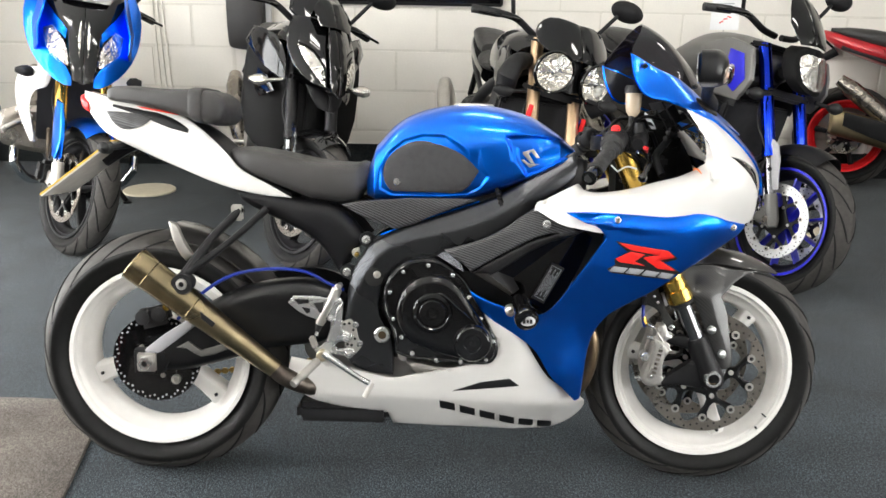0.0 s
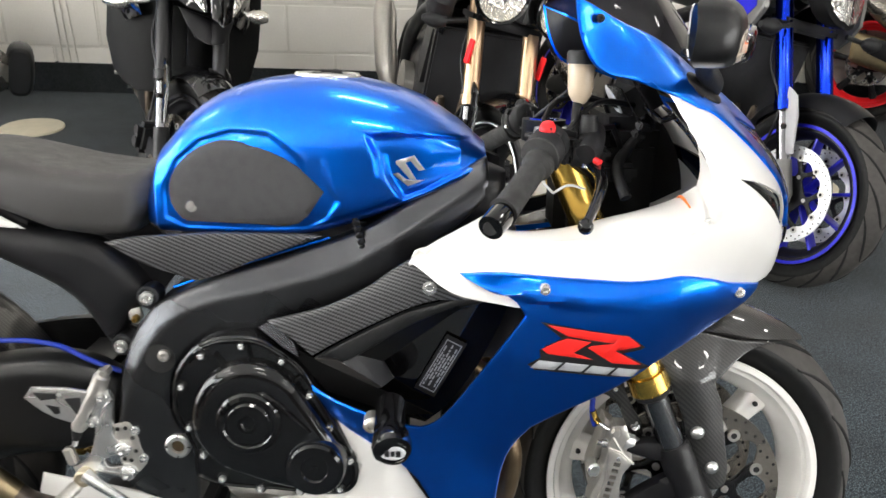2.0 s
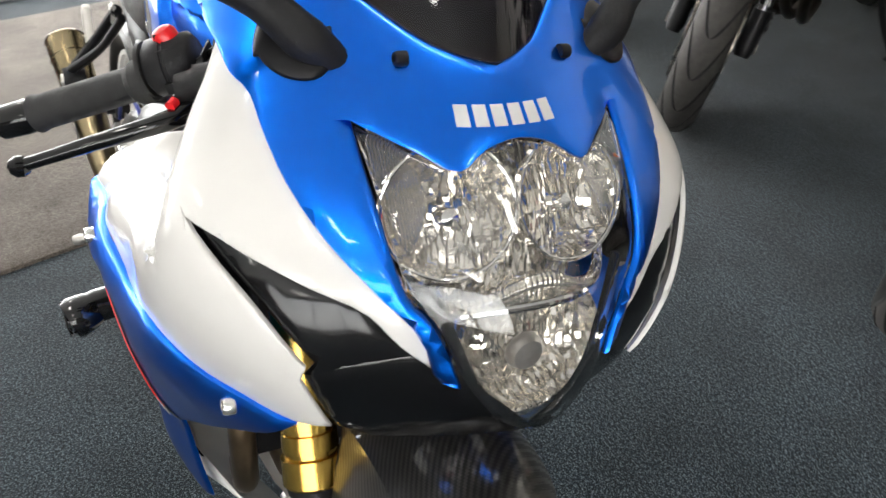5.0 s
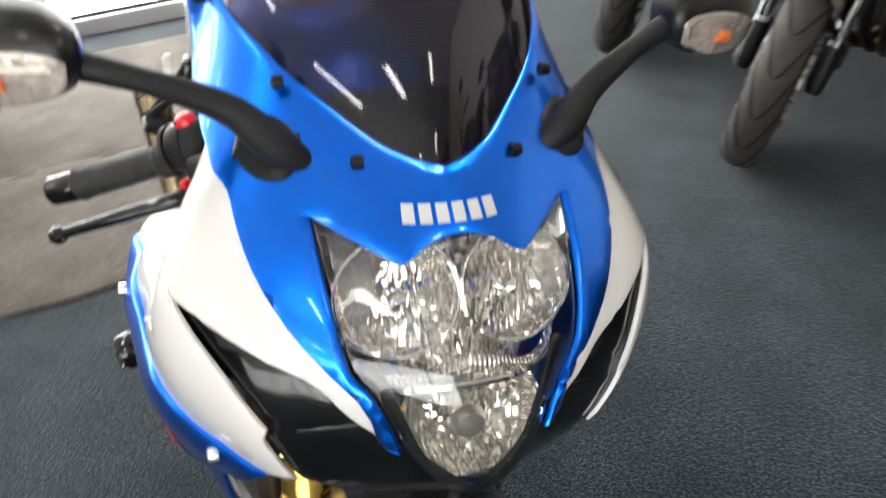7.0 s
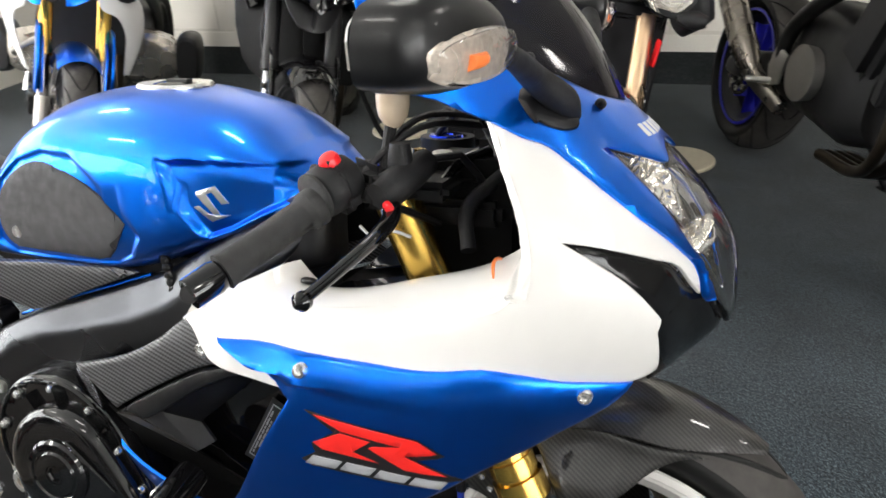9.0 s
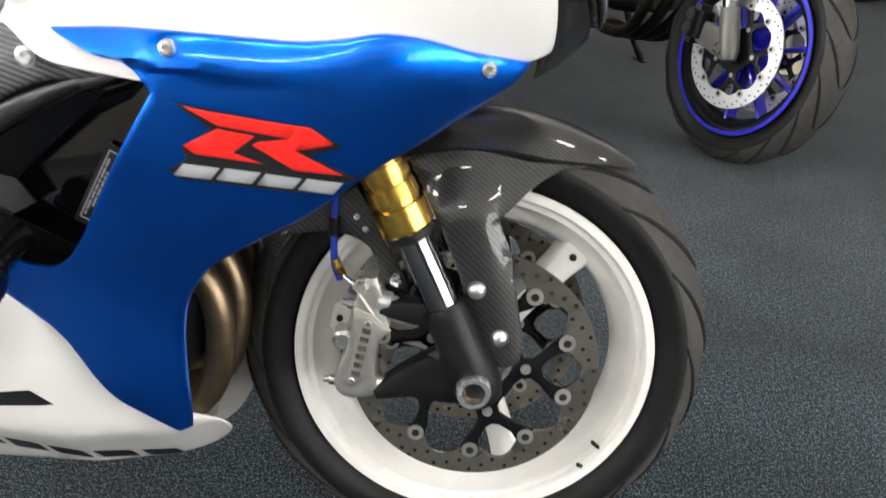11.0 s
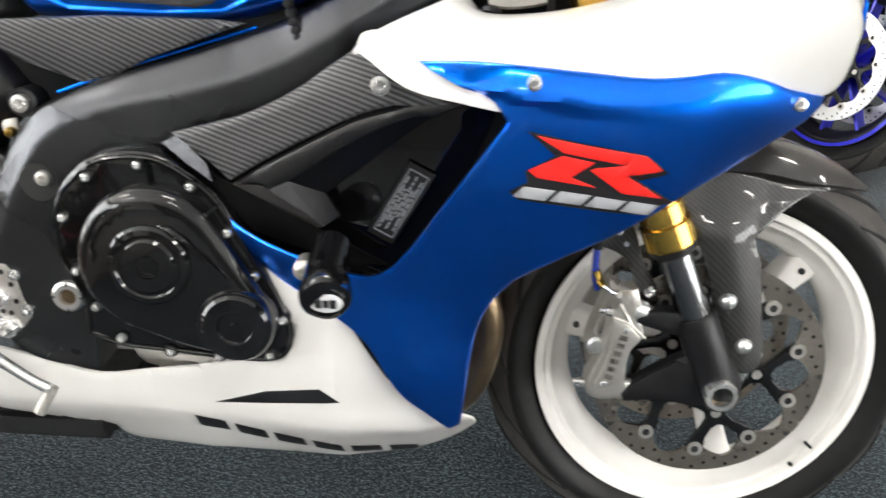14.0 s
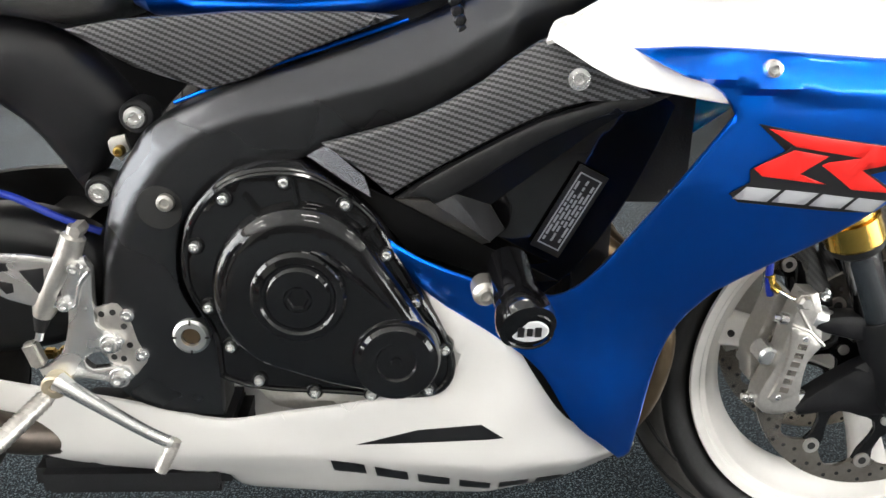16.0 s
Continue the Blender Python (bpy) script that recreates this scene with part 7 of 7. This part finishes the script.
    # headlamp and cowl
    if cowl == "twin_round":
        for s in (-1, 1):
            k = (lambda q: q) if s < 0 else flipped
            C = S @ Matrix.Translation((-.10, -.088, .885)) @ pose(0, 0, 0, 0, 6, -7)
            sh = lathe([(0, -.085), (.055, -.07), (.082, -.02), (.086, .0), (.083, .006), (.076, .0)], 32, axis="x", caps=False)
            sh = [(x, y * 1.03, z * (1 + .18 * (1 if z < 0 else 0) * 0)) for x, y, z in sh[0]], sh[1]
            hs = part("headlamp", moved(k(moved(sh, Matrix.Translation((-.10, -.108, .885)) @ pose(0, 0, 0, 0, 4, -8))), S), GLOSSBLACK, b, "round headlamp with a faceted reflector")
            part("reflector", moved(k(moved(lathe([(.006, -.05), (.045, -.04), (.068, -.014), (.076, -.002)], 30, axis="x", caps=False), Matrix.Translation((-.096, -.108, .885)) @ pose(0, 0, 0, 0, 4, -8))), S), FACET, hs)
            part("bulb", moved(k(moved(lathe([(0, .0), (.012, -.006), (.014, -.03), (.01, -.05)], 14, axis="x"), Matrix.Translation((-.10, -.108, .885)))), S), CHROME, hs)
            ln = part("lens", moved(k(moved(lathe([(0, .014), (.04, .010), (.074, .0), (.074, -.003), (.04, .007), (0, .011)], 28, axis="x"), Matrix.Translation((-.096, -.108, .885)) @ pose(0, 0, 0, 0, 4, -8))), S), LENS, hs)
            ln.visible_shadow = False
        sym("fly_screen", [(0, .955), (.08, .95), (.16, .965), (.185, 1.0), (.175, 1.045), (.13, 1.085), (.06, 1.095), (0, 1.09)], face(-.085, .35, .55, .95), .005, GLOSSBLACK, b, "gloss black fly screen", S=S)
        sym("lamp_bracket", [(0, .82), (.05, .83), (.055, .95), (0, .96)], face(-.13, .3, .2, .9), .012, BLACK, b, S=S)
        for s in (-1, 1):
            part("intake_horn", moved(tube([(-.30, s * .10, .90), (-.22, s * .22, .87), (-.20, s * .25, .82), (-.24, s * .22, .77)], [.03, .04, .045, .04], 16), S), MATTE, b, "black curved intake horn")
            part("side_reflector", moved(box((-.14, s * .137, .70), (.03, .006, .075), .003), S), RED, b, "red side reflector")
    elif cowl == "mask":
        A = lambda x: face(x, .55, .42, .85)
        sym("cowl_cheek", [(.02, .80), (.10, .80), (.165, .86), (.18, .96), (.15, 1.05), (.07, 1.07), (.02, 1.0)], A(-.045), .012, GLOSSBLACK, b, "gloss black pointed cowl panel", S=S)
        sym("beak", [(0, .77), (.035, .79), (.045, .90), (.03, 1.05), (0, 1.08)], A(-.012), .012, GLOSSBLACK, b, "gloss black beak", S=S)
        sym("headlamp", [(.05, .80), (.085, .83), (.135, .895), (.15, .94), (.10, .925), (.055, .86)], A(-.037), .004, FACET, b, "slanted headlamp with clear lens", S=S)
        sym("lamp_lid", [(.05, .88), (.10, .935), (.15, .95), (.14, .985), (.06, .94)], A(-.034), .006, GLOSSBLACK, b, S=S)
        sym("chin", [(0, .70), (.05, .71), (.10, .79), (0, .78)], A(-.09), .01, BLACK, b, S=S)
        sym("fly_screen", [(0, 1.05), (.08, 1.04), (.10, 1.10), (.06, 1.15), (0, 1.16)], face(-.13, .4, .8, 1.05), .004, GLOSSBLACK, b, S=S)
        for nm, poly, fx in (("upper_shroud", [(.12, .80), (.20, .84), (.27, .93), (.24, 1.0), (.16, .98), (.12, .90)], face(-.10, .6, .3, .85)),
                             ("shroud_fin", [(.15, .74), (.20, .70), (.27, .78), (.255, .84), (.18, .80)], face(-.11, .8, .1, .75))):
            sym(nm, poly, fx, .012, GLOSSBLACK, b, "gloss black faceted shroud")
        sym("radiator_housing", [(0, .50), (.16, .46), (.24, .52), (.265, .74), (.25, .95), (.12, 1.0), (0, 1.0)], face(-.24, .35, 0, .75), .06, DULLBLACK, b, "black radiator housing")
        sym("dash_hood", [(0, 1.02), (.09, 1.02), (.15, 1.07), (.13, 1.15), (.07, 1.19), (0, 1.20)], face(-.20, .5, .6, 1.05), .03, GLOSSBLACK, b, S=S)
        part("tank_shroud", hull([(-.62, .82, 1.03, .15, 2.2), (-.44, .78, 1.05, .18, 2.2), (-.30, .80, 1.03, .14, 2.2), (-.22, .86, .98, .08, 2.2)], 24, 4), GLOSSBLACK, b, "gloss black tank shroud")
    elif cowl == "half_fairing":
        A = lambda x: face(x, .42, .40, .90)
        sym("centre_beak", [(0, .775), (.042, .79), (.062, .90), (.068, .99), (.12, 1.05), (.18, 1.14), (.19, 1.24), (0, 1.28)], A(-.015), .01, GLOSSBLACK, b, "black centre panel")
        sym("beak_strip", [(.012, .87), (.022, .88), (.022, 1.04), (.010, 1.04)], A(-.015), .003, REFLECT, b)
        sym("headlamp", [(.062, .85), (.10, .855), (.15, .91), (.165, .985), (.13, 1.0), (.085, .95), (.065, .90)], A(-.03), .004, FACET, b, "large clear headlamp")
        sym("lamp_cover", [(.062, .85), (.10, .855), (.15, .91), (.165, .985), (.13, 1.0), (.085, .95), (.065, .90)], A(-.020), .003, LENS, b)
        sym("upper_fairing", [(.045, .80), (.085, .86), (.15, .91), (.165, .985), (.13, 1.005), (.075, .955), (.065, 1.06), (.10, 1.20), (.20, 1.20), (.245, 1.10), (.245, .98), (.21, .88), (.15, .81), (.075, .765), (.045, .765)], A(-.025), .008, tank_mat, b, "metallic blue upper fairing")
        sym("windscreen", [(0, 1.12), (.10, 1.12), (.16, 1.22), (.12, 1.36), (0, 1.40)], face(-.06, .5, .9, 1.05), .004, SMOKE, b, "tinted windscreen")
        for s in (-1, 1):
            k = flipped if s > 0 else (lambda q: q)
            f2 = lambda u, v, d: np.column_stack([u, -(.245 - .55 * np.clip(u + .30, 0, 1) ** 1.3 - .25 * np.clip(.62 - v, 0, 1) - d), v])
            part("side_fairing", k(sheet([(.12, .80), (.18, .815), (.235, .80), (.265, .74), (.262, .64), (.235, .55), (.20, .47), (.180, .47), (.195, .56), (.205, .64), (.185, .71), (.14, .735)], lambda u, v, d: np.column_stack([-.09 - 4.5 * np.clip(u - .12, 0, 1) ** 2 - .25 * np.clip(.7 - v, 0, 1) - d, -u, v]), .01, .008, .025, 1, 3)), WHITE, b, "white side fairing")
            part("cowl_side", k(sheet([(-.06, .92), (-.14, .88), (-.28, .93), (-.44, .98), (-.36, 1.10), (-.22, 1.16), (-.10, 1.08)], lambda u, v, d: np.column_stack([u, -(.19 + .18 * np.clip(-.06 - u, 0, .25) - .3 * np.clip(v - 1.0, 0, 1) - d), v]), .008, .006, .025, 1, 3)), tank_mat, b)
        for s in (-1, 1):
            part("fork_guard", moved(plate([(-.13, .67), (-.06, .66), (.0, .55), (.012, .47), (-.01, .42), (-.05, .43), (-.09, .54)], s * .140, .012, .005, .03, 3), S), tank_mat, b, "blue fork guard")
        part("crash_bar", tube([(-.40, -.20, .55), (-.34, -.30, .50), (-.50, -.32, .44), (-.62, -.24, .40)], .013, 12), CASTALU, b)
        part("boxer_cylinder", hull([(-.62, .38, .56, .28, 3), (-.60, .37, .58, .33, 3.4), (-.42, .37, .60, .36, 3.4), (-.40, .39, .58, .32, 3)], 20, 3), STEEL, b, "cast metal flat twin cylinders")
        for s in (-1, 1):
            part("cylinder_cover", hull([(-.60, .40, .57, .040, 3), (-.57, .385, .585, .050, 3), (-.43, .385, .585, .050, 3), (-.41, .40, .57, .040, 3)], 20, 3), DARKGREY, b, "dark cylinder head cover", 40, pose(0, s * .385, 0))
            part("header_pipe", tube([(-.44, s * .27, .40), (-.38, s * .27, .33), (-.42, s * .22, .25), (-.60, s * .14, .21), (-.80, s * .10, .21)], .021, 16), CHROME, b, "bright header pipe")
    elif cowl == "block":
        A = lambda x: face(x, .5, .25, .92)
        sym("headlamp_shell", [(0, .82), (.045, .83), (.088, .88), (.095, .965), (.065, 1.005), (0, 1.01)], A(-.09), .065, DULLBLACK, b, "black headlamp shell", S=S)
        sym("headlamp", [(0, .84), (.04, .848), (.072, .888), (.08, .955), (.055, .98), (0, .975)], A(-.084), .004, FACET, b, "angular headlamp", S=S)
        sym("lamp_cover", [(0, .84), (.04, .848), (.072, .888), (.08, .955), (.055, .98), (0, .975)], A(-.076), .003, LENS, b, S=S)
        sym("fly_screen", [(0, 1.02), (.08, 1.01), (.11, 1.09), (.07, 1.20), (0, 1.22)], face(-.12, .4, .5, 1.02), .004, GLOSSBLACK, b, S=S)
        for s in (-1, 1):
            k = flipped if s > 0 else (lambda q: q)
            part("air_scoop", k(sheet([(-.54, .95), (-.36, 1.0), (-.22, .97), (-.18, .84), (-.24, .75), (-.44, .76)], lambda u, v, d: np.column_stack([u, -(.225 - d), v]), .02, .008, .03, 1, 2)), GREYPAINT, b, "grey air scoop with a blue insert")
            part("scoop_insert", k(sheet([(-.34, .955), (-.25, .94), (-.21, .84), (-.26, .78), (-.32, .82)], lambda u, v, d: np.column_stack([u, -(.229 - d), v]), .004, .002, .03, 1, 2)), BLUERIM, b, "blue mesh insert")
    if screen_card:
        part("price_card", box((-.32, -.08, 1.14), (.004, .16, .24), .001), WHITED, b, "white price card with small print")
    return b


other_bike("touring_motorcycle", "blue and white half faired motorcycle with gold forks", (-1.00, 1.72), -66, 24, 9, BLUE, GOLD, CASTALU, .027, BLACK, BLACK, 5, BLUE, None, STEEL, .84, WHITE, "half_fairing", 1.08)
other_bike("naked_motorcycle", "gloss black naked motorcycle with a pointed mask", (.06, 1.58), -72, 24, 8, GLOSSBLACK, BLACK, BLACK, .027, BLACK, BLACK, 6, GLOSSBLACK, None, STEEL, .83, GLOSSBLACK, "mask", 1.02)
other_bike("naked_motorcycle", "black naked motorcycle with twin round headlamps and bronze forks", (1.06, 1.36), -80, 18, 9, GLOSSBLACK, BRONZE, BLACK, .0265, BLACK, BLACK, 5, GLOSSBLACK, WHITED, STEEL, .84, GLOSSBLACK, "twin_round", .99, exhaust_mat=CASTALU, exh_side=-1)
other_bike("naked_motorcycle", "grey naked motorcycle with blue forks and blue wheel rims", (2.085, 1.42), -67, 6, 10.5, GREYPAINT, BLUEAN, GREYPAINT, .027, BLACK, BLUERIM, 10, BLACK, BLUERIM, BRIGHTDISC, .86, BLACK, "block", 1.04, screen_card=False)
red_bike = other_bike("naked_motorcycle", "red motorcycle with red wheel rims and a grey silencer", (4.52, 2.78), -26, 10, 8, REDPAINT, BLACK, BLACK, .027, RED, BLACK, 6, BLACK, None, STEEL, .84, REDPAINT, "block", 1.02)
can = part("silencer_can", hull([(-1.52, .34, .46, .03, 3), (-1.50, .32, .48, .05, 3), (-1.20, .26, .42, .055, 3), (-1.0, .22, .34, .04, 3), (-.98, .24, .32, .03, 3)], 24, 3), TITAN, red_bike, "grey bronze silencer can", 40, pose(0, -.22, 0))
part("heat_shield", plate([(-1.44, .46), (-1.15, .40), (-1.02, .33), (-1.02, .28), (-1.20, .30), (-1.44, .38)], -.285, .006, .003, .03, 3), BLACK, red_bike)
part("side_panel", plate([(-1.30, .86), (-.95, .80), (-.60, .72), (-.62, .58), (-.90, .62), (-1.22, .76)], -.19, .03, .012, .03, 3), REDPAINT, red_bike, "red side panel")
other_bike("naked_motorcycle", "dark motorcycle with red wheel trim beside the mat", (-.62, -.98), 96, 22, 8, GLOSSBLACK, BLACK, BLACK, .027, BLACK, BLACK, 6, BLACK, RED, STEEL, .83, BLACK, "mask", 1.0)
other_bike("naked_motorcycle", "dark motorcycle with red engine trim by the entrance", (-1.55, -.95), 96, 18, 8, REDPAINT, BLACK, BLACK, .027, BLACK, BLACK, 6, BLACK, RED, STEEL, .83, BLACK, "block", 1.0, frame_mat=REDPAINT)

disc = tagged(part("stand_disc", lathe([(0, .012), (.145, .012), (.150, .008), (.150, 0)], 48, axis="z"), PLY, None, "", 30, pose(-1.04, 2.88, 0)), "round pale plywood disc under a side stand", "stand disc", "stand discs")
for x, y in ((.05, 2.72), (1.29, 2.49), (2.55, 2.35)):
    copy_thing(disc, pose(x, y, 0))

# things hung on the back wall and tied to the bikes
bag = thing("hanging_bag", "black fabric bag hung on the cream wall", "bag", pose(-.56, Y1 - .07, 0))
part("body", hull([(-.115, .82, 1.20, .03, 2.2), (-.10, .78, 1.25, .055, 2.6), (0, .765, 1.27, .065, 2.8), (.09, .78, 1.25, .055, 2.6), (.105, .82, 1.20, .03, 2.2)], 24, 5), SEATM, bag)
part("strap", tube([(-.07, 0, 1.25), (-.05, 0, 1.36), (0, .03, 1.42), (.05, 0, 1.36), (.07, 0, 1.25)], .008, 8), SEATM, bag)
part("hook", tube([(0, .07, 1.45), (0, .03, 1.44), (0, .02, 1.41)], .006, 8), CASTALU, bag)
tagged(part("wall_strip", box((-.435, Y1 - .018, 1.10), (.035, .024, .68), .004), WHITED), "narrow white plastic strip fixed to the wall", "wall strip")
card = thing("price_card", "white price card with red handwriting on a rod", "price card", pose(2.13, 2.55, 0, 0, 0, 8))
part("sheet", box((0, 0, 1.14), (.155, .003, .27), .001), WHITED, card)
for q, (x, z) in enumerate(((-.02, 1.045), (0, 1.06), (.02, 1.07))):
    part("pen_mark", box((x, -.003, z), (.022, .001, .006), 0, pose(0, 0, 0, 0, -30 + 22 * q, 0)), REDM, card)
for q in range(4):
    part("print_bar", box((-.01, -.003, 1.22 - .028 * q), (.10 - .012 * (q % 3), .001, .006), 0), GREYD, card)
part("rod", tube([(0, .004, 1.01), (0, .006, .86)], .004, 8, 1), CASTALU, card)
blocks()
